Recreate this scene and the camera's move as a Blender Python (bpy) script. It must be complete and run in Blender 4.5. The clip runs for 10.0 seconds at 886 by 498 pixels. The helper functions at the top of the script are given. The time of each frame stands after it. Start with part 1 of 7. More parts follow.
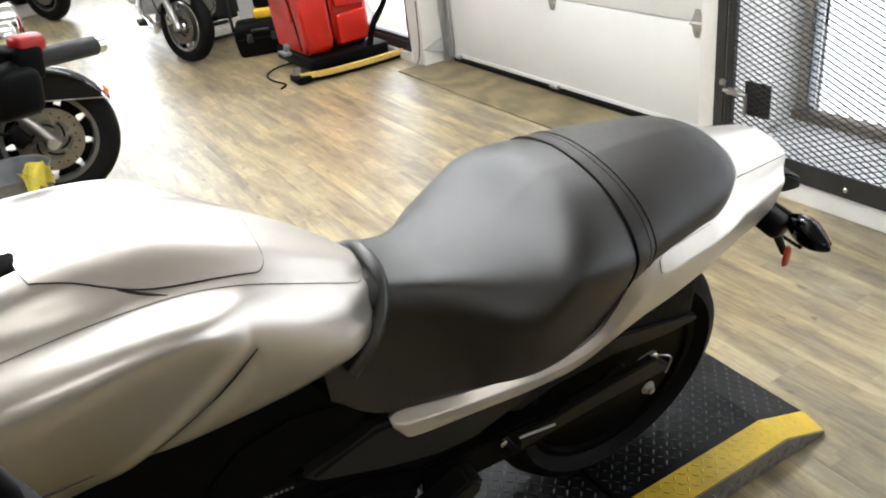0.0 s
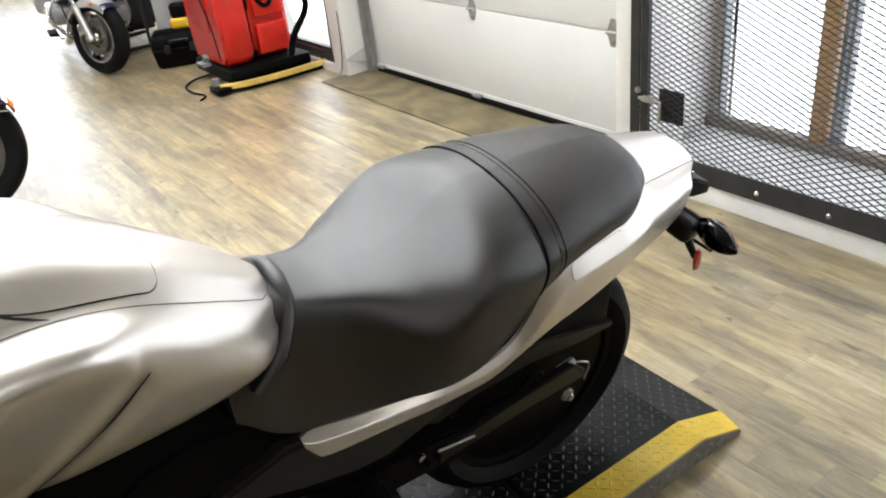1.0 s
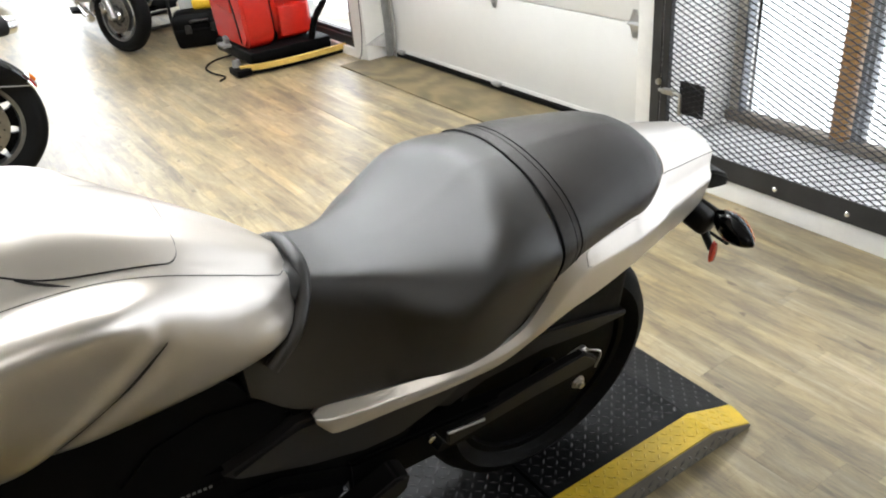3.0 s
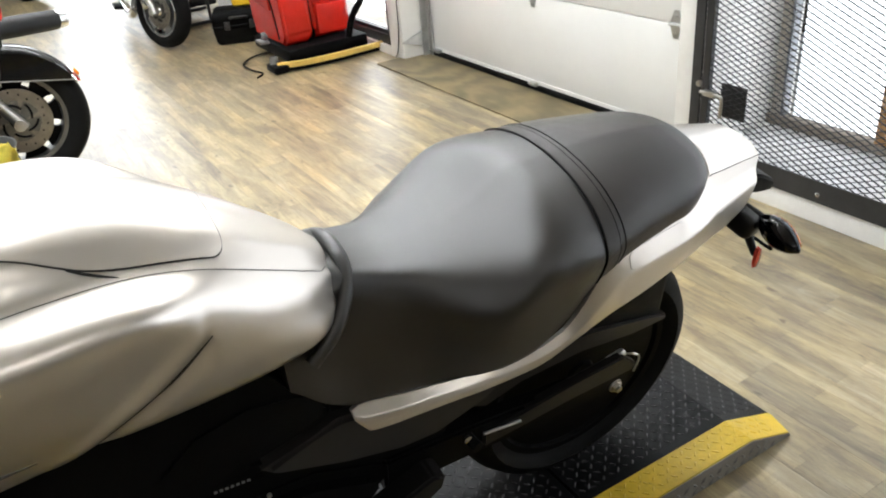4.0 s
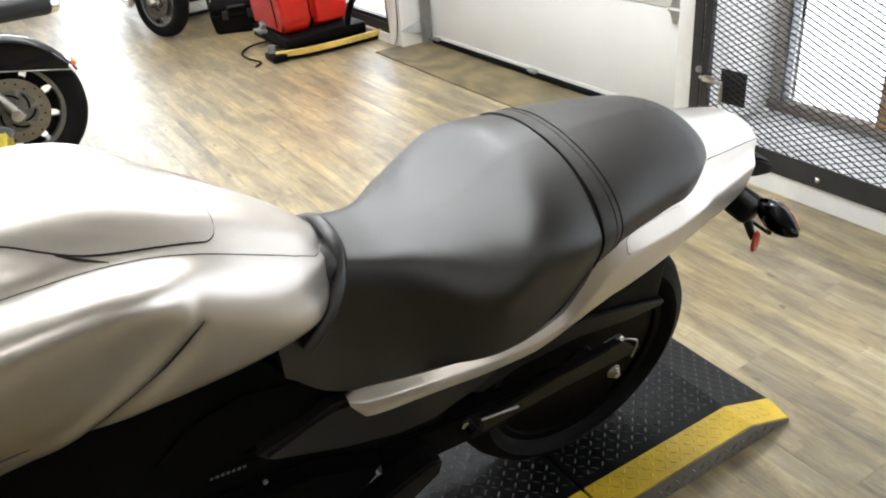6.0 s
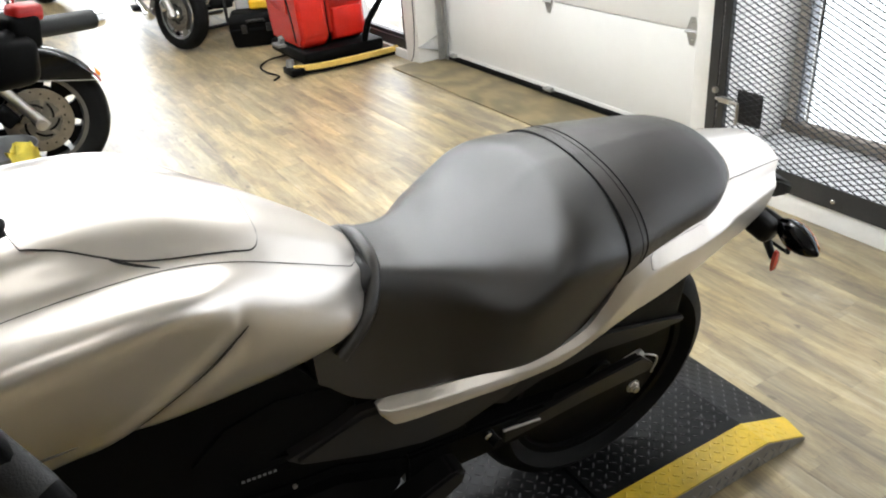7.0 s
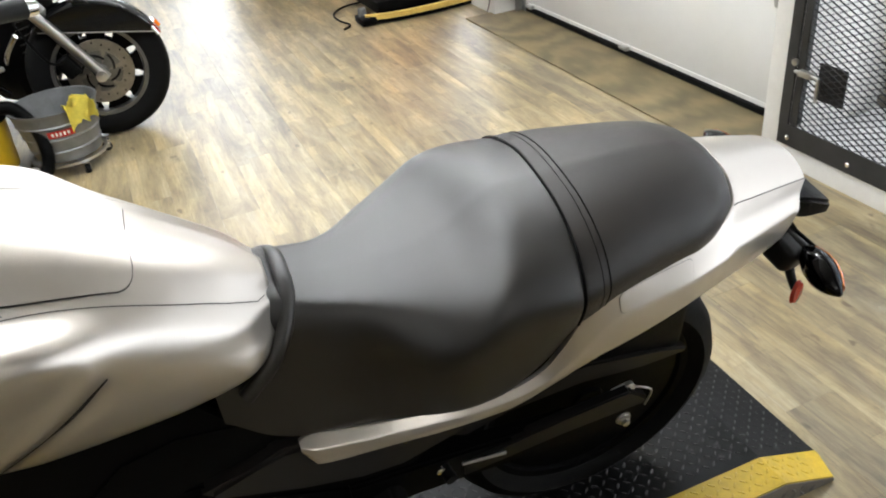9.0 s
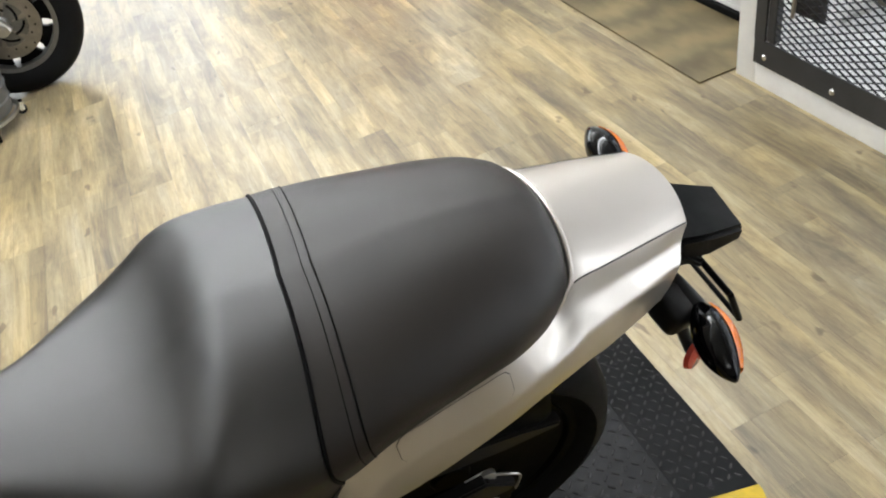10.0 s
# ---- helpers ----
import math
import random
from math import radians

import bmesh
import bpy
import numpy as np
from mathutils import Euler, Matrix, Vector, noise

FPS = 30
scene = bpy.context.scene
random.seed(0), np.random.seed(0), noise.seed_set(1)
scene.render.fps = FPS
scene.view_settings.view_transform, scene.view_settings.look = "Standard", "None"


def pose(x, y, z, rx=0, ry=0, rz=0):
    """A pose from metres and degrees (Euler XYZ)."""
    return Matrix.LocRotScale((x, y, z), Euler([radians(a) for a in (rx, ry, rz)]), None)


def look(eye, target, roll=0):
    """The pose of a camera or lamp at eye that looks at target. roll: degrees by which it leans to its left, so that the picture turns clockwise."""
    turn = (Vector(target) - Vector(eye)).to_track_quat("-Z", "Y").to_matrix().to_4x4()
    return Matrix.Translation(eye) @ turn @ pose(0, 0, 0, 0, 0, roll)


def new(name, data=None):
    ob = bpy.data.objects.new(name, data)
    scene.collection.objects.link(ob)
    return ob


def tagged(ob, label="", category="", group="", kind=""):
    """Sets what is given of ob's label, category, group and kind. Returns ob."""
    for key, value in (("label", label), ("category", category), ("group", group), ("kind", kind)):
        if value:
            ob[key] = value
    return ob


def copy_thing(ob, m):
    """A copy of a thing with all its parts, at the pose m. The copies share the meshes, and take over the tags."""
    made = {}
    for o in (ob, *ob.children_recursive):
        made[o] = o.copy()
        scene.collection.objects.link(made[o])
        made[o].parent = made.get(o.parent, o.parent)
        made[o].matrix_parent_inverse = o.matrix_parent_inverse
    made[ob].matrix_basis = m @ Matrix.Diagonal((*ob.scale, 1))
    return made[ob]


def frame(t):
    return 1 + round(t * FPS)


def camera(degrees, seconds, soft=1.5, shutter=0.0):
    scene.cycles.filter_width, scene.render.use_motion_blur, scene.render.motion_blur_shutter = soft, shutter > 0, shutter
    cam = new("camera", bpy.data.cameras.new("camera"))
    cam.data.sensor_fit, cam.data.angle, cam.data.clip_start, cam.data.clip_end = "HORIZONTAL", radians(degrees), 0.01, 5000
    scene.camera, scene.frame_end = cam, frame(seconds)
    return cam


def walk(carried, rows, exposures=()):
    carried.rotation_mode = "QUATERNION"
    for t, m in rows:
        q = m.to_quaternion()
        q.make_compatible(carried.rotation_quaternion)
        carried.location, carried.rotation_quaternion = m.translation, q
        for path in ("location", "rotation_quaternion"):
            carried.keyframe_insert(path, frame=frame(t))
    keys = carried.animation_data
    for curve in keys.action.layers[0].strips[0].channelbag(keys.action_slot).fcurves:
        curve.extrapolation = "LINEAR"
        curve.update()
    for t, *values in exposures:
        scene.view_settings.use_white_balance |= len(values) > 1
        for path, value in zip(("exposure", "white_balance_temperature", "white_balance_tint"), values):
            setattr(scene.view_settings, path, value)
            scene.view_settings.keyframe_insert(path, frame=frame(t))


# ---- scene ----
cam = camera(58.8, 10.0, 2.0)
PATH = [
    (0, (1.1005, 0.4246, 1.4233), (-0.2462, 1.1406, 0.5873), -8.0),
    (0.2, (1.1014, 0.4411, 1.4233), (-0.2192, 1.2232, 0.6038), -7.9),
    (0.5, (1.1101, 0.4567, 1.4251), (-0.1844, 1.3093, 0.6351), -7.3),
    (1, (1.1032, 0.4663, 1.4111), (-0.1696, 1.3102, 0.5768), -6.8),
    (1.5, (1.0953, 0.4559, 1.4085), (-0.1775, 1.2885, 0.5629), -5.8),
    (2, (1.1075, 0.4567, 1.4094), (-0.167, 1.2963, 0.5733), -5.8),
    (2.5, (1.1127, 0.4576, 1.4068), (-0.1566, 1.2937, 0.5594), -5.5),
    (4, (1.0927, 0.4437, 1.4024), (-0.2245, 1.2015, 0.5542), -5.6),
    (4.5, (1.1023, 0.435, 1.399), (-0.2149, 1.1893, 0.5481), -5.1),
    (5, (1.1058, 0.4446, 1.3911), (-0.1984, 1.1971, 0.5176), -5.4),
    (5.5, (1.0945, 0.4541, 1.3894), (-0.2062, 1.2041, 0.509), -6.1),
    (7, (1.1014, 0.408, 1.4059), (-0.2297, 1.1527, 0.5698), -5.2),
    (7.5, (1.1171, 0.3245, 1.4155), (-0.2071, 1.0466, 0.5472), -5.0),
    (8, (1.1214, 0.2819, 1.4024), (-0.1209, 1.0031, 0.4202), -1.4),
    (8.2, (1.1258, 0.3202, 1.3877), (-0.1253, 1.0014, 0.388), -2.4),
    (8.5, (1.0805, 0.4394, 1.3859), (-0.2653, 0.9788, 0.4237), -5.2),
    (8.8, (1.0823, 0.6125, 1.4181), (-0.321, 1.0745, 0.4976), -7.0),
    (9, (1.0536, 0.7099, 1.4303), (-0.3262, 1.2163, 0.5002), -6.9),
    (9.5, (0.9048, 0.9196, 1.4024), (-0.4011, 1.4068, 0.3602), -6.8),
    (10, (0.8074, 1.2015, 1.4077), (-0.4794, 1.5503, 0.2897), -13.8),
]
walk(cam, [(t, look(eye, target, roll)) for t, eye, target, roll in PATH], ((0.0, 0.12), (2.5, 0.15), (5.5, 0.14), (8.0, 0.24), (8.8, 0.02), (9.5, -0.15), (10.0, -0.07)))

# ---- world and light ----
world = bpy.data.worlds.new("sky")
world.use_nodes = True
scene.world = world
wn = world.node_tree.nodes
sky = wn.new("ShaderNodeTexSky")
sky.sky_type = 'NISHITA'
sky.sun_disc = False
sky.sun_elevation, sky.sun_rotation = radians(28), radians(200)
world.node_tree.links.new(sky.outputs[0], wn["Background"].inputs[0])
wn["Background"].inputs[1].default_value = 0.12


def area(name, m, sx, sy, power, color):
    d = bpy.data.lights.new(name, 'AREA')
    d.shape, d.size, d.size_y, d.energy, d.color = 'RECTANGLE', sx, sy, power, color
    ob = new(name, d)
    ob.matrix_world = m
    return ob


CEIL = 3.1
# unseen fixtures under the ceiling: x, y, watts; the last is added fill
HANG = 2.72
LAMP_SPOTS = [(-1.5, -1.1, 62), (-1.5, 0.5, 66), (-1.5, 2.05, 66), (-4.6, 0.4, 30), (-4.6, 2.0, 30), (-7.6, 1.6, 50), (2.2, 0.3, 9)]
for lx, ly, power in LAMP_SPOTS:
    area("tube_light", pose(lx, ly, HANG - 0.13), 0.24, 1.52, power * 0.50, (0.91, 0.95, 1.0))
    # added upward lamp, whitens the ceiling that glossy parts reflect
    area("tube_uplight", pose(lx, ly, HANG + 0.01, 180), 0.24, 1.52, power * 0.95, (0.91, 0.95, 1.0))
# daylight in the two window openings, and a fill lamp between
area("window_daylight", look((0.1, 3.3, 1.25), (0.0, 0.0, 0.6)), 2.0, 2.1, 8, (0.86, 0.93, 1.0))
# added lamp inside the recess, facing sideways to brighten the reveal
area("window_side_daylight", look((1.9, 3.20, 1.2), (-0.975, 3.12, 0.5)), 0.25, 2.0, 14, (0.90, 0.95, 1.0))
area("door_daylight", look((-4.1, 2.99, 0.95), (-4.0, 0.0, 0.4)), 0.95, 1.6, 8, (0.86, 0.93, 1.0))

# ---- materials ----


def nodes_of(name):
    m = bpy.data.materials.new(name)
    m.use_nodes = True
    nt = m.node_tree
    return m, nt.nodes, nt.links, nt.nodes["Principled BSDF"]


def mat(name, color, rough=0.5, metal=0.0, var=0.12, scale=9.0, bump=0.0, bscale=200.0, coat=0.0, rvar=0.12, stretch=(1, 1, 1), spec=0.5):
    """A surface with large and small variation of tone and gloss and a fine relief."""
    m, n, l, p = nodes_of(name)
    co = n.new("ShaderNodeTexCoord")
    mp = n.new("ShaderNodeMapping")
    mp.inputs["Scale"].default_value = stretch
    l.new(co.outputs["Object"], mp.inputs[0])
    a, b = n.new("ShaderNodeTexNoise"), n.new("ShaderNodeTexNoise")
    a.inputs["Scale"].default_value, a.inputs["Detail"].default_value = scale, 5
    b.inputs["Scale"].default_value, b.inputs["Detail"].default_value = scale * 9, 3
    l.new(mp.outputs[0], a.inputs[0]), l.new(mp.outputs[0], b.inputs[0])
    mix = n.new("ShaderNodeMath")
    mix.operation = 'MULTIPLY_ADD'
    mix.inputs[1].default_value = 0.4
    l.new(b.outputs[0], mix.inputs[0]), l.new(a.outputs[0], mix.inputs[2])
    ramp = n.new("ShaderNodeValToRGB")
    ramp.color_ramp.elements[0].position, ramp.color_ramp.elements[1].position = 0.42, 0.98
    ramp.color_ramp.elements[0].color = (*[c * (1 - var) for c in color], 1)
    ramp.color_ramp.elements[1].color = (*[min(1, c * (1 + var)) for c in color], 1)
    l.new(mix.outputs[0], ramp.inputs[0])
    l.new(ramp.outputs[0], p.inputs["Base Color"])
    rr = n.new("ShaderNodeMapRange")
    rr.inputs["From Min"].default_value, rr.inputs["From Max"].default_value = 0.4, 1.0
    rr.inputs["To Min"].default_value, rr.inputs["To Max"].default_value = max(0.02, rough * (1 - rvar)), min(1, rough * (1 + rvar))
    l.new(mix.outputs[0], rr.inputs[0])
    l.new(rr.outputs[0], p.inputs["Roughness"])
    p.inputs["Metallic"].default_value = metal
    p.inputs["Coat Weight"].default_value = coat
    p.inputs["Coat Roughness"].default_value = 0.08
    p.inputs["Specular IOR Level"].default_value = spec
    if bump:
        c = n.new("ShaderNodeTexNoise")
        c.inputs["Scale"].default_value, c.inputs["Detail"].default_value = bscale, 2
        l.new(mp.outputs[0], c.inputs[0])
        bp = n.new("ShaderNodeBump")
        bp.inputs["Strength"].default_value, bp.inputs["Distance"].default_value = bump, 0.002
        l.new(c.outputs[0], bp.inputs["Height"])
        l.new(bp.outputs[0], p.inputs["Normal"])
    return m


def glow(name, color, strength):
    m, n, l, p = nodes_of(name)
    p.inputs["Base Color"].default_value = (*color, 1)
    p.inputs["Emission Color"].default_value = (*color, 1)
    p.inputs["Emission Strength"].default_value = strength
    return m


SILVER = mat("silver_paint", (0.66, 0.615, 0.565), 0.33, 0.90, 0.03, 3, 0.04, 1500, 0.15, 0.03)
SEAT = mat("seat_vinyl", (0.0065, 0.0047, 0.0036), 0.36, 0, 0.10, 14, 0.22, 1100, 0, 0.015, spec=0.82)
SEAT_B = mat("pillion_vinyl", (0.0125, 0.0083, 0.0060), 0.42, 0, 0.10, 14, 0.25, 1100, 0, 0.02, spec=0.5)
BLACK_PLASTIC = mat("black_plastic", (0.0022, 0.0022, 0.0022), 0.52, 0, 0.2, 20, 0.1, 700, spec=0.07)
DARK_GREY = mat("dark_grey_plastic", (0.013, 0.0115, 0.0105), 0.40, 0, 0.15, 18, 0.12, 800)
GLOSS_BLACK = mat("gloss_black_paint", (0.003, 0.003, 0.0033), 0.08, 0, 0.2, 12, 0, 1, 0.0, spec=0.3)
RUBBER = mat("tyre_rubber", (0.0045, 0.0045, 0.0045), 0.68, 0, 0.25, 25, 0.25, 300, spec=0.12)
MIRROR_SHELL = mat("mirror_shell_plastic", (0.007, 0.007, 0.007), 0.50, 0, 0.15, 20, 0.04, 1500, rvar=0.04, spec=0.25)
GRIP = mat("grip_rubber", (0.005, 0.005, 0.005), 0.62, 0, 0.2, 25, 0.3, 500)
CHROME = mat("chrome", (0.75, 0.75, 0.74), 0.12, 1.0, 0.06, 12)
STEEL = mat("brushed_steel", (0.48, 0.47, 0.45), 0.34, 1.0, 0.15, 18, 0.08, 300)
DISC_STEEL = mat("brake_disc_steel", (0.24, 0.22, 0.195), 0.36, 0.9, 0.2, 25, 0.1, 300)
DARK_ALLOY = mat("dark_cast_alloy", (0.15, 0.145, 0.135), 0.42, 0.8, 0.2, 25, 0.1, 300)
ALLOY = mat("cast_alloy", (0.40, 0.40, 0.40), 0.38, 0.9, 0.15, 20, 0.1, 300)
RED_LENS = mat("red_reflector", (0.42, 0.03, 0.015), 0.18, 0, 0.2, 60, 0.1, 600)
ORANGE_LENS = mat("orange_lens", (0.75, 0.17, 0.01), 0.18, 0, 0.15, 60, 0.1, 600)
RED_PART = mat("red_switch", (0.55, 0.015, 0.01), 0.35, 0, 0.1, 30)
SEAM_GREY = mat("seam_shadow_grey", (0.07, 0.065, 0.06), 0.6, 0, 0.1, 30)
LABEL_GREY = mat("grey_label", (0.16, 0.16, 0.155), 0.5, 0, 0.1, 60)
DECK_BLACK = mat("black_plate_paint", (0.008, 0.008, 0.0085), 0.40, 0.0, 0.5, 7, 0.2, 260, 0, 0.2, spec=0.13)
TREAD_WORN = mat("worn_tread_paint", (0.012, 0.012, 0.0125), 0.40, 0.0, 0.5, 9, 0.2, 260, 0, 0.3, spec=0.5)
SATIN_BLACK = mat("satin_black_metal", (0.0055, 0.005, 0.0047), 0.40, 0, 0.2, 20, 0.1, 500, spec=0.3)
DECK_YELLOW = mat("yellow_plate_paint", (0.62, 0.42, 0.025), 0.42, 0, 0.28, 10, 0.2, 200, 0, 0.3)


def chip(m, color, lo, hi, scale):
    """Breaks the paint of m with worn spots of another colour."""
    n, l = m.node_tree.nodes, m.node_tree.links
    p = n["Principled BSDF"]
    src = p.inputs["Base Color"].links[0].from_socket
    co, t, r, x = n.new("ShaderNodeTexCoord"), n.new("ShaderNodeTexNoise"), n.new("ShaderNodeValToRGB"), n.new("ShaderNodeMix")
    t.inputs["Scale"].default_value, t.inputs["Detail"].default_value, t.inputs["Roughness"].default_value = scale, 7, 0.7
    r.color_ramp.elements[0].position, r.color_ramp.elements[1].position = lo, hi
    r.color_ramp.elements[0].color, r.color_ramp.elements[1].color = (0, 0, 0, 1), (1, 1, 1, 1)
    x.data_type = 'RGBA'
    x.inputs[7].default_value = (*color, 1)
    l.new(co.outputs["Object"], t.inputs[0]), l.new(t.outputs[0], r.inputs[0]), l.new(r.outputs[0], x.inputs[0])
    l.new(src, x.inputs[6]), l.new(x.outputs[2], p.inputs["Base Color"])
    return m


chip(DECK_YELLOW, (0.14, 0.10, 0.03), 0.64, 0.72, 40)
chip(DECK_BLACK, (0.075, 0.075, 0.078), 0.60, 0.70, 22)
ALU_PLATE = mat("aluminium_plate", (0.20, 0.195, 0.19), 0.52, 0.45, 0.22, 12, 0.15, 260, 0, 0.3)
# browner copy of the plate; the floor's reflection is put into its colour
SKIRT_PLATE = mat("floor_tinted_aluminium", (0.20, 0.185, 0.165), 0.42, 0.55, 0.25, 14, 0.15, 260, 0, 0.3)
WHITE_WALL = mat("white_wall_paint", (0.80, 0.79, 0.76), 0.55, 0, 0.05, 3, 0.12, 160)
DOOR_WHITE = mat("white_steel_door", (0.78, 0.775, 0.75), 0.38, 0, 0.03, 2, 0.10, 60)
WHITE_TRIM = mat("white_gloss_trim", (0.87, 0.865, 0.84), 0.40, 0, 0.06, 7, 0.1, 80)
# tone of the unseen east band, dark to weaken reflections
DARK_BAND = mat("dark_wall_band", (0.05, 0.048, 0.045), 0.6, 0, 0.15, 5)
# unseen wall, toned for what the tank's flank reflects
EAST_WALL = mat("cream_unseen_wall", (0.45, 0.43, 0.40), 0.7, 0, 0.08, 3)
# unseen walls, kept grey to cut the fill light
DIM_WALL = mat("dim_unseen_wall", (0.22, 0.22, 0.21), 0.7, 0, 0.15, 3)
CEILING_MAT = mat("white_ceiling_paint", (0.62, 0.62, 0.60), 0.8, 0, 0.05, 3)
TUB_STEEL = mat("dull_zinc", (0.20, 0.205, 0.21), 0.45, 0.55, 0.25, 14, 0.1, 150)
GREY_STEEL = mat("galvanised_steel", (0.46, 0.46, 0.45), 0.42, 0.85, 0.2, 16, 0.1, 150)
FRAME_BLACK = mat("black_steel_frame", (0.032, 0.032, 0.033), 0.40, 0.2, 0.3, 12, 0.2, 250)
MESH_MAT = mat("mesh_black_steel", (0.022, 0.022, 0.024), 0.45, 0.3, 0.3, 30)
BROWN_WOOD = mat("varnished_wood", (0.42, 0.22, 0.075), 0.45, 0, 0.3, 6, 0.2, 90, 0, 0.1, (1, 1, 0.12))
GREY_WOOD = mat("weathered_wood_sill", (0.30, 0.25, 0.20), 0.6, 0, 0.35, 6, 0.3, 90, 0, 0.1, (0.15, 1, 1))
PALE_WOOD = mat("pale_worn_wood", (0.58, 0.52, 0.44), 0.6, 0, 0.3, 8, 0.2, 90, 0, 0.1, (1, 1, 0.15))
SASH_GREY = mat("grey_metal_sash", (0.26, 0.27, 0.29), 0.4, 0.4, 0.15, 10)
LEDGE = mat("white_dusty_ledge", (0.80, 0.80, 0.80), 0.6, 0, 0.25, 7, 0.2, 60)
RED_SHELL = mat("red_shell_plastic", (0.50, 0.014, 0.007), 0.25, 0, 0.12, 8, 0.05, 80)
YELLOW_BAR = mat("yellow_wood_bar", (0.58, 0.40, 0.10), 0.55, 0, 0.25, 12, 0.2, 120)
YELLOW_PLASTIC = mat("yellow_plastic", (0.75, 0.47, 0.02), 0.4, 0, 0.08, 14)
CLOTH = mat("yellow_cloth", (0.72, 0.60, 0.09), 0.85, 0, 0.2, 25, 0.4, 250)
TAN = mat("tan_board", (0.45, 0.30, 0.12), 0.6, 0, 0.25, 7)
DARK_CLUTTER = mat("dark_fabric", (0.012, 0.012, 0.013), 0.8, 0, 0.4, 9, 0.3, 60)
PURPLE = mat("purple_plastic", (0.11, 0.03, 0.16), 0.4, 0, 0.15, 14)


def plank_material():
    """Pale vinyl oak with long grey and honey streaks, knots and a satin finish."""
    m, n, l, p = nodes_of("vinyl_oak")
    geo, info = n.new("ShaderNodeNewGeometry"), n.new("ShaderNodeObjectInfo")
    shift = n.new("ShaderNodeVectorMath")
    shift.operation = 'MULTIPLY_ADD'
    shift.inputs[1].default_value = (31.0, 17.0, 0)
    comb = n.new("ShaderNodeCombineXYZ")
    add = n.new("ShaderNodeMath")
    add.operation = 'ADD'
    l.new(info.outputs["Random"], add.inputs[0]), l.new(geo.outputs["Random Per Island"], add.inputs[1])
    for i in range(3):
        l.new(add.outputs[0], comb.inputs[i])
    l.new(comb.outputs[0], shift.inputs[0]), l.new(geo.outputs["Position"], shift.inputs[2])

    def noise_at(sx, sy, detail, rough=0.6, dist=0.0):
        mp, t = n.new("ShaderNodeMapping"), n.new("ShaderNodeTexNoise")
        mp.inputs["Scale"].default_value = (sx, sy, 1)
        t.inputs["Scale"].default_value, t.inputs["Detail"].default_value = 1, detail
        t.inputs["Roughness"].default_value, t.inputs["Distortion"].default_value = rough, dist
        l.new(shift.outputs[0], mp.inputs[0]), l.new(mp.outputs[0], t.inputs[0])
        return t.outputs[0]

    def ramp_of(src, *stops):
        r = n.new("ShaderNodeValToRGB")
        while len(r.color_ramp.elements) < len(stops):
            r.color_ramp.elements.new(0.5)
        for e, (pos, c) in zip(r.color_ramp.elements, stops):
            e.position, e.color = pos, (*c, 1)
        l.new(src, r.inputs[0])
        return r.outputs[0]

    def blend(fac, a, b, kind='MIX'):
        x = n.new("ShaderNodeMix")
        x.data_type, x.blend_type = 'RGBA', kind
        if isinstance(fac, float):
            x.inputs[0].default_value = fac
        else:
            l.new(fac, x.inputs[0])
        l.new(a, x.inputs[6]), l.new(b, x.inputs[7])
        return x.outputs[2]

    # printed strips, several to a plank, in two sizes
    def strip_print(width, height, dark, light, joint, ofs):
        b = n.new("ShaderNodeTexBrick")
        b.offset, b.offset_frequency, b.squash = ofs, 2, 1.0
        for key, val in (("Scale", 1.0), ("Mortar Size", 0.0005), ("Mortar Smooth", 0.6), ("Brick Width", width), ("Row Height", height), ("Bias", 0.0)):
            b.inputs[key].default_value = val
        b.inputs["Color1"].default_value, b.inputs["Color2"].default_value, b.inputs["Mortar"].default_value = (*dark, 1), (*light, 1), (*joint, 1)
        l.new(geo.outputs["Position"], b.inputs[0])
        return b.outputs[0]

    base = ramp_of(noise_at(1.5, 9, 6, 0.72, 0.5), (0.30, (0.125, 0.102, 0.080)), (0.41, (0.245, 0.202, 0.130)), (0.52, (0.395, 0.332, 0.205)), (0.68, (0.545, 0.492, 0.370)))
    tone = ramp_of(add.outputs[0], (0.0, (0.80, 0.82, 0.86)), (0.5, (1.0, 0.98, 0.94)), (1.0, (1.0, 0.95, 0.84)))
    col = blend(0.8, base, tone, 'MULTIPLY')
    col = blend(0.85, col, strip_print(0.34, 0.05, (0.68, 0.66, 0.64), (1.12, 1.09, 1.02), (0.50, 0.46, 0.40), 0.37), 'MULTIPLY')
    col = blend(0.6, col, strip_print(0.23, 0.075, (0.78, 0.78, 0.80), (1.10, 1.07, 0.98), (0.7, 0.67, 0.6), 0.61), 'MULTIPLY')
    haze = ramp_of(noise_at(2.4, 5.5, 3, 0.6, 0.3), (0.40, (0.84, 0.85, 0.87)), (0.62, (1.08, 1.05, 0.95)))
    col = blend(0.8, col, haze, 'MULTIPLY')
    fine = ramp_of(noise_at(9, 90, 5, 0.8), (0.35, (0.70, 0.68, 0.65)), (0.6, (1.05, 1.05, 1.03)))
    col = blend(0.7, col, fine, 'MULTIPLY')
    stain = ramp_of(noise_at(5.5, 20, 5, 0.78, 0.5), (0.54, (1, 1, 1)), (0.68, (0.56, 0.53, 0.54)))
    col = blend(0.55, col, stain, 'MULTIPLY')
    knots = ramp_of(noise_at(9, 17, 2, 0.5), (0.69, (1, 1, 1)), (0.735, (0.30, 0.25, 0.22)))
    col = blend(0.75, col, knots, 'MULTIPLY')
    l.new(col, p.inputs["Base Color"])
    rr = n.new("ShaderNodeMapRange")
    rr.inputs["To Min"].default_value, rr.inputs["To Max"].default_value = 0.28, 0.46
    l.new(noise_at(2.5, 30, 4), rr.inputs[0])
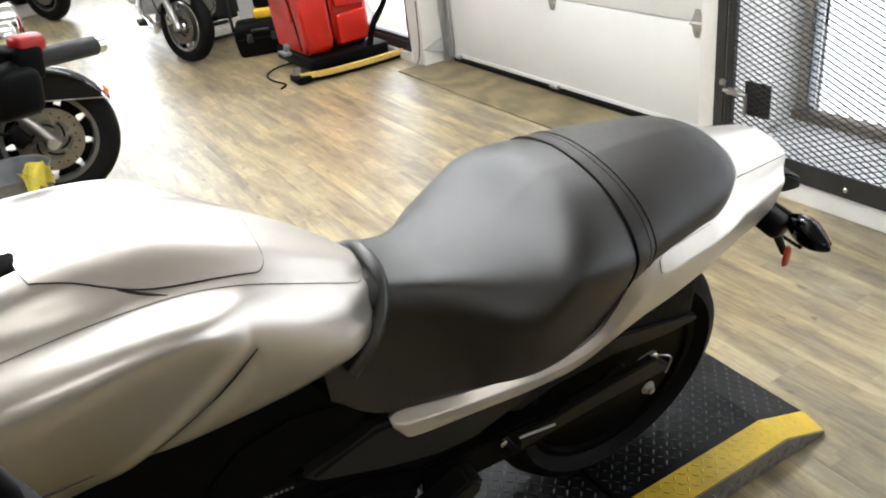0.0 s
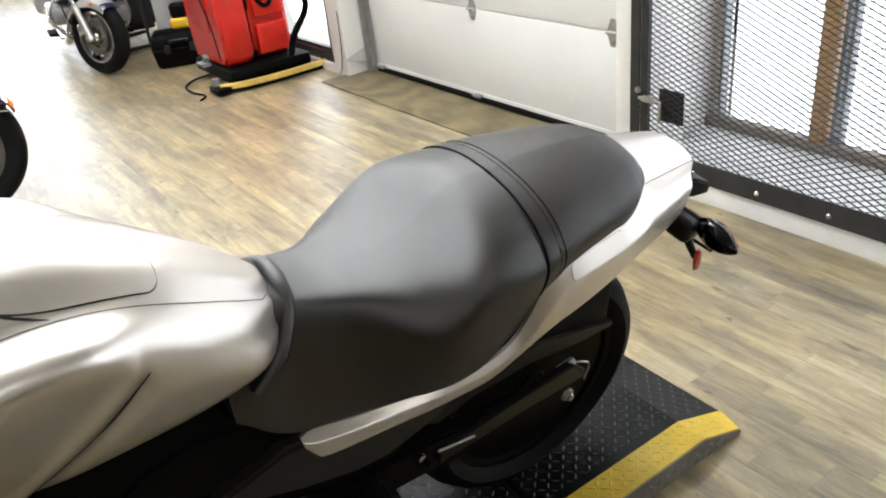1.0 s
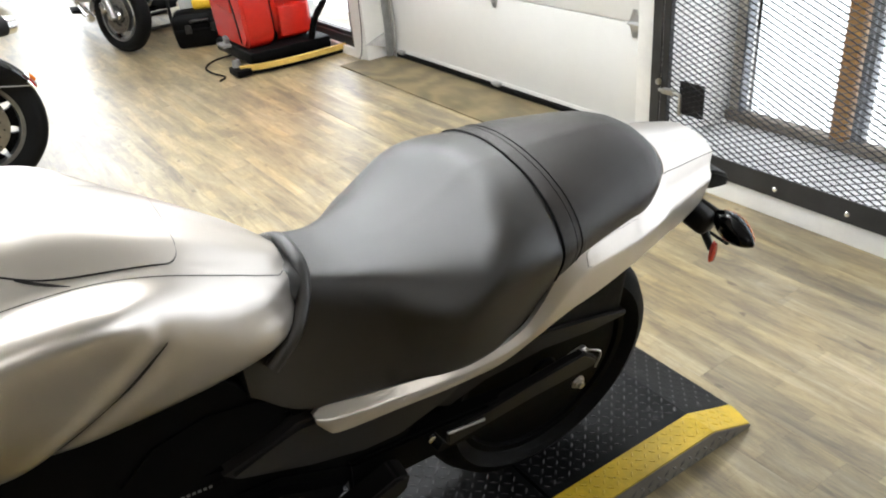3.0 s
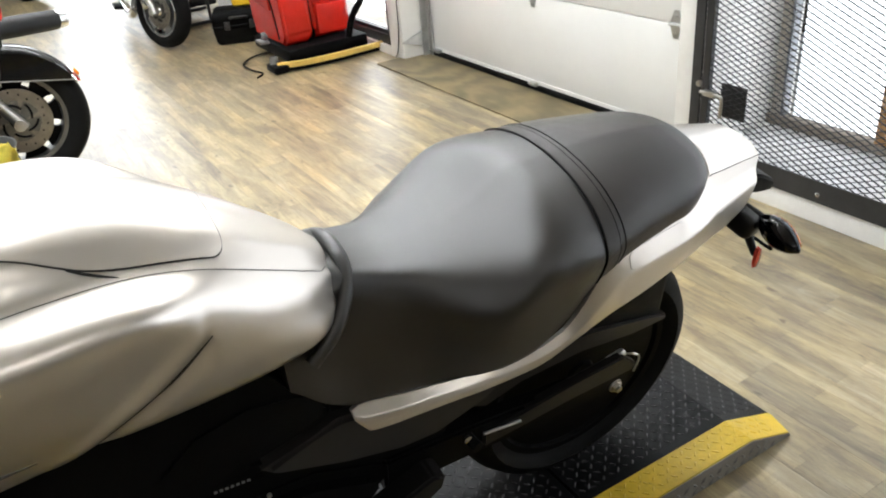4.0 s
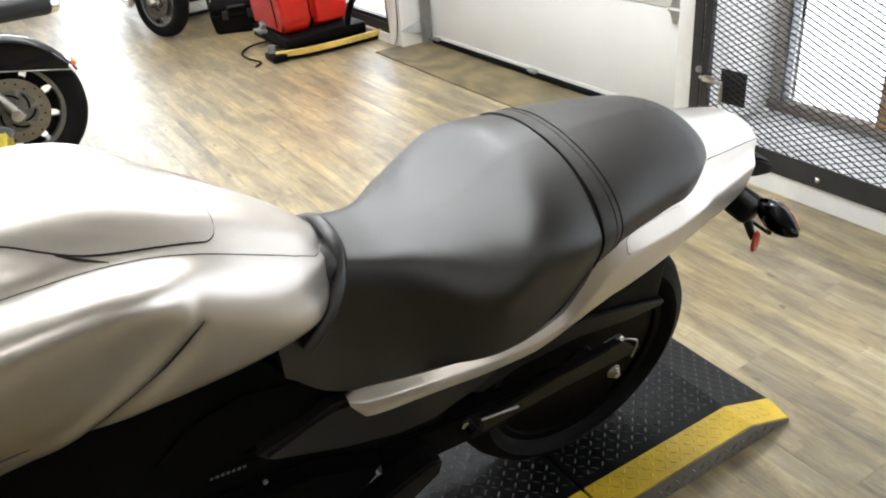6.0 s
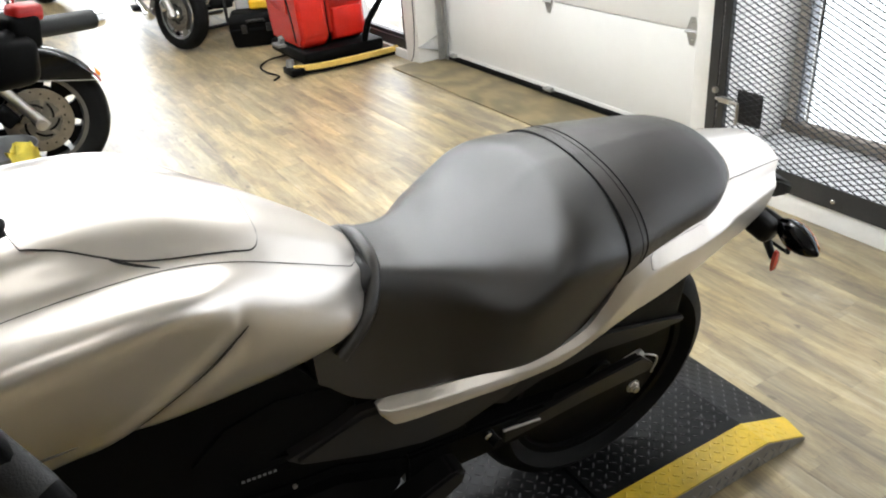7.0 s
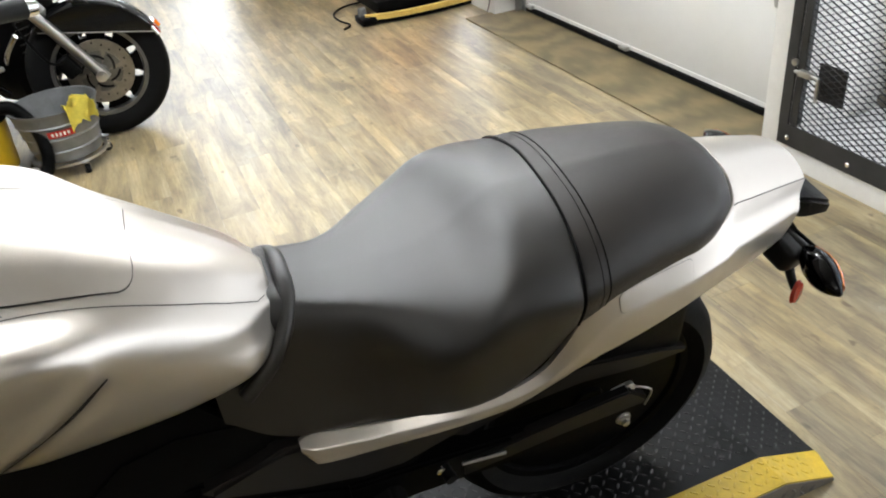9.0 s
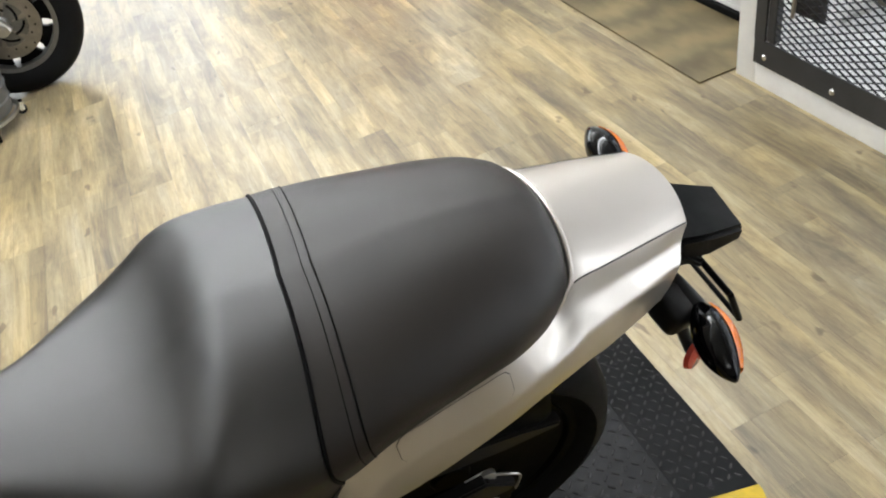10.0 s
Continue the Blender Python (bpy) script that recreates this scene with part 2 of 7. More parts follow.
    l.new(rr.outputs[0], p.inputs["Roughness"])
    p.inputs["Specular IOR Level"].default_value = 0.65
    p.inputs["Coat Weight"].default_value, p.inputs["Coat Roughness"].default_value = 0.6, 0.46
    bp = n.new("ShaderNodeBump")
    bp.inputs["Strength"].default_value, bp.inputs["Distance"].default_value = 0.14, 0.0015
    l.new(noise_at(4, 110, 3), bp.inputs["Height"])
    l.new(bp.outputs[0], p.inputs["Normal"])
    return m


PLANK = plank_material()


def plywood_material():
    m, n, l, p = nodes_of("old_plywood")
    co, mp, w, no = n.new("ShaderNodeTexCoord"), n.new("ShaderNodeMapping"), n.new("ShaderNodeTexWave"), n.new("ShaderNodeTexNoise")
    mp.inputs["Scale"].default_value = (0.7, 2.2, 1)
    w.inputs["Scale"].default_value, w.inputs["Distortion"].default_value, w.inputs["Detail"].default_value = 1.6, 9, 4
    w.inputs["Detail Scale"].default_value = 1.3
    no.inputs["Scale"].default_value, no.inputs["Detail"].default_value = 4, 6
    l.new(co.outputs["Object"], mp.inputs[0]), l.new(mp.outputs[0], w.inputs[0]), l.new(co.outputs["Object"], no.inputs[0])
    r1, r2 = n.new("ShaderNodeValToRGB"), n.new("ShaderNodeValToRGB")
    r1.color_ramp.elements[0].color, r1.color_ramp.elements[1].color = (0.150, 0.118, 0.062, 1), (0.245, 0.192, 0.098, 1)
    r2.color_ramp.elements[0].position, r2.color_ramp.elements[1].position = 0.35, 0.65
    r2.color_ramp.elements[0].color, r2.color_ramp.elements[1].color = (0.68, 0.68, 0.68, 1), (1, 1, 1, 1)
    x = n.new("ShaderNodeMix")
    x.data_type, x.blend_type = 'RGBA', 'MULTIPLY'
    x.inputs[0].default_value = 1
    l.new(w.outputs[0], r1.inputs[0]), l.new(no.outputs[0], r2.inputs[0])
    l.new(r1.outputs[0], x.inputs[6]), l.new(r2.outputs[0], x.inputs[7]), l.new(x.outputs[2], p.inputs["Base Color"])
    p.inputs["Roughness"].default_value = 0.55
    return m


PLYWOOD = plywood_material()


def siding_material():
    """White lap siding of the next house, seen through the glass, glowing as if sunlit."""
    m, n, l, p = nodes_of("glowing_outdoors")
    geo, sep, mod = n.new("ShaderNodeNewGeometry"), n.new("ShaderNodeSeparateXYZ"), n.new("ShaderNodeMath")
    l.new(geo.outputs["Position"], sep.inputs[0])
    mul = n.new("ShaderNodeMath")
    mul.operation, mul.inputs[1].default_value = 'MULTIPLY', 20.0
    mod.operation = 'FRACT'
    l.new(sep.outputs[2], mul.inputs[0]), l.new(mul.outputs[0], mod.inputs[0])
    # the ramp paints each lap's shade line into the emission
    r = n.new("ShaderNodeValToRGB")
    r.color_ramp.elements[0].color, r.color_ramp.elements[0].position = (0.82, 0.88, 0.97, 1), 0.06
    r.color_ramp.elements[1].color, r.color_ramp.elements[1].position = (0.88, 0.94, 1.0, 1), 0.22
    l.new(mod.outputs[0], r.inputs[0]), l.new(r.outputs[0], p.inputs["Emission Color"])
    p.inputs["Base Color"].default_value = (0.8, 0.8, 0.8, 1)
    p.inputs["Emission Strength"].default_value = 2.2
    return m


OUTDOORS = siding_material()


def glass_material():
    m, n, l, p = nodes_of("window_glass")
    p.inputs["Transmission Weight"].default_value = 1
    p.inputs["Roughness"].default_value, p.inputs["IOR"].default_value = 0.0, 1.05
    return m


GLASS = glass_material()

# ---- small tools ----


def part(name, bm, material, parent, label="", smooth=None, kind=""):
    """Links bm as one mesh object under parent. smooth: the angle in degrees under which edges are shaded round."""
    me = bpy.data.meshes.new(name)
    bmesh.ops.recalc_face_normals(bm, faces=bm.faces)
    if smooth is not None:
        lim = radians(smooth)
        for f in bm.faces:
            f.smooth = True
        for e in bm.edges:
            if len(e.link_faces) == 2:
                e.smooth = e.calc_face_angle(0) < lim
    bm.to_mesh(me)
    bm.free()
    me.materials.append(material)
    ob = new(name, me)
    ob.parent = parent
    if label or kind:
        tagged(ob, label=label, kind=kind)
    return ob


def thing(name, label, category, m=None, group="", kind=""):
    ob = new(name)
    ob.empty_display_size = 0.1
    if m is not None:
        ob.matrix_world = m
    return tagged(ob, label, category, group, kind)


def box(bm, sx, sy, sz, m=None, bevel=0.0, seg=2):
    r = bmesh.ops.create_cube(bm, size=1)
    vs = r["verts"]
    for v in vs:
        v.co = Vector((v.co.x * sx, v.co.y * sy, v.co.z * sz))
    if bevel:
        es = list({e for v in vs for e in v.link_edges})
        g = bmesh.ops.bevel(bm, geom=es, offset=bevel, segments=seg, affect='EDGES', profile=0.5)
        vs = list({v for f in g["faces"] for v in f.verts} | {v for v in vs if v.is_valid})
    if m is not None:
        bmesh.ops.transform(bm, matrix=m, verts=vs)
    return bm


def box2(bm, x0, x1, y0, y1, z0, z1, bevel=0.0):
    return box(bm, x1 - x0, y1 - y0, z1 - z0, Matrix.Translation(((x0 + x1) / 2, (y0 + y1) / 2, (z0 + z1) / 2)), bevel)


def nb():
    return bmesh.new()


def rings(bm, loops, closed=True, caps=True):
    """A skin over loops of points; each loop closed round if closed."""
    vv = [[bm.verts.new(p) for p in loop] for loop in loops]
    n = len(vv[0])
    for a, b in zip(vv, vv[1:]):
        for i in range(n if closed else n - 1):
            j = (i + 1) % n
            try:
                bm.faces.new((a[i], a[j], b[j], b[i]))
            except ValueError:
                pass
    if caps and closed:
        bm.faces.new(vv[0]), bm.faces.new(vv[-1][::-1])
    return bm


def smooth_path(pts, n=6):
    """Points along a round curve through pts."""
    out = []
    P = [Vector(p) for p in pts]
    P = [P[0] * 2 - P[1]] + P + [P[-1] * 2 - P[-2]]
    for i in range(1, len(P) - 2):
        for k in range(n):
            t = k / n
            a, b, c, d = P[i - 1], P[i], P[i + 1], P[i + 2]
            out.append(0.5 * ((2 * b) + (c - a) * t + (2 * a - 5 * b + 4 * c - d) * t * t + (3 * b - a - 3 * c + d) * t * t * t))
    return out + [P[-2]]


def tube(bm, pts, r, n=10, r2=None):
    """A pipe along pts, of radius r, running to r2."""
    P = [Vector(p) for p in pts]
    loops, up = [], Vector((0.31, 0.17, 0.93))
    for i, p in enumerate(P):
        d = (P[min(i + 1, len(P) - 1)] - P[max(i - 1, 0)]).normalized()
        u = d.cross(up)
        if u.length < 0.05:
            u = d.cross(Vector((1, 0, 0)))
        u.normalize()
        w = d.cross(u)
        up = w.cross(d) if False else up
        rad = r if r2 is None else r + (r2 - r) * i / (len(P) - 1)
        loops.append([p + rad * (math.cos(a) * u + math.sin(a) * w) for a in (2 * math.pi * k / n for k in range(n))])
    return rings(bm, loops)


def lathe(bm, profile, n=40, m=None):
    """Turns (radius, height) pairs about z."""
    start = len(bm.verts)
    loops = [[Vector((r * math.cos(2 * math.pi * k / n), r * math.sin(2 * math.pi * k / n), z)) for k in range(n)] for r, z in profile]
    rings(bm, loops, True, profile[0][0] > 1e-4 or profile[-1][0] > 1e-4)
    bm.verts.ensure_lookup_table()
    if m is not None:
        bmesh.ops.transform(bm, matrix=m, verts=bm.verts[start:])
    return bm


def ring_lathe(bm, profile, n=48, m=None):
    """Turns a closed profile of (radius, height) pairs about z: a tyre, a rim."""
    start = len(bm.verts)
    vv = [[bm.verts.new((r * math.cos(2 * math.pi * k / n), r * math.sin(2 * math.pi * k / n), z)) for r, z in profile] for k in range(n)]
    q = len(profile)
    for k in range(n):
        a, b = vv[k], vv[(k + 1) % n]
        for i in range(q):
            bm.faces.new((a[i], a[(i + 1) % q], b[(i + 1) % q], b[i]))
    bm.verts.ensure_lookup_table()
    if m is not None:
        bmesh.ops.transform(bm, matrix=m, verts=bm.verts[start:])
    return bm


def mix_at(stations, y):
    """Values between rows of (y, ...), eased along a round curve."""
    ys = [s[0] for s in stations]
    if y <= ys[0]:
        return list(stations[0][1:])
    if y >= ys[-1]:
        return list(stations[-1][1:])
    i = max(k for k in range(len(ys) - 1) if ys[k] <= y)
    t = (y - ys[i]) / (ys[i + 1] - ys[i])
    a, b = stations[max(i - 1, 0)], stations[i]
    c, d = stations[i + 1], stations[min(i + 2, len(ys) - 1)]
    return [0.5 * ((2 * q) + (r - p) * t + (2 * p - 5 * q + 4 * r - s) * t * t + (3 * q - p - 3 * r + s) * t ** 3) for p, q, r, s in zip(a[1:], b[1:], c[1:], d[1:])]


def spline2(pts, n):
    """n points along a round curve through 2D points."""
    P = smooth_path([(x, z, 0) for x, z in pts], 8)
    L = [0.0]
    for a, b in zip(P, P[1:]):
        L.append(L[-1] + (b - a).length)
    out, k = [], 0
    for i in range(n):
        s = L[-1] * i / (n - 1)
        while k < len(L) - 2 and L[k + 1] < s:
            k += 1
        u = (s - L[k]) / max(1e-9, L[k + 1] - L[k])
        q = P[k].lerp(P[k + 1], min(1, u))
        out.append((q.x, q.y))
    return out


def frange(a, b, n):
    return [a + (b - a) * i / (n - 1) for i in range(n)]

# ---- the room ----
DOOR_Y, WALL_Y, MESH_Y = 3.05, 2.86, 2.80
W0, E0, S0 = -11.5, 3.2, -5.0


def slab(name, x0, x1, y0, y1, z0, z1, material, label, category, bevel=0.0):
    bm = nb()
    box2(bm, x0, x1, y0, y1, z0, z1, bevel)
    ob = part(name, bm, material, None, "", 30 if bevel else None)
    return tagged(ob, label, category, kind="structure")


floor = slab("floor", W0 - 0.2, E0 + 0.2, S0 - 0.2, 4.9, -0.20, -0.004, PALE_WOOD, "pale oak vinyl plank floor with grey streaks", "floor")
slab("ceiling", W0 - 0.2, E0 + 0.2, S0 - 0.2, 3.5, CEIL, CEIL + 0.15, CEILING_MAT, "plain white ceiling", "ceiling")
# walls out of view; their tones hold back fill light
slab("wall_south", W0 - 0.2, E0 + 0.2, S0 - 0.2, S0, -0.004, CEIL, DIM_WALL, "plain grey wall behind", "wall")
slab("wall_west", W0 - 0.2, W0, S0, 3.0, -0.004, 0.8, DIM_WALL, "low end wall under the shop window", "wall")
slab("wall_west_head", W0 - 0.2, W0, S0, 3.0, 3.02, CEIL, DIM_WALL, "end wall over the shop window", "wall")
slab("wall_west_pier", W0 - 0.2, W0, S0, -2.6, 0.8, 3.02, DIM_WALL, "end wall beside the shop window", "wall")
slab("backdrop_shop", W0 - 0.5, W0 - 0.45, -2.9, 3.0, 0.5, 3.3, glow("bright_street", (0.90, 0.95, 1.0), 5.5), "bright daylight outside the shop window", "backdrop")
# unseen dark band, added so the seat's skirt mirrors less light
slab("dado_east", E0 - 0.03, E0, S0, 2.815, 0.0, 1.0, DARK_BAND, "unseen dark band added along the wall to darken reflections", "dado")
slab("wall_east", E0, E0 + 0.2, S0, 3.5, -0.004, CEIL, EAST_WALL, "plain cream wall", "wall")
# north side: wall with glazed door, pillar, overhead door, post, mesh screen
slab("wall_north_west", W0, -4.62, WALL_Y, 3.15, -0.004, CEIL, WHITE_WALL, "white painted wall", "wall")
slab("wall_north_low", -4.62, -3.53, WALL_Y, 3.15, -0.004, 0.055, WHITE_WALL, "low white plinth under the black glazed door", "wall")
slab("wall_north_lintel", -4.62, -3.53, WALL_Y, 3.15, 2.05, CEIL, WHITE_WALL, "white wall over the glazed door", "wall")
slab("pillar", -3.53, -3.36, WALL_Y, 3.15, -0.004, CEIL, WHITE_WALL, "white painted pillar beside the overhead door", "pillar", 0.004)
slab("wall_over_door", -3.36, -1.035, WALL_Y, 3.15, 2.15, CEIL, WHITE_WALL, "white wall over the overhead door", "wall")
slab("door_post", -1.035, -0.948, 2.815, 3.15, -0.004, CEIL, WHITE_TRIM, "white painted post between overhead door and mesh screen", "post", 0.004)
slab("screen_base", -0.948, E0, 2.815, 2.93, -0.004, 0.082, WHITE_TRIM, "white painted timber base under the mesh screen", "base", 0.004)
slab("window_ledge", -0.948, E0, 2.93, 3.40, -0.004, 0.078, LEDGE, "dusty white ledge between mesh screen and window", "ledge")
slab("reveal", -1.085, -1.0, 3.15, 3.5, -0.004, CEIL, WHITE_TRIM, "white painted window reveal", "wall")
slab("reveal_side", -1.0, -0.975, 2.93, 3.5, 0.078, CEIL, WHITE_TRIM, "white painted window reveal board", "wall")
slab("wall_over_window", -0.975, E0, 2.86, 3.5, 2.35, CEIL, WHITE_WALL, "white wall over the window", "wall")


def overhead_door():
    d = thing("door_1", "closed white steel sectional overhead door with black bottom seal", "door", pose(0, DOOR_Y, 0), kind="structure")
    x0, x1, h = -3.37, -1.030, 0.487
    for i in range(4):
        z0 = 0.03 + i * h
        bm = nb()
        box2(bm, x0, x1, 0, 0.045, z0 + (0.0025 if i else 0.006), z0 + h - 0.0025, 0.004)
        part("panel", bm, DOOR_WHITE, d, "", 30)
    bm = nb()
    box2(bm, x0, x1, -0.014, 0.030, 0.009, 0.040, 0.006)
    part("bottom_seal", bm, RUBBER, d, "black rubber bottom seal", 50)
    bm = nb()
    box2(bm, x0, x1, -0.006, -0.001, 0.043, 0.062, 0.001)
    part("bottom_rail", bm, DOOR_WHITE, d)

    def hinge(x, z):
        bm = nb()
        pts = [(-0.011, 0.075), (0.011, 0.075), (0.030, 0.012), (0.030, -0.012), (0.011, -0.075), (-0.011, -0.075), (-0.030, -0.012), (-0.030, 0.012)]
        rings(bm, [[Vector((x + a, -0.001, z + b * 0.8)) for a, b in pts], [Vector((x + a, -0.007, z + b * 0.8)) for a, b in pts]])
        tube(bm, [(x - 0.032, -0.012, z), (x + 0.032, -0.012, z)], 0.008, 8)
        for b in (0.04, -0.04):
            lathe(bm, [(0.007, 0), (0.007, 0.004), (0.003, 0.006)], 8, pose(x, -0.006, z + b, 90))
        part("hinge", bm, GREY_STEEL, d, "galvanised leaf hinge", 30)

    for i in range(1, 4):
        for x in (-2.245, -1.262, -3.30):
            hinge(x, 0.03 + i * h)
    bm = nb()
    tube(bm, smooth_path([(-2.245, -0.005, 0.63), (-2.245, -0.035, 0.645), (-2.245, -0.037, 0.71), (-2.245, -0.005, 0.73)]), 0.007, 8)
    box(bm, 0.03, 0.006, 0.16, pose(-2.245, -0.004, 0.68), 0.002)
    part("lift_handle", bm, GREY_STEEL, d, "steel lift handle", 40)
    for x in (-2.235, -3.22):
        bm = nb()
        box(bm, 0.055, 0.03, 0.022, pose(x, -0.018, 0.048), 0.004)
        tube(bm, [(x - 0.03, -0.034, 0.05), (x + 0.03, -0.034, 0.05)], 0.006, 8)
        part("bottom_bracket", bm, GREY_STEEL, d, "", 30)
    return d


overhead_door()


def door_track(x, y, side):
    t = thing("door_track", "galvanised vertical track of the overhead door", "track", pose(x, y, 0), kind="structure")
    bm = nb()
    prof = [(0, 0), (0.05 * side, 0), (0.05 * side, 0.012), (0.045 * side, 0.012), (0.045 * side, 0.004), (0.004 * side, 0.004), (0.004 * side, 0.05), (0, 0.05)]
    rings(bm, [[Vector((a, -b, z)) for a, b in prof] for z in (0.0, 2.15)])
    part("rail", bm, GREY_STEEL, t)
    for z in (0.12, 0.75, 1.4):
        bm = nb()
        box(bm, 0.05, 0.004, 0.11, pose(-0.02 * side, -0.012, z), 0.001)
        lathe(bm, [(0.008, 0), (0.008, 0.006), (0.0, 0.008)], 8, pose(-0.03 * side, -0.014, z, 90))
        part("bracket", bm, GREY_STEEL, t, "", 30)
    return t


door_track(-3.335, 3.04, 1)
bm = nb()
box(bm, 0.035, 0.006, 0.15, pose(-1.056, 2.985, 0.165), 0.002)
tagged(part("door_stop", bm, GREY_STEEL, None), "grey steel stop plate at the overhead door's edge", "door stop", kind="structure")


def plywood_mat():
    bm = nb()
    box2(bm, -3.42, -1.052, 2.685, 3.055, 0.0, 0.008, 0.002)
    return tagged(part("plywood_sheet", bm, PLYWOOD, None, "", 30), "worn brown plywood sheet lying at the overhead door", "plywood")


plywood_mat()


def mesh_screen():
    s = thing("mesh_screen", "black steel frame with diamond expanded mesh before the window", "security screen", pose(0, MESH_Y, 0), kind="structure")
    x0, x1, z0, z1 = -0.945, 2.6, 0.084, 2.3
    w, t = 0.082, 0.006
    bm = nb()
    box2(bm, x0, x1, 0, t, z0, z0 + w, 0.0015)
    box2(bm, x0, x1, t, 0.04, z0, z0 + 0.006)
    part("bottom_rail", bm, FRAME_BLACK, s, "black angle iron rail")
    for xa in (x0, x1 - 0.08):
        bm = nb()
        box2(bm, xa, xa + 0.045, -0.002, t, z0 + w, z1 - w, 0.0015)
        box2(bm, xa + 0.045, xa + 0.078, 0.004, 0.03, z0 + w, z1 - w, 0.003)
        part("stile", bm, FRAME_BLACK, s)
    bm = nb()
    box2(bm, x0, x1, 0, t, z1 - w, z1, 0.0015)
    part("top_rail", bm, FRAME_BLACK, s)
    for i in range(13):
        bm = nb()
        lathe(bm, [(0.0105, 0), (0.0105, 0.003), (0.008, 0.0065), (0.003, 0.008), (0.0, 0.0082)], 12, pose(x0 + 0.05 + i * 0.271, -0.0005, 0.117, 90))
        part("bolt", bm, CHROME, s, "", 40)
    # the lattice: strands in two slanting families, each a flat twisted bar
    bm = nb()
    pw, ph, xa, xb, za, zb = 0.050, 0.0215, x0 + 0.04, x1 - 0.04, z0 + 0.04, z1 - 0.04
    for fam in (1, -1):
        k0 = int(math.floor((za - fam * xb * ph / pw if fam > 0 else za + xa * ph / pw) / ph)) - 1
        k1 = int(math.ceil((zb - fam * xa * ph / pw if fam > 0 else zb + xb * ph / pw) / ph)) + 1
        for k in range(k0, k1):
            f = lambda x: k * ph + fam * x * ph / pw
            lo, hi = xa, xb
            g = lambda z: (z - k * ph) * pw / ph * fam
            a, b = sorted((g(za), g(zb)))
            lo, hi = max(lo, a), min(hi, b)
            if hi - lo < 0.01:
                continue
            hgt, dep = 0.0014, 0.0026
            off = 0.010 + fam * 0.0015
            vs = []
            for x in (lo, hi):
                z = f(x)
                vs.append([bm.verts.new((x, off - dep, z - hgt)), bm.verts.new((x, off + dep, z - hgt * 0.2)), bm.verts.new((x, off + dep, z + hgt)), bm.verts.new((x, off - dep, z + hgt * 0.2))])
            for i in range(4):
                j = (i + 1) % 4
                bm.faces.new((vs[0][i], vs[0][j], vs[1][j], vs[1][i]))
    part("mesh", bm, MESH_MAT, s, "black diamond expanded mesh", None, "stuff")
    # latch box and bolt
    bm = nb()
    box2(bm, -0.815, -0.70, 0.016, 0.021, 0.285, 0.415, 0.001)
    part("latch_plate", bm, FRAME_BLACK, s, "black square plate behind the latch")
    bm = nb()
    box(bm, 0.055, 0.02, 0.022, pose(-0.845, -0.012, 0.372), 0.003)
    tube(bm, smooth_path([(-0.89, -0.014, 0.372), (-0.80, -0.014, 0.372), (-0.785, -0.016, 0.36), (-0.785, -0.016, 0.29)], 4), 0.0065, 8)
    lathe(bm, [(0.012, 0), (0.012, 0.012), (0.004, 0.014)], 10, pose(-0.90, -0.002, 0.40, 90))
    part("latch", bm, STEEL, s, "steel slide bolt latch with bent handle", 40)
    return s


mesh_screen()


def window(name, x0, x1, y, z0, z1, uprights):
    w = thing(name, "large window with wooden and grey metal sashes, bright outdoors behind", "window", pose(0, y, 0), kind="structure")
    bm = nb()
    box2(bm, x0, x1, -0.035, 0.02, z0, z0 + 0.045, 0.004)
    part("sill", bm, GREY_WOOD, w, "weathered wooden sill", 30)
    bm = nb()
    box2(bm, x0, x1, -0.03, 0.02, z1 - 0.05, z1, 0.003)
    part("head", bm, BROWN_WOOD, w)
    for ux, uw, dep, material, lab in uprights:
        bm = nb()
        box2(bm, ux, ux + uw, -dep, 0.018, z0 + 0.045, z1 - 0.05, 0.003)
        part("upright", bm, material, w, lab, 30)
    bm = nb()
    box2(bm, x0, x1, 0.004, 0.008, z0 + 0.04, z1 - 0.045)
    g = part("pane", bm, GLASS, w, "clear glass")
    g.visible_shadow = False
    return w


window("window_1", -0.975, E0, 3.36, 0.078, 2.35, [
    (-0.965, 0.040, 0.02, PALE_WOOD, "pale worn wooden stile"), (-0.912, 0.012, 0.03, SASH_GREY, "grey metal sash bar"),
    (-0.475, 0.058, 0.045, BROWN_WOOD, "orange-brown varnished mullion"), (-0.402, 0.016, 0.02, SASH_GREY, ""), (-0.372, 0.018, 0.03, SASH_GREY, ""),
    (0.20, 0.058, 0.045, BROWN_WOOD, "orange-brown varnished mullion"), (1.2, 0.058, 0.045, BROWN_WOOD, "")])


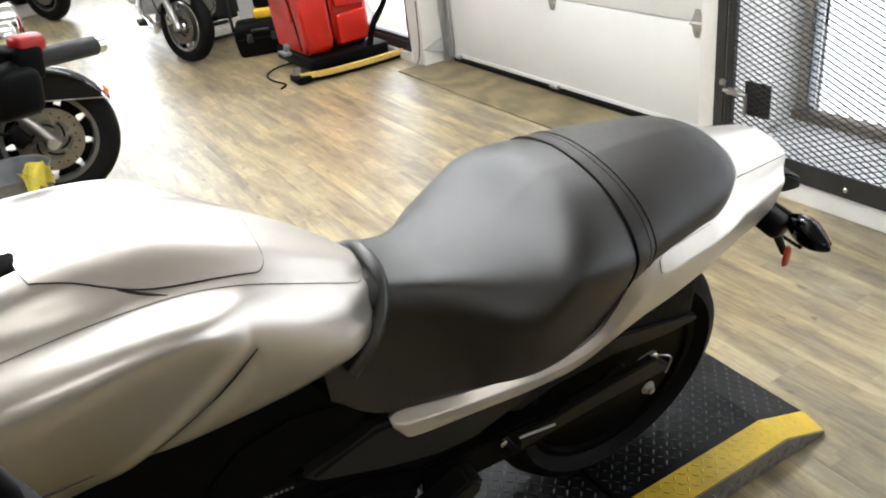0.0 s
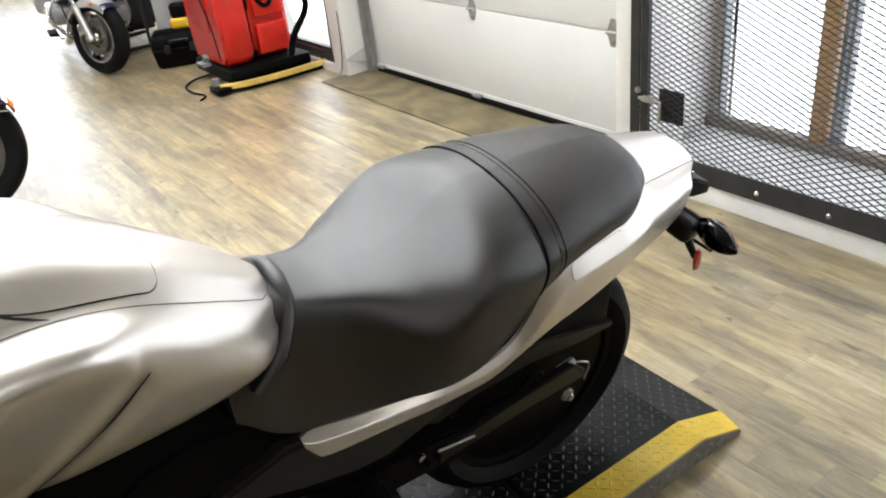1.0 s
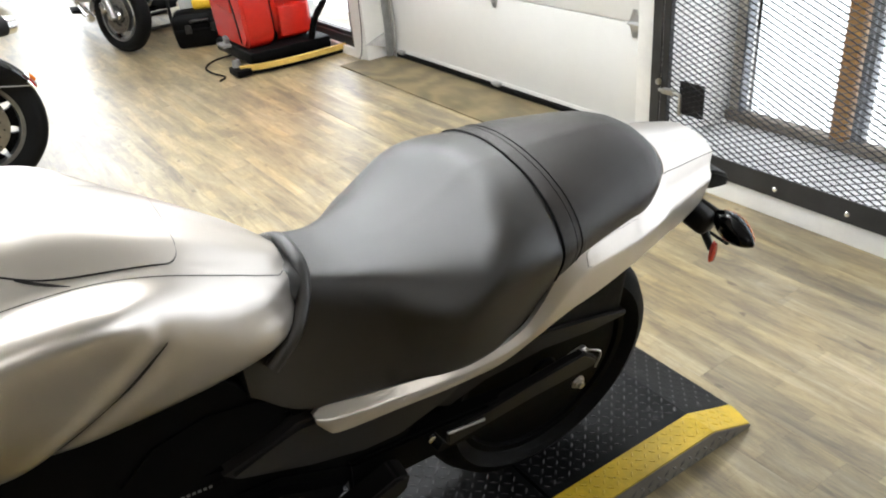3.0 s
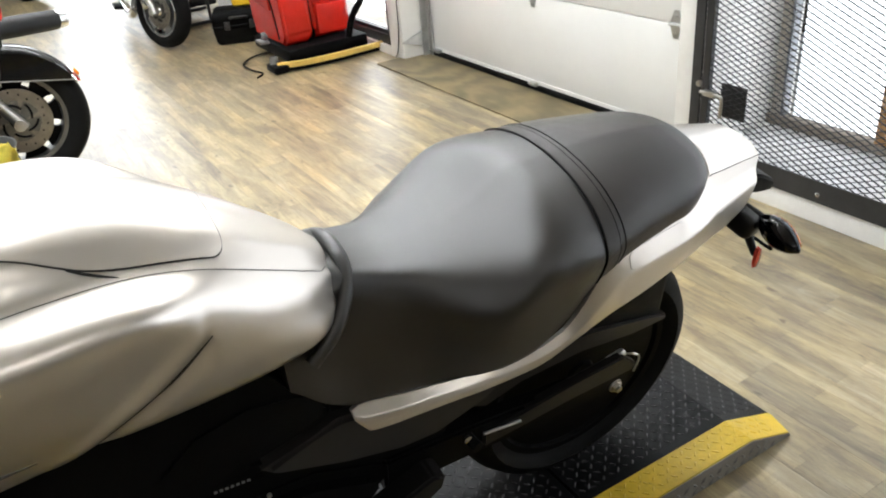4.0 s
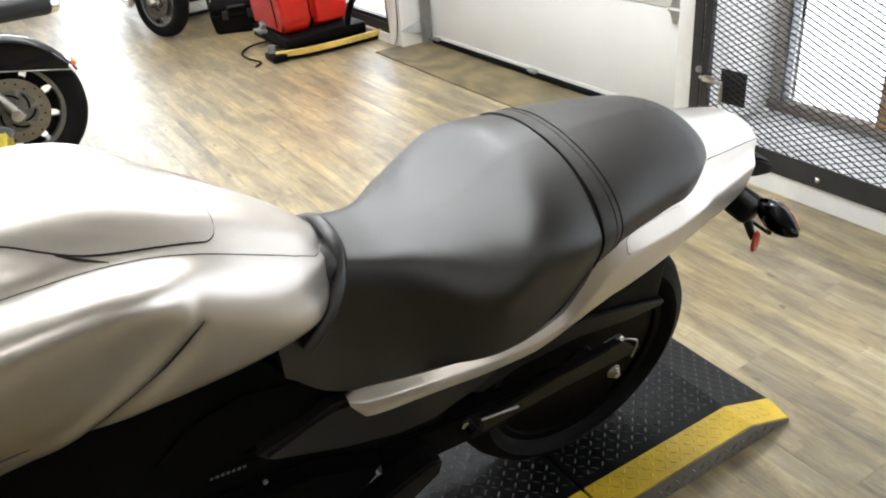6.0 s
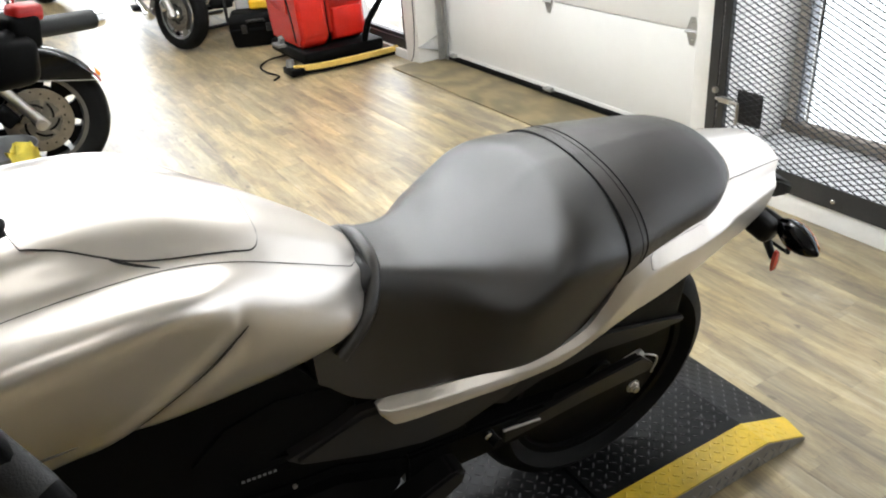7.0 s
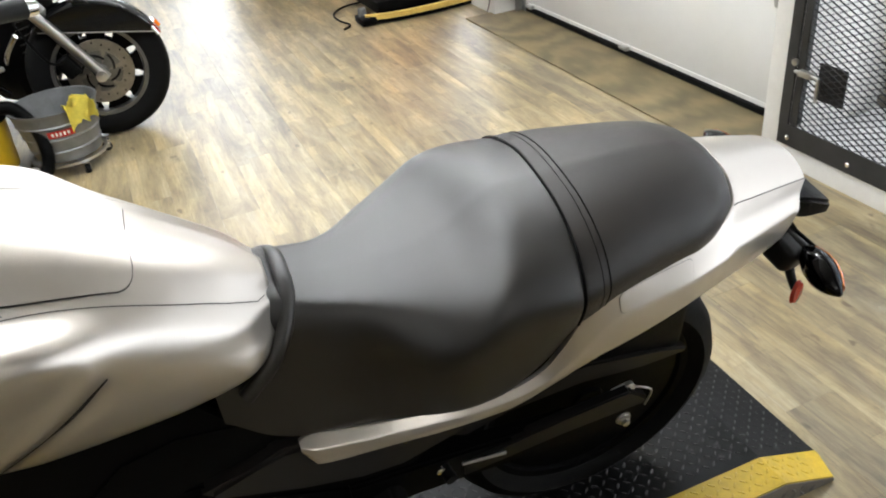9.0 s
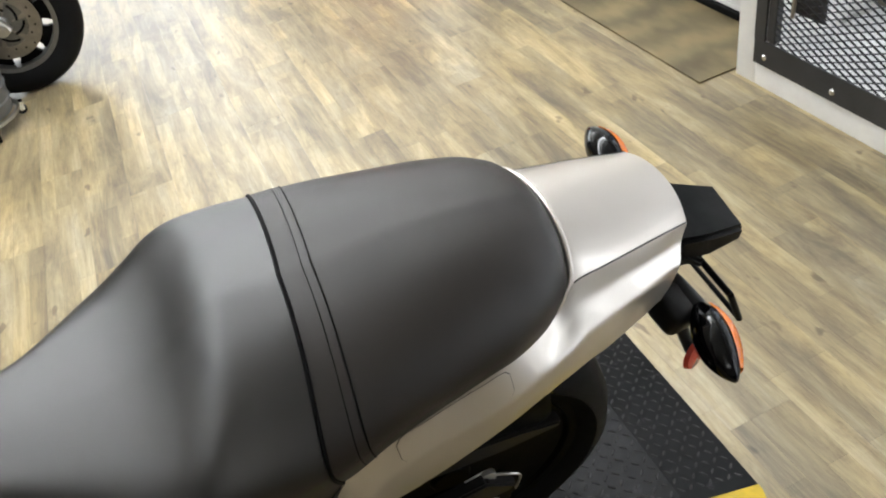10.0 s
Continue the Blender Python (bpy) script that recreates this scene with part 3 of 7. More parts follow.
def glazed_door():
    w = thing("window_2", "black framed glazed door with bright siding and trunk outside", "glazed door", pose(0, 2.90, 0), kind="structure")
    x0, x1, z0, z1 = -4.62, -3.53, 0.055, 2.05
    for xa, xb in ((x0, x0 + 0.06), (x1 - 0.055, x1)):
        bm = nb()
        box2(bm, xa, xb, -0.02, 0.04, z0, z1, 0.003)
        part("jamb", bm, FRAME_BLACK, w)
    for za, zb in ((z0, z0 + 0.065), (z1 - 0.05, z1)):
        bm = nb()
        box2(bm, x0 + 0.06, x1 - 0.055, -0.018, 0.04, za, zb, 0.003)
        part("rail", bm, FRAME_BLACK, w)
    bm = nb()
    box2(bm, x1 - 0.085, x1 - 0.055, -0.006, 0.03, z0 + 0.05, z1 - 0.05, 0.002)
    part("sash_stile", bm, FRAME_BLACK, w)
    bm = nb()
    box2(bm, x0 + 0.06, x1 - 0.085, -0.006, 0.03, z0 + 0.065, z0 + 0.092, 0.002)
    part("sash_rail", bm, FRAME_BLACK, w, "black inner rail")
    bm = nb()
    box2(bm, x0 + 0.05, x1 - 0.04, 0.01, 0.014, z0 + 0.05, z1 - 0.05)
    part("pane", bm, GLASS, w, "clear glass").visible_shadow = False
    bm = nb()
    box2(bm, -3.74, -3.60, 0.05, 0.10, 0.62, 0.80, 0.006)
    part("lock_box", bm, mat("maroon_paint", (0.10, 0.03, 0.03), 0.5), w, "dark maroon lock box")
    return w


glazed_door()
bm = nb()
tube(bm, smooth_path([(-4.35, 3.42, 0.0), (-4.33, 3.4, 0.5), (-4.36, 3.42, 1.1), (-4.30, 3.42, 2.4)]), 0.055, 12, 0.04)
tagged(part("tree_trunk", bm, mat("grey_bark", (0.35, 0.31, 0.27), 0.9, 0, 0.4, 12, 0.6, 60), None, "", 60), "grey rough tree trunk outside the glazed door", "tree trunk")
slab("backdrop_west", -6.5, -2.9, 3.60, 3.65, -0.004, 3.4, OUTDOORS, "glowing backdrop coloured as sunlit white lap siding outdoors", "backdrop")
slab("backdrop_east", -1.0, 4.5, 3.56, 3.61, -0.004, 3.4, OUTDOORS, "glowing backdrop coloured as sunlit white lap siding outdoors", "backdrop")


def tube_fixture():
    # no fixture is in view; added to carry the overhead light
    f = thing("ceiling_lamp", "long white fluorescent lamp, unseen, added on rods under the ceiling", "ceiling lamp", group="ceiling lamps")
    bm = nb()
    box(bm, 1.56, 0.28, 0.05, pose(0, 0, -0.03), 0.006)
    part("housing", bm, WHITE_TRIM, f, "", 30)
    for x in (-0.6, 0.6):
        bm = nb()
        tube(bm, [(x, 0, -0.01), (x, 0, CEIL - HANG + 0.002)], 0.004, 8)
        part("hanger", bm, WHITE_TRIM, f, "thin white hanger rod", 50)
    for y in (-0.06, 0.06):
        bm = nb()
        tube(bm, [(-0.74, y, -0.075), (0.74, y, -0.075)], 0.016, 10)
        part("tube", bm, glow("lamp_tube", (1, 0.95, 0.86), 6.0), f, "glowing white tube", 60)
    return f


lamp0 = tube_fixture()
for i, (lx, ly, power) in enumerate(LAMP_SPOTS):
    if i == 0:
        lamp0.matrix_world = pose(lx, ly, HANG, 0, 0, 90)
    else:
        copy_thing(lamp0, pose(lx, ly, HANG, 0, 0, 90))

# ---- display platform ----


def lugs(bm, x0, x1, y0, y1, z_of, pitch=0.0215, size=0.0092, wid=0.0026, hgt=0.0015, keep=None):
    """The raised lozenges of tread plate, turned by turns."""
    nx, ny = int((x1 - x0) / pitch), int((y1 - y0) / pitch)
    for i in range(nx):
        for j in range(ny):
            x, y = x0 + (i + 0.5) * pitch, y0 + (j + 0.5) * pitch
            if keep and not keep(x, y):
                continue
            a = radians(45 if (i + j) % 2 else -45)
            c, s = math.cos(a), math.sin(a)
            P = []
            for u, v, h in ((-size, 0, 0), (-size * 0.35, -wid, 0), (size * 0.35, -wid, 0), (size, 0, 0), (size * 0.35, wid, 0), (-size * 0.35, wid, 0), (-size * 0.5, 0, hgt), (size * 0.5, 0, hgt)):
                px, py = x + u * c - v * s, y + u * s + v * c
                P.append(bm.verts.new((px, py, z_of(px, py) + h)))
            for q in ((0, 1, 6), (1, 2, 7, 6), (2, 3, 7), (3, 4, 7), (4, 5, 6, 7), (5, 0, 6)):
                bm.faces.new([P[k] for k in q])
    return bm


PX0, PX1, PZ = -0.395, 0.262, 0.063
YB, YR, YJ, YF = 1.700, 1.862, 1.262, -0.75
STRIPE = 0.080


def deck_z(x, y):
    return PZ if y < YB else PZ + (0.003 - PZ) * (min(y, YR) - YB) / (YR - YB)


def platform():
    p = thing("display_platform", "low black tread plate platform with worn yellow edges", "platform", pose(0.262, 1.80, 0) @ pose(0, 0, 0, 0, 0, -1.3) @ pose(-0.262, -1.80, 0))

    def wedge(x0, x1, y0, y1, lift=0.0):
        """Deck plate with its side skirts down to the floor, following the ramp."""
        bm = nb()
        ys = [y for y in (y0, YB, y1) if y0 <= y <= y1]
        loops = [[Vector((x0, y, 0.001)), Vector((x0, y, deck_z(0, y) + lift)), Vector((x1, y, deck_z(0, y) + lift)), Vector((x1, y, 0.001))] for y in sorted(set(ys))]
        return rings(bm, loops)

    for y0, y1 in ((YJ + 0.004, YR), (YF, YJ - 0.004)):
        part("deck", wedge(PX0 + STRIPE, PX1 - STRIPE, y0, y1), DECK_BLACK, p, "black painted tread plate")
        for xa, xb in ((PX1 - STRIPE, PX1), (PX0, PX0 + STRIPE)):
            bm = nb()
            e0 = y1 - 0.026 if y1 == YR else y1
            ys = [y0] + ([YB] if y1 == YR else []) + [e0]
            loops = [[Vector((xa, y, 0.002)), Vector((xa, y, deck_z(0, y) + 0.0004)), Vector((xb, y, deck_z(0, y) + 0.0004)), Vector((xb, y, 0.002))] for y in ys]
            if y1 == YR:
                xo, xi = (xb, xa) if xb == PX1 else (xa, xb)
                loops.append([Vector((min(xi, xi), YR, 0.002)), Vector((xi, YR, 0.004)), Vector((xi + (xo - xi) * 0.15, YR, 0.004)), Vector((xi + (xo - xi) * 0.15, YR, 0.002))] if xo > xi else
                             [Vector((xi + (xo - xi) * 0.15, YR, 0.002)), Vector((xi + (xo - xi) * 0.15, YR, 0.004)), Vector((xi, YR, 0.004)), Vector((xi, YR, 0.002))])
            rings(bm, loops)
            part("edge_strip", bm, DECK_YELLOW, p, "worn yellow painted edge")
            # bare skirt on the outside
            bm = nb()
            xo = xb + 0.0015 if xb == PX1 else xa - 0.0015
            sgn = 1 if xb == PX1 else -1
            pts = [(y0, 0.002), (e0, 0.002), (e0, max(0.004, deck_z(0, e0) - 0.002))] + ([(YB, PZ - 0.002)] if y1 == YR else []) + [(y0, PZ - 0.002)]
            rings(bm, [[Vector((xo, a, b)) for a, b in pts], [Vector((xo + 0.002 * sgn, a, b)) for a, b in pts]])
            part("skirt", bm, SKIRT_PLATE, p, "bare aluminium tread plate skirt")
    bm = nb()
    lugs(bm, PX0 + STRIPE + 0.004, PX1 - STRIPE - 0.004, -0.45, YR - 0.01, lambda x, y: deck_z(x, y) + 0.0002, keep=lambda x, y: abs(y - YJ) > 0.014)
    part("tread", bm, TREAD_WORN, p, "raised black tread lozenges", None, "stuff")
    bm = nb()
    lugs(bm, PX1 - STRIPE + 0.004, PX1 - 0.004, -0.45, YR - 0.04, lambda x, y: deck_z(x, y) + 0.0006, keep=lambda x, y: abs(y - YJ) > 0.014)
    part("edge_tread", bm, DECK_YELLOW, p, "raised yellow tread lozenges", None, "stuff")
    # lozenges on the skirt facing out
    bm = nb()
    for j in range(int((YR - 0.06 + 0.45) / 0.026)):
        for i in range(3):
            y, z = -0.45 + (j + 0.5) * 0.026, 0.012 + i * 0.021
            if abs(y - YJ) < 0.014 or z > deck_z(0, y) - 0.012:
                continue
            a = radians(45 if (i + j) % 2 else -45)
            c, s = math.cos(a), math.sin(a)
            P = [bm.verts.new((PX1 + 0.0037 + h, y + u * c - v * s, z + u * s + v * c)) for u, v, h in ((-0.0125, 0, 0), (0, -0.004, 0), (0.0125, 0, 0), (0, 0.004, 0), (0, 0, 0.0034))]
            for q in ((0, 1, 4), (1, 2, 4), (2, 3, 4), (3, 0, 4)):
                bm.faces.new([P[k] for k in q])
    part("skirt_tread", bm, ALU_PLATE, p, "raised aluminium tread lozenges", None, "stuff")
    return p


platform()


def turntable():
    t = thing("turntable_plate", "round bare aluminium tread plate turntable under the platform", "turntable", pose(-0.072, 0.735, 0))
    bm = nb()
    lathe(bm, [(0.0, 0.001), (0.54, 0.001), (0.54, 0.052), (0.537, 0.055), (0.0, 0.0555)], 72)
    part("disc", bm, ALU_PLATE, t, "", 40)
    bm = nb()
    lugs(bm, 0.326, 0.54, -0.5, 0.5, lambda x, y: 0.0555, 0.027, 0.0118, 0.0038, 0.0020, lambda x, y: math.hypot(x, y) < 0.52)
    part("disc_tread", bm, ALU_PLATE, t, "raised aluminium tread lozenges", None, "stuff")
    for a in (40, 20, 0, -20):
        bm = nb()
        lathe(bm, [(0.006, 0), (0.006, 0.002), (0.0, 0.003)], 10, pose(0.505 * math.cos(radians(a)), 0.505 * math.sin(radians(a)), 0.0557))
        part("screw", bm, STEEL, t, "", 40)
    return t


turntable()

NAVY = mat("navy_paint", (0.010, 0.013, 0.035), 0.14, 0, 0.2, 12, 0, 1, 0.6)
CREAM = mat("pale_silver_paint", (0.55, 0.55, 0.53), 0.25, 0.3, 0.05, 8, 0, 1, 0.4)

# ---- the silver motorcycle on its side stand ----
# local axes: x to the bike's left, y to its rear, z up; the origin on the ground line under the rear axle
BIKE = pose(-0.0174, 1.336, 0.070) @ pose(0, 0, 0, 0, 9, -7) @ pose(0.003, 0.36, 0) @ pose(0, 0, 0, 0, 0, 4.8) @ pose(0, -0.36, 0) @ pose(0.15, 0, 0.62, 0, 2, 0) @ pose(-0.15, 0, -0.62)
bike = thing("motorcycle", "silver naked motorcycle with black stepped seat leaning on its side stand", "motorcycle", BIKE)

TANK = [  # y, top middle z, seam x, seam z, shoulder x, shoulder z, lower edge x, lower edge z
    (-1.22, 0.97, 0.135, 0.930, 0.180, 0.850, 0.115, 0.680),
    (-1.10, 1.005, 0.145, 0.960, 0.188, 0.860, 0.120, 0.705),
    (-0.98, 1.022, 0.147, 0.976, 0.190, 0.865, 0.130, 0.727),
    (-0.88, 1.020, 0.134, 0.970, 0.186, 0.866, 0.135, 0.737),
    (-0.79, 1.000, 0.119, 0.955, 0.176, 0.864, 0.135, 0.739),
    (-0.72, 0.966, 0.109, 0.931, 0.161, 0.853, 0.133, 0.739),
    (-0.65, 0.922, 0.096, 0.892, 0.142, 0.830, 0.128, 0.741),
    (-0.58, 0.872, 0.076, 0.845, 0.115, 0.800, 0.118, 0.747),
    (-0.545, 0.843, 0.060, 0.820, 0.090, 0.788, 0.094, 0.750),
    (-0.527, 0.822, 0.034, 0.806, 0.052, 0.788, 0.050, 0.757)]


# outer ridge of the broad wings beside the lid: y, x, z
WING = [(-1.22, 0.192, 0.915), (-1.10, 0.204, 0.940), (-0.98, 0.210, 0.956), (-0.88, 0.204, 0.960), (-0.82, 0.194, 0.957), (-0.78, 0.186, 0.947), (-0.75, 0.176, 0.930), (-0.725, 0.154, 0.914), (-0.69, 0.138, 0.893), (-0.65, 0.126, 0.867), (-0.58, 0.103, 0.829), (-0.545, 0.082, 0.810), (-0.527, 0.050, 0.803)]


def tank_row(y):
    return mix_at(TANK, y)


def tank_half(y):
    zc, xs, zs, xm, zm, xb, zb = tank_row(y)
    g = max(0.0, min(1.0, (-0.70 - y) / 0.24))
    g = g * g * (3 - 2 * g)
    xw, zw = mix_at(WING, y)
    f = max(0.0, min(1.0, (-0.80 - y) / 0.10))
    # ahead of the fin the lid stands on a step above the wings
    xl, zl = xs * 0.5, zc - (zc - zs) * 0.24
    xl, zl = xl + (0.094 - xl) * f, zl + (zc - 0.010 - zl) * f
    return [(0, zc), (xl, zl), ((xl + xs) / 2, (zl + zs) / 2 - 0.008 * f), (xs, zs), (xw, zw), (xm + 0.008 * g, zm + 0.012 * g), ((xm + xb) / 2 + 0.010, (zm + zb) / 2), (xb, zb), (xb * 0.35, zb - 0.004)]


def tank_grid(rows, n, along, round_):
    """Half sections of the tank, evened out along it and across."""
    g = np.array([spline2(tank_half(y), n) for y in frange(-1.22, -0.527, rows)])
    for _ in range(along):
        m = g.copy()
        m[1:-1] = (g[:-2] + 2 * g[1:-1] + g[2:]) / 4
        g = m
    for _ in range(round_):
        m = g.copy()
        m[:, 1:-1] = (g[:, :-2] + 2 * g[:, 1:-1] + g[:, 2:]) / 4
        m[:, 0, 0] = 0
        m[:, 0, 1] = g[:, 1, 1]
        g = m
    return g


TANK_GRID = tank_grid(142, 90, 36, 9)


def tank_base(y):
    """The evened half section at y."""
    k = max(0.0, min(140.999, (y + 1.22) / 0.693 * 141))
    i = int(k)
    return [(float(a), float(b)) for a, b in TANK_GRID[i] * (1 - (k - i)) + TANK_GRID[i + 1] * (k - i)]


def crease_z(y):
    return 0.872 - 0.135 * (-0.734 - y) / 0.195


def tank_ring(y):
    """Half section, with the pressed fold that runs down the flank towards the front."""
    out = []
    for x, z in tank_base(y):
        if -0.95 < y < -0.722 and x > 0.09:
            d = z - crease_z(y)
            fade = min(1, (y + 0.95) / 0.06, (-0.722 - y) / 0.02)
            x += fade * (0.008 * math.exp(-(d - 0.015) ** 2 / 0.0004) - 0.008 * math.exp(-(d + 0.013) ** 2 / 0.0006))
        out.append((x, z))
    return out


bm = nb()
loops = []
for y in frange(-1.22, -0.527, 142):
    h = tank_ring(y)
    loops.append([Vector((-x, y, z)) for x, z in h[:0:-1]] + [Vector((x, y, z)) for x, z in h])
rings(bm, loops)
tank = part("tank_cover", bm, SILVER, bike, "satin silver tank cover", 70)


def flank_x(y, z):
    """How far out the flank stands at height z."""
    h = tank_ring(y)
    best = 0.1
    for (xa, za), (xb, zb) in zip(h[36:], h[37:]):
        if zb <= z <= za:
            best = xa + (xb - xa) * (za - z) / max(1e-6, za - zb)
            break
    return best


def tank_top(x, y):
    h = tank_base(y)
    for (xa, za), (xb, zb) in zip(h[:45], h[1:46]):
        if xa <= abs(x) <= xb:
            return za + (zb - za) * (abs(x) - xa) / max(1e-6, xb - xa)
    return h[0][1]


for sd in (1, -1):
    bm = nb()
    loops = []
    for y in frange(-1.21, -0.537, 60):
        zc, xs, zs, *_ = tank_row(y)
        loops.append([Vector((sd * (xs + a), y, tank_top(xs + a, y) + 0.0007)) for a in (-0.0008, 0.0007)])
    rings(bm, loops, False, False)
    part("seam", bm, SEAM_GREY, bike, "dark panel seam")
    # short dark fin seam between lid and shoulder
    bm = nb()
    loops = []
    for k, y in enumerate(frange(-0.848, -0.800, 10)):
        x = 0.104 + 0.012 * k / 9
        w = 0.0015 * math.sin(math.pi * (k + 0.5) / 10) + 0.0004
        loops.append([Vector((sd * (x + a), y, tank_top(x + a, y) + 0.0009)) for a in (-w, w)])
    rings(bm, loops, False, False)
    part("fin_seam", bm, DARK_GREY, bike)
    # dark strip along the fold: shade put into the crease and its slot
    bm = nb()
    loops = []
    for y in frange(-0.94, -0.726, 48):
        z = crease_z(y) - 0.004
        u = max(0.0, min(1.0, (y + 0.805) / 0.079))
        w = 0.0008 + 0.0042 * math.sin(math.pi * u) ** 0.8
        xf = flank_x(y, z)
        loops.append([Vector((sd * (xf + 0.0014 * math.cos(q)), y, z + w * math.sin(q))) for q in (2 * math.pi * i / 14 for i in range(14))])
    rings(bm, loops)
    part("fold_slot", bm, DARK_GREY, bike, "dark strip for the shade in the fold and its slot", 80)
    # thin dark grey line low on the flank
    bm = nb()
    loops = []
    for k, y in enumerate(frange(-1.08, -0.945, 12)):
        z = 0.787 - 0.16 * (y + 0.965) * 0.35
        w = 0.0034 * math.sin(math.pi * (k + 0.6) / 12.6)
        xf = flank_x(y, z)
        loops.append([Vector((sd * (xf + 0.0030 * math.cos(q) * (w / 0.0034 + 0.1) - 0.0004), y, z + w * math.sin(q))) for q in (2 * math.pi * i / 12 for i in range(12))])
    rings(bm, loops)
    part("flank_line", bm, SEAM_GREY, bike, "", 80)


def lid_half_width(y):
    w = mix_at([(-0.94, 0.085), (-0.85, 0.102), (-0.80, 0.106), (-0.74, 0.099), (-0.672, 0.086)], y)[0]
    if y > -0.695:
        w -= 0.032 * (1 - math.sqrt(max(0.0, 1 - ((y + 0.695) / 0.023) ** 2)))
    return w


def lid(grow, lift):
    bm = nb()
    loops = []
    for y in frange(-0.938 - grow, -0.700, 34) + frange(-0.697, -0.672 + grow, 18):
        w = max(0.02, lid_half_width(min(y, -0.672))) + grow
        front = max(0, -0.91 - y) / 0.03
        loops.append([Vector((w * k / 12, y + 0.012 * front * (abs(k) / 12) ** 3, tank_top(w * k / 12, y) + lift)) for k in range(-12, 13)])
    rings(bm, loops, False, False)
    return bm


part("lid_gap", lid(0.0011, 0.0008), DARK_GREY, bike, "dark gap round the storage lid", 60)
part("storage_lid", lid(0.0, 0.0022), SILVER, bike, "satin silver storage lid", 60)
# proud black block paints the shade of the latch's recess
bm = nb()
box(bm, 0.034, 0.030, 0.012, pose(0.045, -0.948, tank_top(0.045, -0.95) - 0.002, -4, 20, 0), 0.004)
part("lid_latch", bm, BLACK_PLASTIC, bike, "black block put in for the shaded recess of the lid's latch", 40)

RIDER = [  # y, top z, shoulder x, shoulder z, edge x, edge z, skirt x, skirt z
    (-0.635, 0.800, 0.060, 0.790, 0.095, 0.752, 0.113, 0.668),
    (-0.59, 0.808, 0.056, 0.800, 0.088, 0.762, 0.115, 0.618),
    (-0.545, 0.820, 0.054, 0.812, 0.078, 0.780, 0.114, 0.586),
    (-0.51, 0.800, 0.062, 0.796, 0.086, 0.760, 0.117, 0.576),
    (-0.45, 0.781, 0.073, 0.777, 0.101, 0.735, 0.127, 0.572),
    (-0.416, 0.777, 0.086, 0.772, 0.120, 0.730, 0.136, 0.572),
    (-0.385, 0.776, 0.101, 0.770, 0.146, 0.728, 0.146, 0.576),
    (-0.345, 0.775, 0.120, 0.767, 0.174, 0.726, 0.158, 0.580),
    (-0.31, 0.779, 0.133, 0.768, 0.188, 0.728, 0.166, 0.584),
    (-0.28, 0.788, 0.143, 0.774, 0.197, 0.735, 0.171, 0.586),
    (-0.25, 0.803, 0.150, 0.784, 0.201, 0.748, 0.174, 0.590),
    (-0.22, 0.824, 0.155, 0.801, 0.203, 0.768, 0.176, 0.596),
    (-0.195, 0.839, 0.158, 0.811, 0.203, 0.778, 0.177, 0.608),
    (-0.175, 0.841, 0.158, 0.812, 0.203, 0.778, 0.177, 0.625),
    (-0.15, 0.839, 0.156, 0.811, 0.203, 0.775, 0.177, 0.650),
    (-0.118, 0.837, 0.151, 0.808, 0.200, 0.770, 0.175, 0.690)]
PILLION = [
    (-0.114, 0.836, 0.151, 0.809, 0.200, 0.770, 0.174, 0.692),
    (-0.05, 0.838, 0.143, 0.811, 0.182, 0.772, 0.166, 0.715),
    (0.02, 0.836, 0.129, 0.808, 0.164, 0.768, 0.155, 0.722),
    (0.08, 0.830, 0.116, 0.804, 0.150, 0.765, 0.143, 0.720),
    (0.13, 0.820, 0.100, 0.800, 0.131, 0.764, 0.122, 0.716),
    (0.165, 0.808, 0.076, 0.794, 0.106, 0.764, 0.098, 0.724),
    (0.182, 0.796, 0.050, 0.786, 0.075, 0.764, 0.072, 0.738),
    (0.190, 0.781, 0.026, 0.775, 0.040, 0.766, 0.040, 0.748)]
# the sections bow forward at their ends
BOW = [(-0.635, 0.0), (-0.45, 0.0), (-0.37, 0.014), (-0.30, 0.030), (-0.25, 0.042), (-0.186, 0.044), (-0.15, 0.033), (-0.118, 0.024), (-0.05, 0.012), (0.05, 0.0), (0.19, 0.0)]


def seat_section(rows, y, rounding):
    """Half a section of cushion: domed top, edge, skirt; then softened."""
    zc, xs, zs, xe, ze, xb, zb = mix_at(rows, y)
    top = spline2([(0, zc), (xs * 0.5, zc - (zc - zs) * 0.24), (xs, zs), (xs + (xe - xs) * 0.62, zs + (ze - zs) * 0.50), (xe, ze)], 26)
    side = spline2([(xe, ze), ((xe + xb) / 2 + 0.002, (ze + zb) / 2), (xb, zb)], 16)
    pts = top + side[1:]
    for _ in range(rounding):
        pts = [pts[0]] + [((a[0] + 2 * b[0] + c[0]) / 4, (a[1] + 2 * b[1] + c[1]) / 4) for a, b, c in zip(pts, pts[1:], pts[2:])] + [pts[-1]]
    bow = mix_at(BOW, y)[0]
    return [Vector((x, y - bow * (x / 0.19) ** 2, z)) for x, z in pts + [(xb * 0.5, zb - 0.003)]]


def askew(y):
    """The sewn seams run a little out of square."""
    return 0.10 * math.exp(-((y + 0.13) / 0.11) ** 2)


def cushion(rows, ys, rounding, even):
    bm = nb()
    loops = []
    grid = np.array([[tuple(p) for p in seat_section(rows, y, rounding(y))] for y in ys])
    for _ in range(even):
        grid[1:-1] = (grid[:-2] + 2 * grid[1:-1] + grid[2:]) / 4
    for y, row in zip(ys, grid):
        h = [Vector(p) for p in row]
        loops.append([Vector((-p.x, p.y + askew(y) * p.x, p.z)) for p in h[:0:-1]] + h)
    return rings(bm, loops)


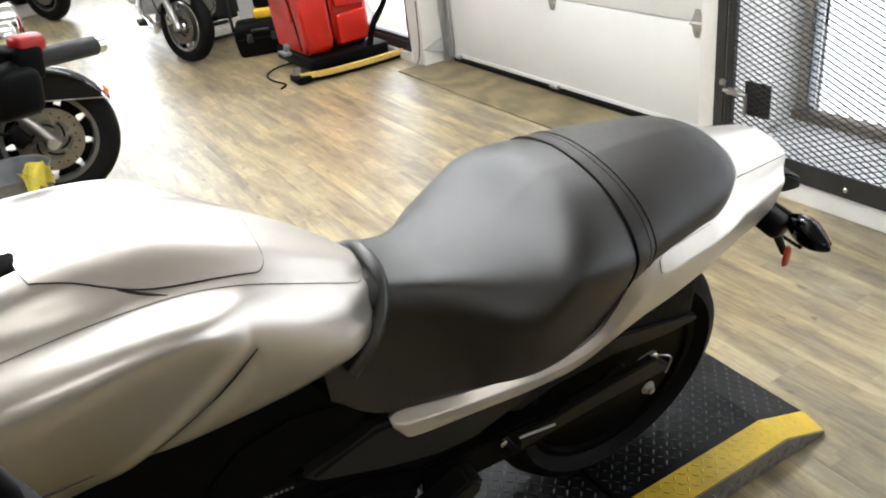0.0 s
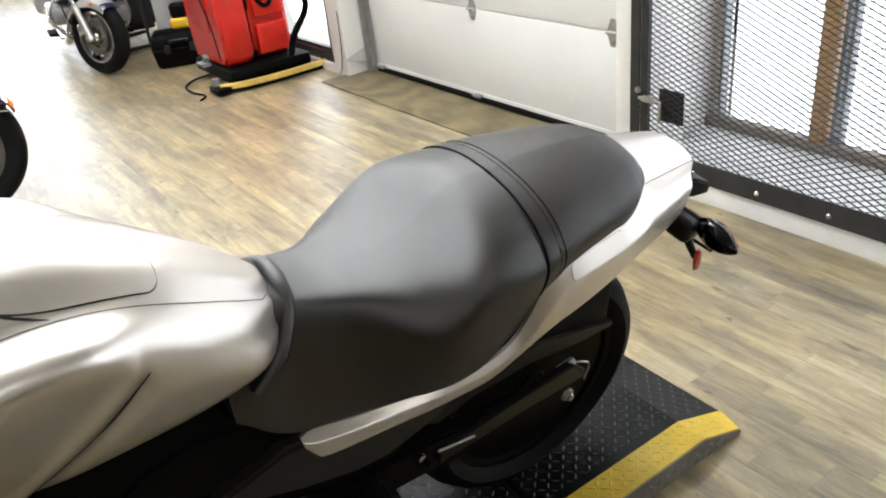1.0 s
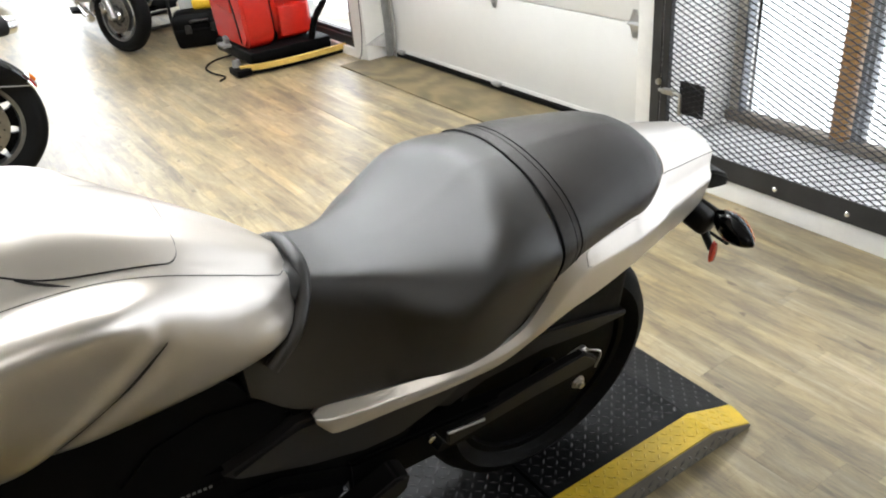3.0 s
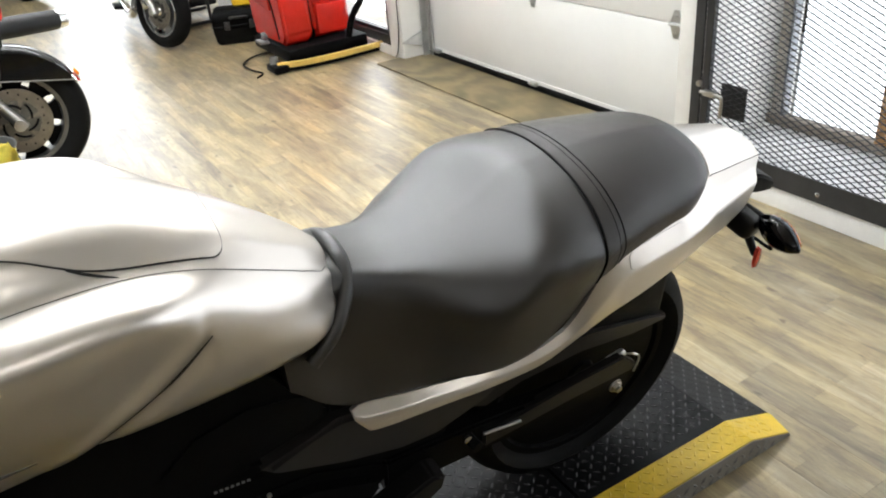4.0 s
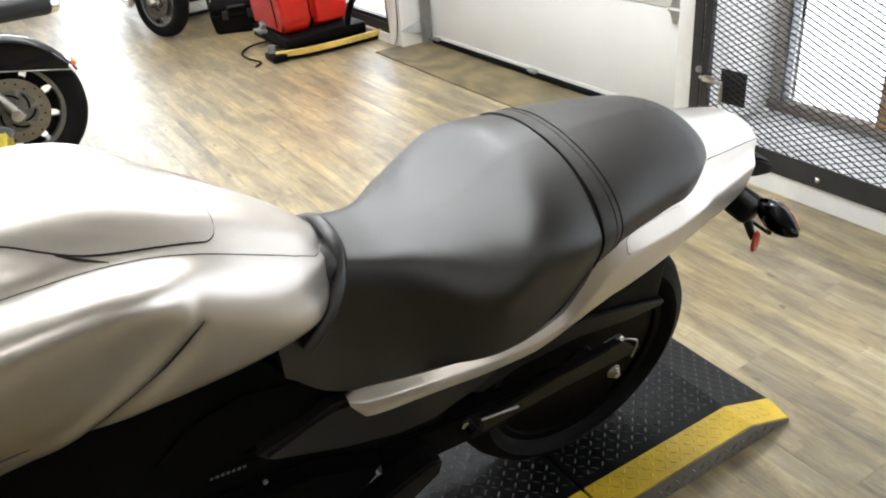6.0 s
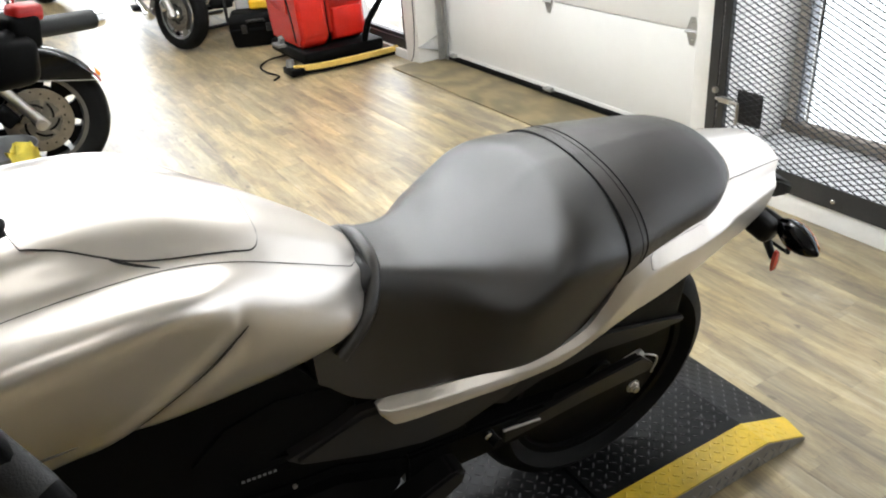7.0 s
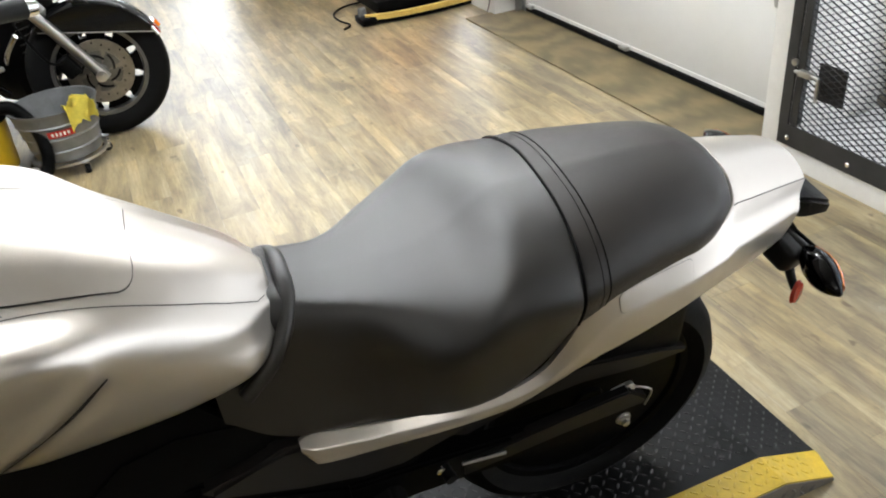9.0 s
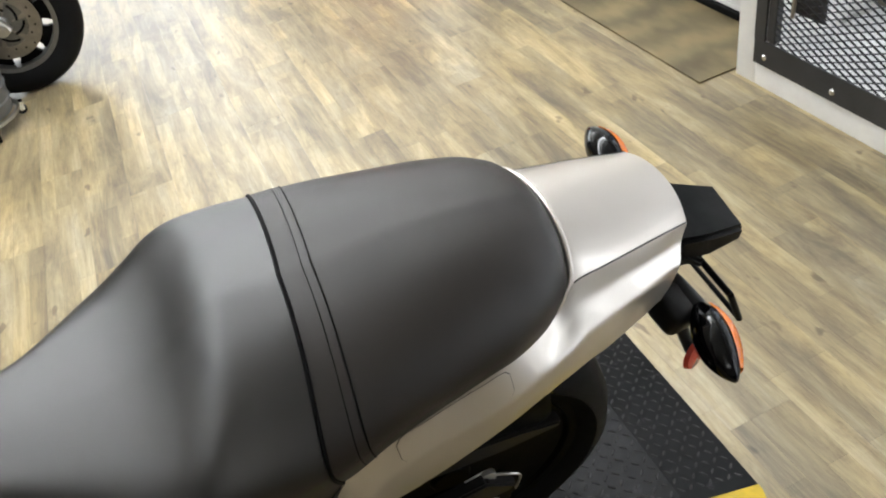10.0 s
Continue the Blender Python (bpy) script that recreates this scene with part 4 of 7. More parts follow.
part("rider_seat", cushion(RIDER, frange(-0.635, -0.118, 96), lambda y: 5 if y < -0.33 else 5 + int((y + 0.33) * 25), 6), SEAT, bike, "black vinyl rider seat", 80)
part("pillion_seat", cushion(PILLION, frange(-0.114, 0.16, 40) + frange(0.165, 0.190, 10), lambda y: 14, 2), SEAT_B, bike, "black vinyl pillion seat", 80)
# stitched band across the seat, and its two welts


def across_seat(y, lift, lower=3):
    h = [p + Vector((p.x * 0.004, 0, lift)) for p in seat_section(PILLION, max(y, -0.1139), 14)[:-1 - lower]]
    return [Vector((-p.x, p.y + askew(y) * p.x + min(0, y + 0.1139), p.z)) for p in h[:0:-1]] + [p + Vector((0, min(0, y + 0.1139), 0)) for p in h]


bm = nb()
rings(bm, [across_seat(y, 0.0008) for y in frange(-0.112, -0.082, 8)], False, False)
part("seat_band", bm, SEAT_B, bike, "stitched vinyl band across the seat", 80)
for y, r in ((-0.116, 0.0024), (-0.090, 0.0006), (-0.080, 0.0009)):
    bm = nb()
    tube(bm, across_seat(y, 0.0008, 1 if y < -0.11 else 4), r, 6)
    part("welt", bm, BLACK_PLASTIC, bike, "", 60)
# raised lip where the seat meets the tank
lip = [(0.0, -0.507, 0.806), (0.034, -0.508, 0.801), (0.063, -0.516, 0.786), (0.088, -0.534, 0.764), (0.105, -0.560, 0.738), (0.114, -0.598, 0.708)]
bm = nb()
tube(bm, smooth_path([(-x, y, z) for x, y, z in lip[:0:-1]] + lip, 5), 0.0115, 12)
part("seat_lip", bm, SEAT, bike, "rounded lip at the seat's nose", 75)

SIDE = [  # y, top x, top z, ridge x, ridge z, low x, low z
    (-0.550, 0.119, 0.580, 0.128, 0.577, 0.131, 0.569),
    (-0.535, 0.114, 0.582, 0.138, 0.576, 0.146, 0.553),
    (-0.50, 0.121, 0.581, 0.144, 0.573, 0.151, 0.549),
    (-0.46, 0.130, 0.580, 0.150, 0.572, 0.157, 0.552),
    (-0.40, 0.147, 0.586, 0.162, 0.577, 0.169, 0.561),
    (-0.35, 0.160, 0.589, 0.172, 0.581, 0.178, 0.566),
    (-0.30, 0.170, 0.593, 0.180, 0.583, 0.183, 0.569),
    (-0.25, 0.176, 0.600, 0.186, 0.590, 0.186, 0.572),
    (-0.22, 0.178, 0.609, 0.189, 0.598, 0.187, 0.579),
    (-0.185, 0.180, 0.630, 0.192, 0.614, 0.188, 0.593),
    (-0.155, 0.180, 0.668, 0.194, 0.638, 0.188, 0.604),
    (-0.135, 0.179, 0.702, 0.194, 0.658, 0.187, 0.611),
    (-0.115, 0.177, 0.722, 0.193, 0.674, 0.186, 0.616),
    (-0.09, 0.174, 0.733, 0.190, 0.688, 0.184, 0.621),
    (-0.06, 0.170, 0.735, 0.187, 0.694, 0.183, 0.626),
    (0.0, 0.160, 0.734, 0.179, 0.692, 0.177, 0.633),
    (0.06, 0.150, 0.732, 0.170, 0.689, 0.168, 0.640),
    (0.12, 0.128, 0.724, 0.155, 0.689, 0.154, 0.642),
    (0.15, 0.112, 0.726, 0.145, 0.690, 0.146, 0.642),
    (0.178, 0.097, 0.746, 0.134, 0.692, 0.138, 0.641),
    (0.22, 0.090, 0.742, 0.124, 0.691, 0.130, 0.640),
    (0.27, 0.082, 0.736, 0.114, 0.690, 0.120, 0.639),
    (0.31, 0.075, 0.730, 0.105, 0.688, 0.112, 0.639),
    (0.347, 0.069, 0.724, 0.097, 0.686, 0.104, 0.639)]


def side_face(y, n=24):
    """The outer face of the side panel, from its upper edge down, with soft folds."""
    xt, zt, xr, zr, xl, zl = mix_at(SIDE, y)
    dip = 0.0045 * max(0.0, min(1.0, (y - 0.10) / 0.10))
    def seg(a, b, k):
        return [(a[0] + (b[0] - a[0]) * i / k, a[1] + (b[1] - a[1]) * i / k) for i in range(k)]
    mid = ((xt + xr) / 2 - dip, (zt + zr) / 2 - dip * 0.5)
    low = (xr * 0.45 + xl * 0.55 + 0.002, zr * 0.45 + zl * 0.55)
    pts = seg((xt, zt), mid, 10) + seg(mid, (xr, zr), 10) + seg((xr, zr), low, 9) + seg(low, (xl, zl), 7) + [(xl, zl)]
    for _ in range(5):
        pts = [pts[0]] + [((a[0] + 2 * b[0] + c[0]) / 4, (a[1] + 2 * b[1] + c[1]) / 4) for a, b, c in zip(pts, pts[1:], pts[2:])] + [pts[-1]]
    return pts


def lean(y, z):
    """The rear edge leans: the lower part of the tail ends sooner."""
    return y - max(0.0, min(1.0, (y - 0.20) / 0.147)) * 0.60 * max(0.0, 0.724 - z)


def side_panel(sd):
    bm = nb()
    loops = []
    for y in frange(-0.550, 0.347, 110):
        face = side_face(y)
        loops.append([Vector((sd * x, lean(y, z), z)) for x, z in face] + [Vector((sd * (x - dx), lean(y, z), z + dz)) for (x, z), dx, dz in ((face[-1], 0.010, 0.004), (face[18], 0.012, 0.0), (face[0], 0.010, -0.006))])
    rings(bm, loops)
    return bm


def grip_pad(sd, grow, lift):
    """The long shallow pad let into the panel beside the pillion."""
    bm = nb()
    loops = []
    for k, y in enumerate(frange(-0.072 - grow, 0.068 + grow, 30)):
        f = side_face(y)
        e = min(k, 29 - k) / 3
        inset = 0 if e >= 1 else 0.16 * (1 - math.sqrt(max(0, 1 - (1 - e) ** 2)))
        row = []
        for u in frange(0.10 + inset - grow * 12, 0.90 - inset + grow * 12, 8):
            i = min(18, int(u * 19))
            q = u * 19 - i
            x, z = f[i][0] + (f[i + 1][0] - f[i][0]) * q, f[i][1] + (f[i + 1][1] - f[i][1]) * q
            row.append(Vector((sd * (x + lift), y, z + lift * 0.5)))
        loops.append(row)
    rings(bm, loops, False, False)
    return bm


for sd in (1, -1):
    pan = part("side_panel", side_panel(sd), SILVER, bike, "silver side panel running from under the seat to the tail", 60)
    part("pad_gap", grip_pad(sd, 0.0007, 0.0007), SEAM_GREY, pan)
    part("grip_pad", grip_pad(sd, 0.0, 0.0013), SILVER, pan)

TAIL = [  # y at the middle, y at the seam, middle z
    (0.190, 0.178, 0.781), (0.24, 0.232, 0.766), (0.30, 0.291, 0.750), (0.358, 0.346, 0.736)]


def tail_row(u):
    k = u * 3
    ym, ye, zm = mix_at([(i, *row) for i, row in enumerate(TAIL)], k)
    xt, zt = mix_at(SIDE, ye)[:2]
    out = []
    for i in range(-10, 11):
        q = abs(i) / 10
        out.append(Vector((xt * i / 10, ym + (ye - ym) * q ** 2, zm + (zt - 0.0008 - zm) * (0.35 * q * q + 0.65 * q ** 3.2))))
    return out


bm = nb()
loops = []
for u in frange(0, 1, 20):
    r = tail_row(u)
    loops.append(r + [p + Vector((-p.x * 0.06, 0, -0.010)) for p in r[::-1]])
rings(bm, loops)
part("tail_cowl", bm, SILVER, bike, "satin silver tail cowl", 50)
for sd in (1, -1):
    bm = nb()
    loops = []
    for u in frange(0, 1, 14):
        p = tail_row(u)[0 if sd < 0 else -1]
        loops.append([p + Vector((-sd * 0.0010, 0, 0.0012)), p + Vector((sd * 0.0012, 0, 0.0009))])
    rings(bm, loops, False, False)
    part("tail_seam", bm, SEAM_GREY, bike)
# dark body under the tail
bm = nb()
loops = []
for y, hw, z1, z0 in ((0.02, 0.115, 0.70, 0.60), (0.12, 0.105, 0.70, 0.60), (0.20, 0.088, 0.715, 0.625), (0.29, 0.072, 0.71, 0.63), (0.325, 0.060, 0.70, 0.64)):
    loops.append([Vector((x, y, z)) for x, z in ((-hw * 0.7, z1), (hw * 0.7, z1), (hw, (z0 + z1) / 2), (hw * 0.9, z0), (-hw * 0.9, z0), (-hw, (z0 + z1) / 2))])
rings(bm, loops)
part("tail_underbody", bm, BLACK_PLASTIC, bike, "black body under the tail", 40)

# ---- dark lower body ----


def plate_side(name, outline, x0, x1, material, label="", bevel=0.004, parent=None):
    """A panel cut from a side outline of (y, z) pairs, x0 to x1 thick, with rounded edges, on both sides of the bike."""
    for sd in (1, -1):
        bm = nb()
        rings(bm, [[Vector((sd * x0, a, b)) for a, b in outline], [Vector((sd * x1, a, b)) for a, b in outline]])
        if bevel:
            bmesh.ops.bevel(bm, geom=[e for e in bm.edges if e.is_boundary is False and abs(abs(e.verts[0].co.x) - x1) < 1e-6 and abs(abs(e.verts[1].co.x) - x1) < 1e-6], offset=bevel, segments=2, affect='EDGES')
        part(name, bm, material, parent or bike, label, 40)


plate_side("under_tank_cover", [(-1.14, 0.70), (-1.0, 0.735), (-0.85, 0.745), (-0.68, 0.748), (-0.66, 0.735), (-0.645, 0.66), (-0.60, 0.60), (-0.572, 0.574), (-0.62, 0.555), (-0.75, 0.535), (-0.90, 0.53), (-1.05, 0.56), (-1.14, 0.62)], 0.05, 0.106, BLACK_PLASTIC, "black cover under the tank", 0.012)
plate_side("cover_relief", [(-0.84, 0.60), (-0.78, 0.655), (-0.70, 0.672), (-0.63, 0.652), (-0.585, 0.632), (-0.585, 0.60), (-0.70, 0.565), (-0.82, 0.555)], 0.100, 0.1105, BLACK_PLASTIC, "", 0.006)
plate_side("side_cover", [(-0.575, 0.572), (-0.545, 0.568), (-0.52, 0.545), (-0.48, 0.512), (-0.42, 0.522), (-0.33, 0.532), (-0.24, 0.535), (-0.235, 0.50), (-0.30, 0.455), (-0.40, 0.425), (-0.47, 0.43), (-0.56, 0.475), (-0.68, 0.51), (-0.70, 0.532), (-0.62, 0.552)], 0.05, 0.122, DARK_GREY, "dark grey side cover", 0.008)
plate_side("frame_rail", [(-1.05, 0.60), (-0.70, 0.535), (-0.40, 0.44), (-0.36, 0.40), (-0.42, 0.36), (-0.72, 0.47), (-1.06, 0.54)], 0.03, 0.105, BLACK_PLASTIC, "black frame rail", 0.008)
plate_side("seat_rail", [(-0.58, 0.70), (-0.30, 0.56), (-0.10, 0.60), (0.12, 0.68), (0.12, 0.57), (-0.05, 0.53), (-0.28, 0.50), (-0.58, 0.55)], 0.02, 0.098, BLACK_PLASTIC, "", 0.004)
plate_side("crankcase", [(-1.02, 0.50), (-0.62, 0.46), (-0.50, 0.40), (-0.50, 0.36), (-0.56, 0.30), (-0.70, 0.275), (-0.95, 0.255), (-1.06, 0.30)], 0.0, 0.130, BLACK_PLASTIC, "black engine crankcase", 0.02)
for sd in (1, -1):
    bm = nb()
    lathe(bm, [(0.0, 0.028), (0.05, 0.028), (0.068, 0.022), (0.072, 0.006), (0.079, 0.004), (0.080, -0.01)], 40, pose(sd * 0.132, -0.80, 0.33, 0, 90 * sd, 0))
    cov = part("engine_cover", bm, BLACK_PLASTIC, bike, "round black engine cover", 50)
    bm = nb()
    lathe(bm, [(0.013, 0.0), (0.013, 0.003), (0.0, 0.005)], 20, pose(sd * 0.160, -0.80, 0.33, 0, 90 * sd, 0))
    part("filler_cap", bm, STEEL, cov, "small steel cap", 50)
    for a in range(6):
        bm = nb()
        lathe(bm, [(0.006, 0), (0.006, 0.006), (0.0, 0.007)], 8, pose(sd * 0.137, -0.80 + 0.095 * math.cos(a * 1.047 + 0.3), 0.33 + 0.095 * math.sin(a * 1.047 + 0.3), 0, 90 * sd, 0))
        part("cover_bolt", bm, DARK_GREY, cov, "", 40)
for y, z in ((-0.70, 0.487), (-0.78, 0.490), (-0.86, 0.475), (-0.885, 0.42)):
    bm = nb()
    lathe(bm, [(0.004, 0), (0.004, 0.004), (0.002, 0.005)], 8, pose(0.128, y, z, 0, 90, 0))
    part("case_bolt", bm, STEEL, bike, "", 40)
# warning label: grey frame with plain bars of print
bm = nb()
box(bm, 0.002, 0.084, 0.013, pose(0.1065, -0.737, 0.517, -6, -12, 0), 0.0005)
lab = part("warning_label", bm, BLACK_PLASTIC, bike, "black sticker with pale print bars")
for k in range(9):
    bm = nb()
    box(bm, 0.0008, 0.0052, 0.0045, pose(0.1078, -0.770 + k * 0.0083, 0.5200 - 0.0009 * k, -6, -12, 0))
    part("print_bar", bm, LABEL_GREY, lab)
PLATE = pose(0.134, -1.008, 0.578, 37, -25, 6)
bm = nb()
box(bm, 0.003, 0.070, 0.030, PLATE, 0.001)
plate2 = part("info_plate", bm, SATIN_BLACK, bike, "dark information plate with pale print and border")
for y, z, sy, sz in ((0, 0.0135, 0.066, 0.0012), (0, -0.0135, 0.066, 0.0012), (0.033, 0, 0.0012, 0.027), (-0.033, 0, 0.0012, 0.027), (-0.006, 0.0075, 0.046, 0.0030), (0.0, 0.0015, 0.056, 0.0026), (-0.004, -0.0045, 0.050, 0.0026), (0.010, -0.0095, 0.030, 0.0022)):
    bm = nb()
    box(bm, 0.001, sy, sz, PLATE @ pose(0.0018, y, z))
    part("print_bar", bm, LABEL_GREY, plate2)

# footpegs with rubber, heel guard, brake or shift lever
for sd in (1, -1):
    bm = nb()
    rings(bm, [[Vector((sd * x, y, z)) for y, z in ((-0.61, 0.285), (-0.53, 0.335), (-0.43, 0.375), (-0.405, 0.365), (-0.41, 0.335), (-0.50, 0.28), (-0.60, 0.235))] for x in (0.115, 0.165)])
    bmesh.ops.bevel(bm, geom=bm.edges[:], offset=0.006, segments=2, affect='EDGES')
    peg = part("footboard", bm, SATIN_BLACK, bike, "black foot guard", 40)
    bm = nb()
    tube(bm, [(sd * 0.12, -0.335, 0.375), (sd * 0.135, -0.332, 0.372), (sd * 0.148, -0.33, 0.372)], 0.011, 10)
    part("rear_footpeg", bm, RUBBER, bike, "black rubber footpeg", 50)
    bm = nb()
    lathe(bm, [(0.008, 0), (0.008, 0.006), (0.0, 0.008)], 10, pose(sd * 0.132, -0.345, 0.392, 0, 90 * sd, 0))
    part("peg_bolt", bm, CHROME, bike, "", 40)
    bm = nb()
    tube(bm, [(sd * 0.12, -0.30, 0.36), (sd * 0.125, -0.22, 0.352)], 0.0035, 8)
    part("link_rod", bm, STEEL, bike, "thin steel rod", 40)


def wheel(parent, m, R, W, rim_r, spokes, rim_mat, disc_r, hollow=False):
    """Tyre, rim, spokes, hub and brake disc about the local x axis."""
    base = m @ pose(0, 0, 0, 0, 90, 0)
    bm = nb()
    w = W / 2
    prof = [(rim_r, -w * 0.72), (rim_r + 0.02, -w * 0.92), (R - 0.05, -w), (R - 0.025, -w * 0.86), (R - 0.008, -w * 0.5), (R, 0), (R - 0.008, w * 0.5), (R - 0.025, w * 0.86), (R - 0.05, w), (rim_r + 0.02, w * 0.92), (rim_r, w * 0.72)]
    ring_lathe(bm, prof, 64, base)
    wh = part("wheel", bm, RUBBER, parent, "black road tyre", 60)
    bm = nb()
    ring_lathe(bm, [(rim_r + 0.004, -w * 0.74), (rim_r + 0.004, w * 0.74), (rim_r - 0.012, w * 0.70), (rim_r - 0.022, w * 0.3), (rim_r - 0.022, -w * 0.3), (rim_r - 0.012, -w * 0.70)], 64, base)
    part("rim", bm, rim_mat, wh, "", 50)
    bm = nb()
    lathe(bm, [(0.0, -w * 0.7), (0.03, -w * 0.7), (0.045, -w * 0.4), (0.045, w * 0.4), (0.03, w * 0.7), (0.0, w * 0.7)], 28, base)
    part("hub", bm, rim_mat, wh, "", 50)
    for k in range(spokes):
        a = 2 * math.pi * k / spokes
        bm = nb()
        c, s = math.cos(a), math.sin(a)
        loops = []
        for r, hw, hd in ((0.035, 0.020, 0.018), (0.09, 0.013, 0.014), (rim_r - 0.05, 0.012, 0.012), (rim_r - 0.012, 0.022, 0.016)):
            loops.append([base @ Vector((r * c - u * s, r * s + u * c, v)) for u, v in ((-hw, -hd), (hw, -hd), (hw, hd), (-hw, hd))])
        rings(bm, loops)
        part("spoke", bm, rim_mat, wh, "", 30)
    if disc_r:
        for sd in (1, -1):
            bm = nb()
            ring_lathe(bm, [(disc_r, sd * (w * 0.78)), (disc_r, sd * (w * 0.78 + 0.005)), (disc_r * 0.62, sd * (w * 0.78 + 0.005)), (disc_r * 0.62, sd * (w * 0.78))], 48, base)
            part("brake_disc", bm, STEEL, wh, "drilled steel brake disc", 40)
    return wh


rear = wheel(bike, pose(0, -0.008, 0.288), 0.294, 0.150, 0.218, 5, BLACK_PLASTIC, 0)
bm = nb()
lathe(bm, [(0.0, -0.045), (0.20, -0.045), (0.21, 0.0), (0.20, 0.045), (0.0, 0.045)], 40, pose(0, -0.008, 0.288, 0, 90, 0))
part("sprocket_carrier", bm, BLACK_PLASTIC, rear, "", 40)
bm = nb()
box2(bm, -0.085, 0.085, -0.50, 0.16, 0.40, 0.585, 0.02)
part("inner_fender", bm, BLACK_PLASTIC, bike, "black inner fender", 40)
plate_side("radiator_shroud", [(-1.42, 0.70), (-1.20, 0.73), (-1.0, 0.73), (-0.98, 0.50), (-1.02, 0.31), (-1.20, 0.28), (-1.34, 0.36), (-1.36, 0.50)], 0.0, 0.125, BLACK_PLASTIC, "black radiator shroud", 0.02)
wheel(bike, pose(0, -1.475, 0.284) @ pose(0, 0, 0, 0, 0, -12), 0.292, 0.12, 0.218, 5, GLOSS_BLACK, 0.15)

# swing arm, chain guard, axle nuts
for sd in (1, -1):
    bm = nb()
    loops = []
    for y, z, hx, hz in ((-0.50, 0.36, 0.018, 0.045), (-0.30, 0.345, 0.018, 0.042), (-0.05, 0.315, 0.016, 0.036), (0.07, 0.302, 0.014, 0.030)):
        loops.append([Vector((sd * 0.098 + u, y, z + v)) for u, v in ((-hx, -hz), (hx, -hz), (hx, hz), (-hx, hz))])
    rings(bm, loops)
    bmesh.ops.bevel(bm, geom=bm.edges[:], offset=0.006, segments=2, affect='EDGES')
    part("swing_arm", bm, BLACK_PLASTIC, bike, "black swing arm", 40)
    bm = nb()
    lathe(bm, [(0.013, 0.0), (0.013, 0.008), (0.008, 0.010), (0.008, 0.015), (0.0, 0.016)], 6, pose(sd * 0.112, 0.030, 0.292, 0, 90 * sd, 0))
    lathe(bm, [(0.016, 0.0), (0.016, 0.003), (0.0, 0.004)], 20, pose(sd * 0.112, 0.030, 0.292, 0, 90 * sd, 0))
    part("axle_nut", bm, STEEL, bike, "bright axle nut and washer", 30)
bm = nb()
lathe(bm, [(0.014, 0), (0.014, 0.008), (0.009, 0.012), (0.0, 0.013)], 14, pose(0.100, 0.035, 0.372, 0, 90, 0))
tube(bm, smooth_path([(0.103, 0.038, 0.372), (0.112, 0.066, 0.366), (0.115, 0.082, 0.35), (0.116, 0.072, 0.315)], 4), 0.0022, 6)
box(bm, 0.004, 0.035, 0.016, pose(0.101, 0.018, 0.375, 10), 0.002)
part("guard_bracket", bm, STEEL, bike, "bright bracket and wire", 40)
# chain guard: a blade running to a point over the wheel
bm = nb()
rings(bm, [[Vector((x, y, z)) for y, z in ((-0.34, 0.43), (-0.22, 0.475), (-0.05, 0.47), (0.10, 0.43), (0.165, 0.412), (0.16, 0.400), (0.07, 0.405), (-0.06, 0.425), (-0.20, 0.425), (-0.28, 0.395))] for x in (0.072, 0.094)])
bmesh.ops.bevel(bm, geom=bm.edges[:], offset=0.004, segments=2, affect='EDGES')
part("chain_guard", bm, SATIN_BLACK, bike, "black pointed chain guard", 40)
bm = nb()
rings(bm, [[Vector((x, y, z)) for y, z in ((-0.30, 0.36), (-0.10, 0.375), (0.03, 0.385), (0.075, 0.34), (0.06, 0.33), (-0.10, 0.335), (-0.30, 0.32))] for x in (0.10, 0.122)])
bmesh.ops.bevel(bm, geom=bm.edges[:], offset=0.004, segments=2, affect='EDGES')
part("lower_chain_guard", bm, SATIN_BLACK, bike, "glossy black lower chain guard", 40)
# inner rear mudguard hugging the wheel
bm = nb()
loops = []
for a in frange(55, 170, 16):
    c, s = math.cos(radians(a)), math.sin(radians(a))
    loops.append([Vector((x, -0.008 + r * c, 0.288 + r * s)) for x, r in ((-0.085, 0.300), (-0.070, 0.318), (0, 0.324), (0.070, 0.318), (0.085, 0.300), (0.080, 0.298), (0, 0.318), (-0.080, 0.298))])
rings(bm, loops)
part("rear_mudguard", bm, BLACK_PLASTIC, bike, "black inner mudguard", 50)
# bright lip of the cowl round the seat's tail
rim = [(0.112, 0.146, 0.734), (0.106, 0.160, 0.742), (0.097, 0.174, 0.754), (0.080, 0.181, 0.767), (0.050, 0.188, 0.777), (0.0, 0.192, 0.783)]
bm = nb()
tube(bm, smooth_path(rim + [(-x, y, z) for x, y, z in rim[-2::-1]], 5), 0.0036, 8)
part("cowl_lip", bm, SILVER, bike, "bright silver lip round the seat's tail", 60)
# plate carrier, tail lamp
bm = nb()
loops = []
for y, z, hw, t in ((0.20, 0.615, 0.055, 0.03), (0.30, 0.605, 0.05, 0.03), (0.36, 0.60, 0.034, 0.024), (0.40, 0.575, 0.03, 0.016), (0.43, 0.54, 0.028, 0.012)):
    loops.append([Vector((x, y, z + v)) for x, v in ((-hw, -t), (hw, -t), (hw, t * 0.4), (-hw, t * 0.4))])
rings(bm, loops)
bmesh.ops.bevel(bm, geom=bm.edges[:], offset=0.005, segments=2, affect='EDGES')
part("plate_carrier", bm, BLACK_PLASTIC, bike, "black number plate carrier arm", 40)
bm = nb()
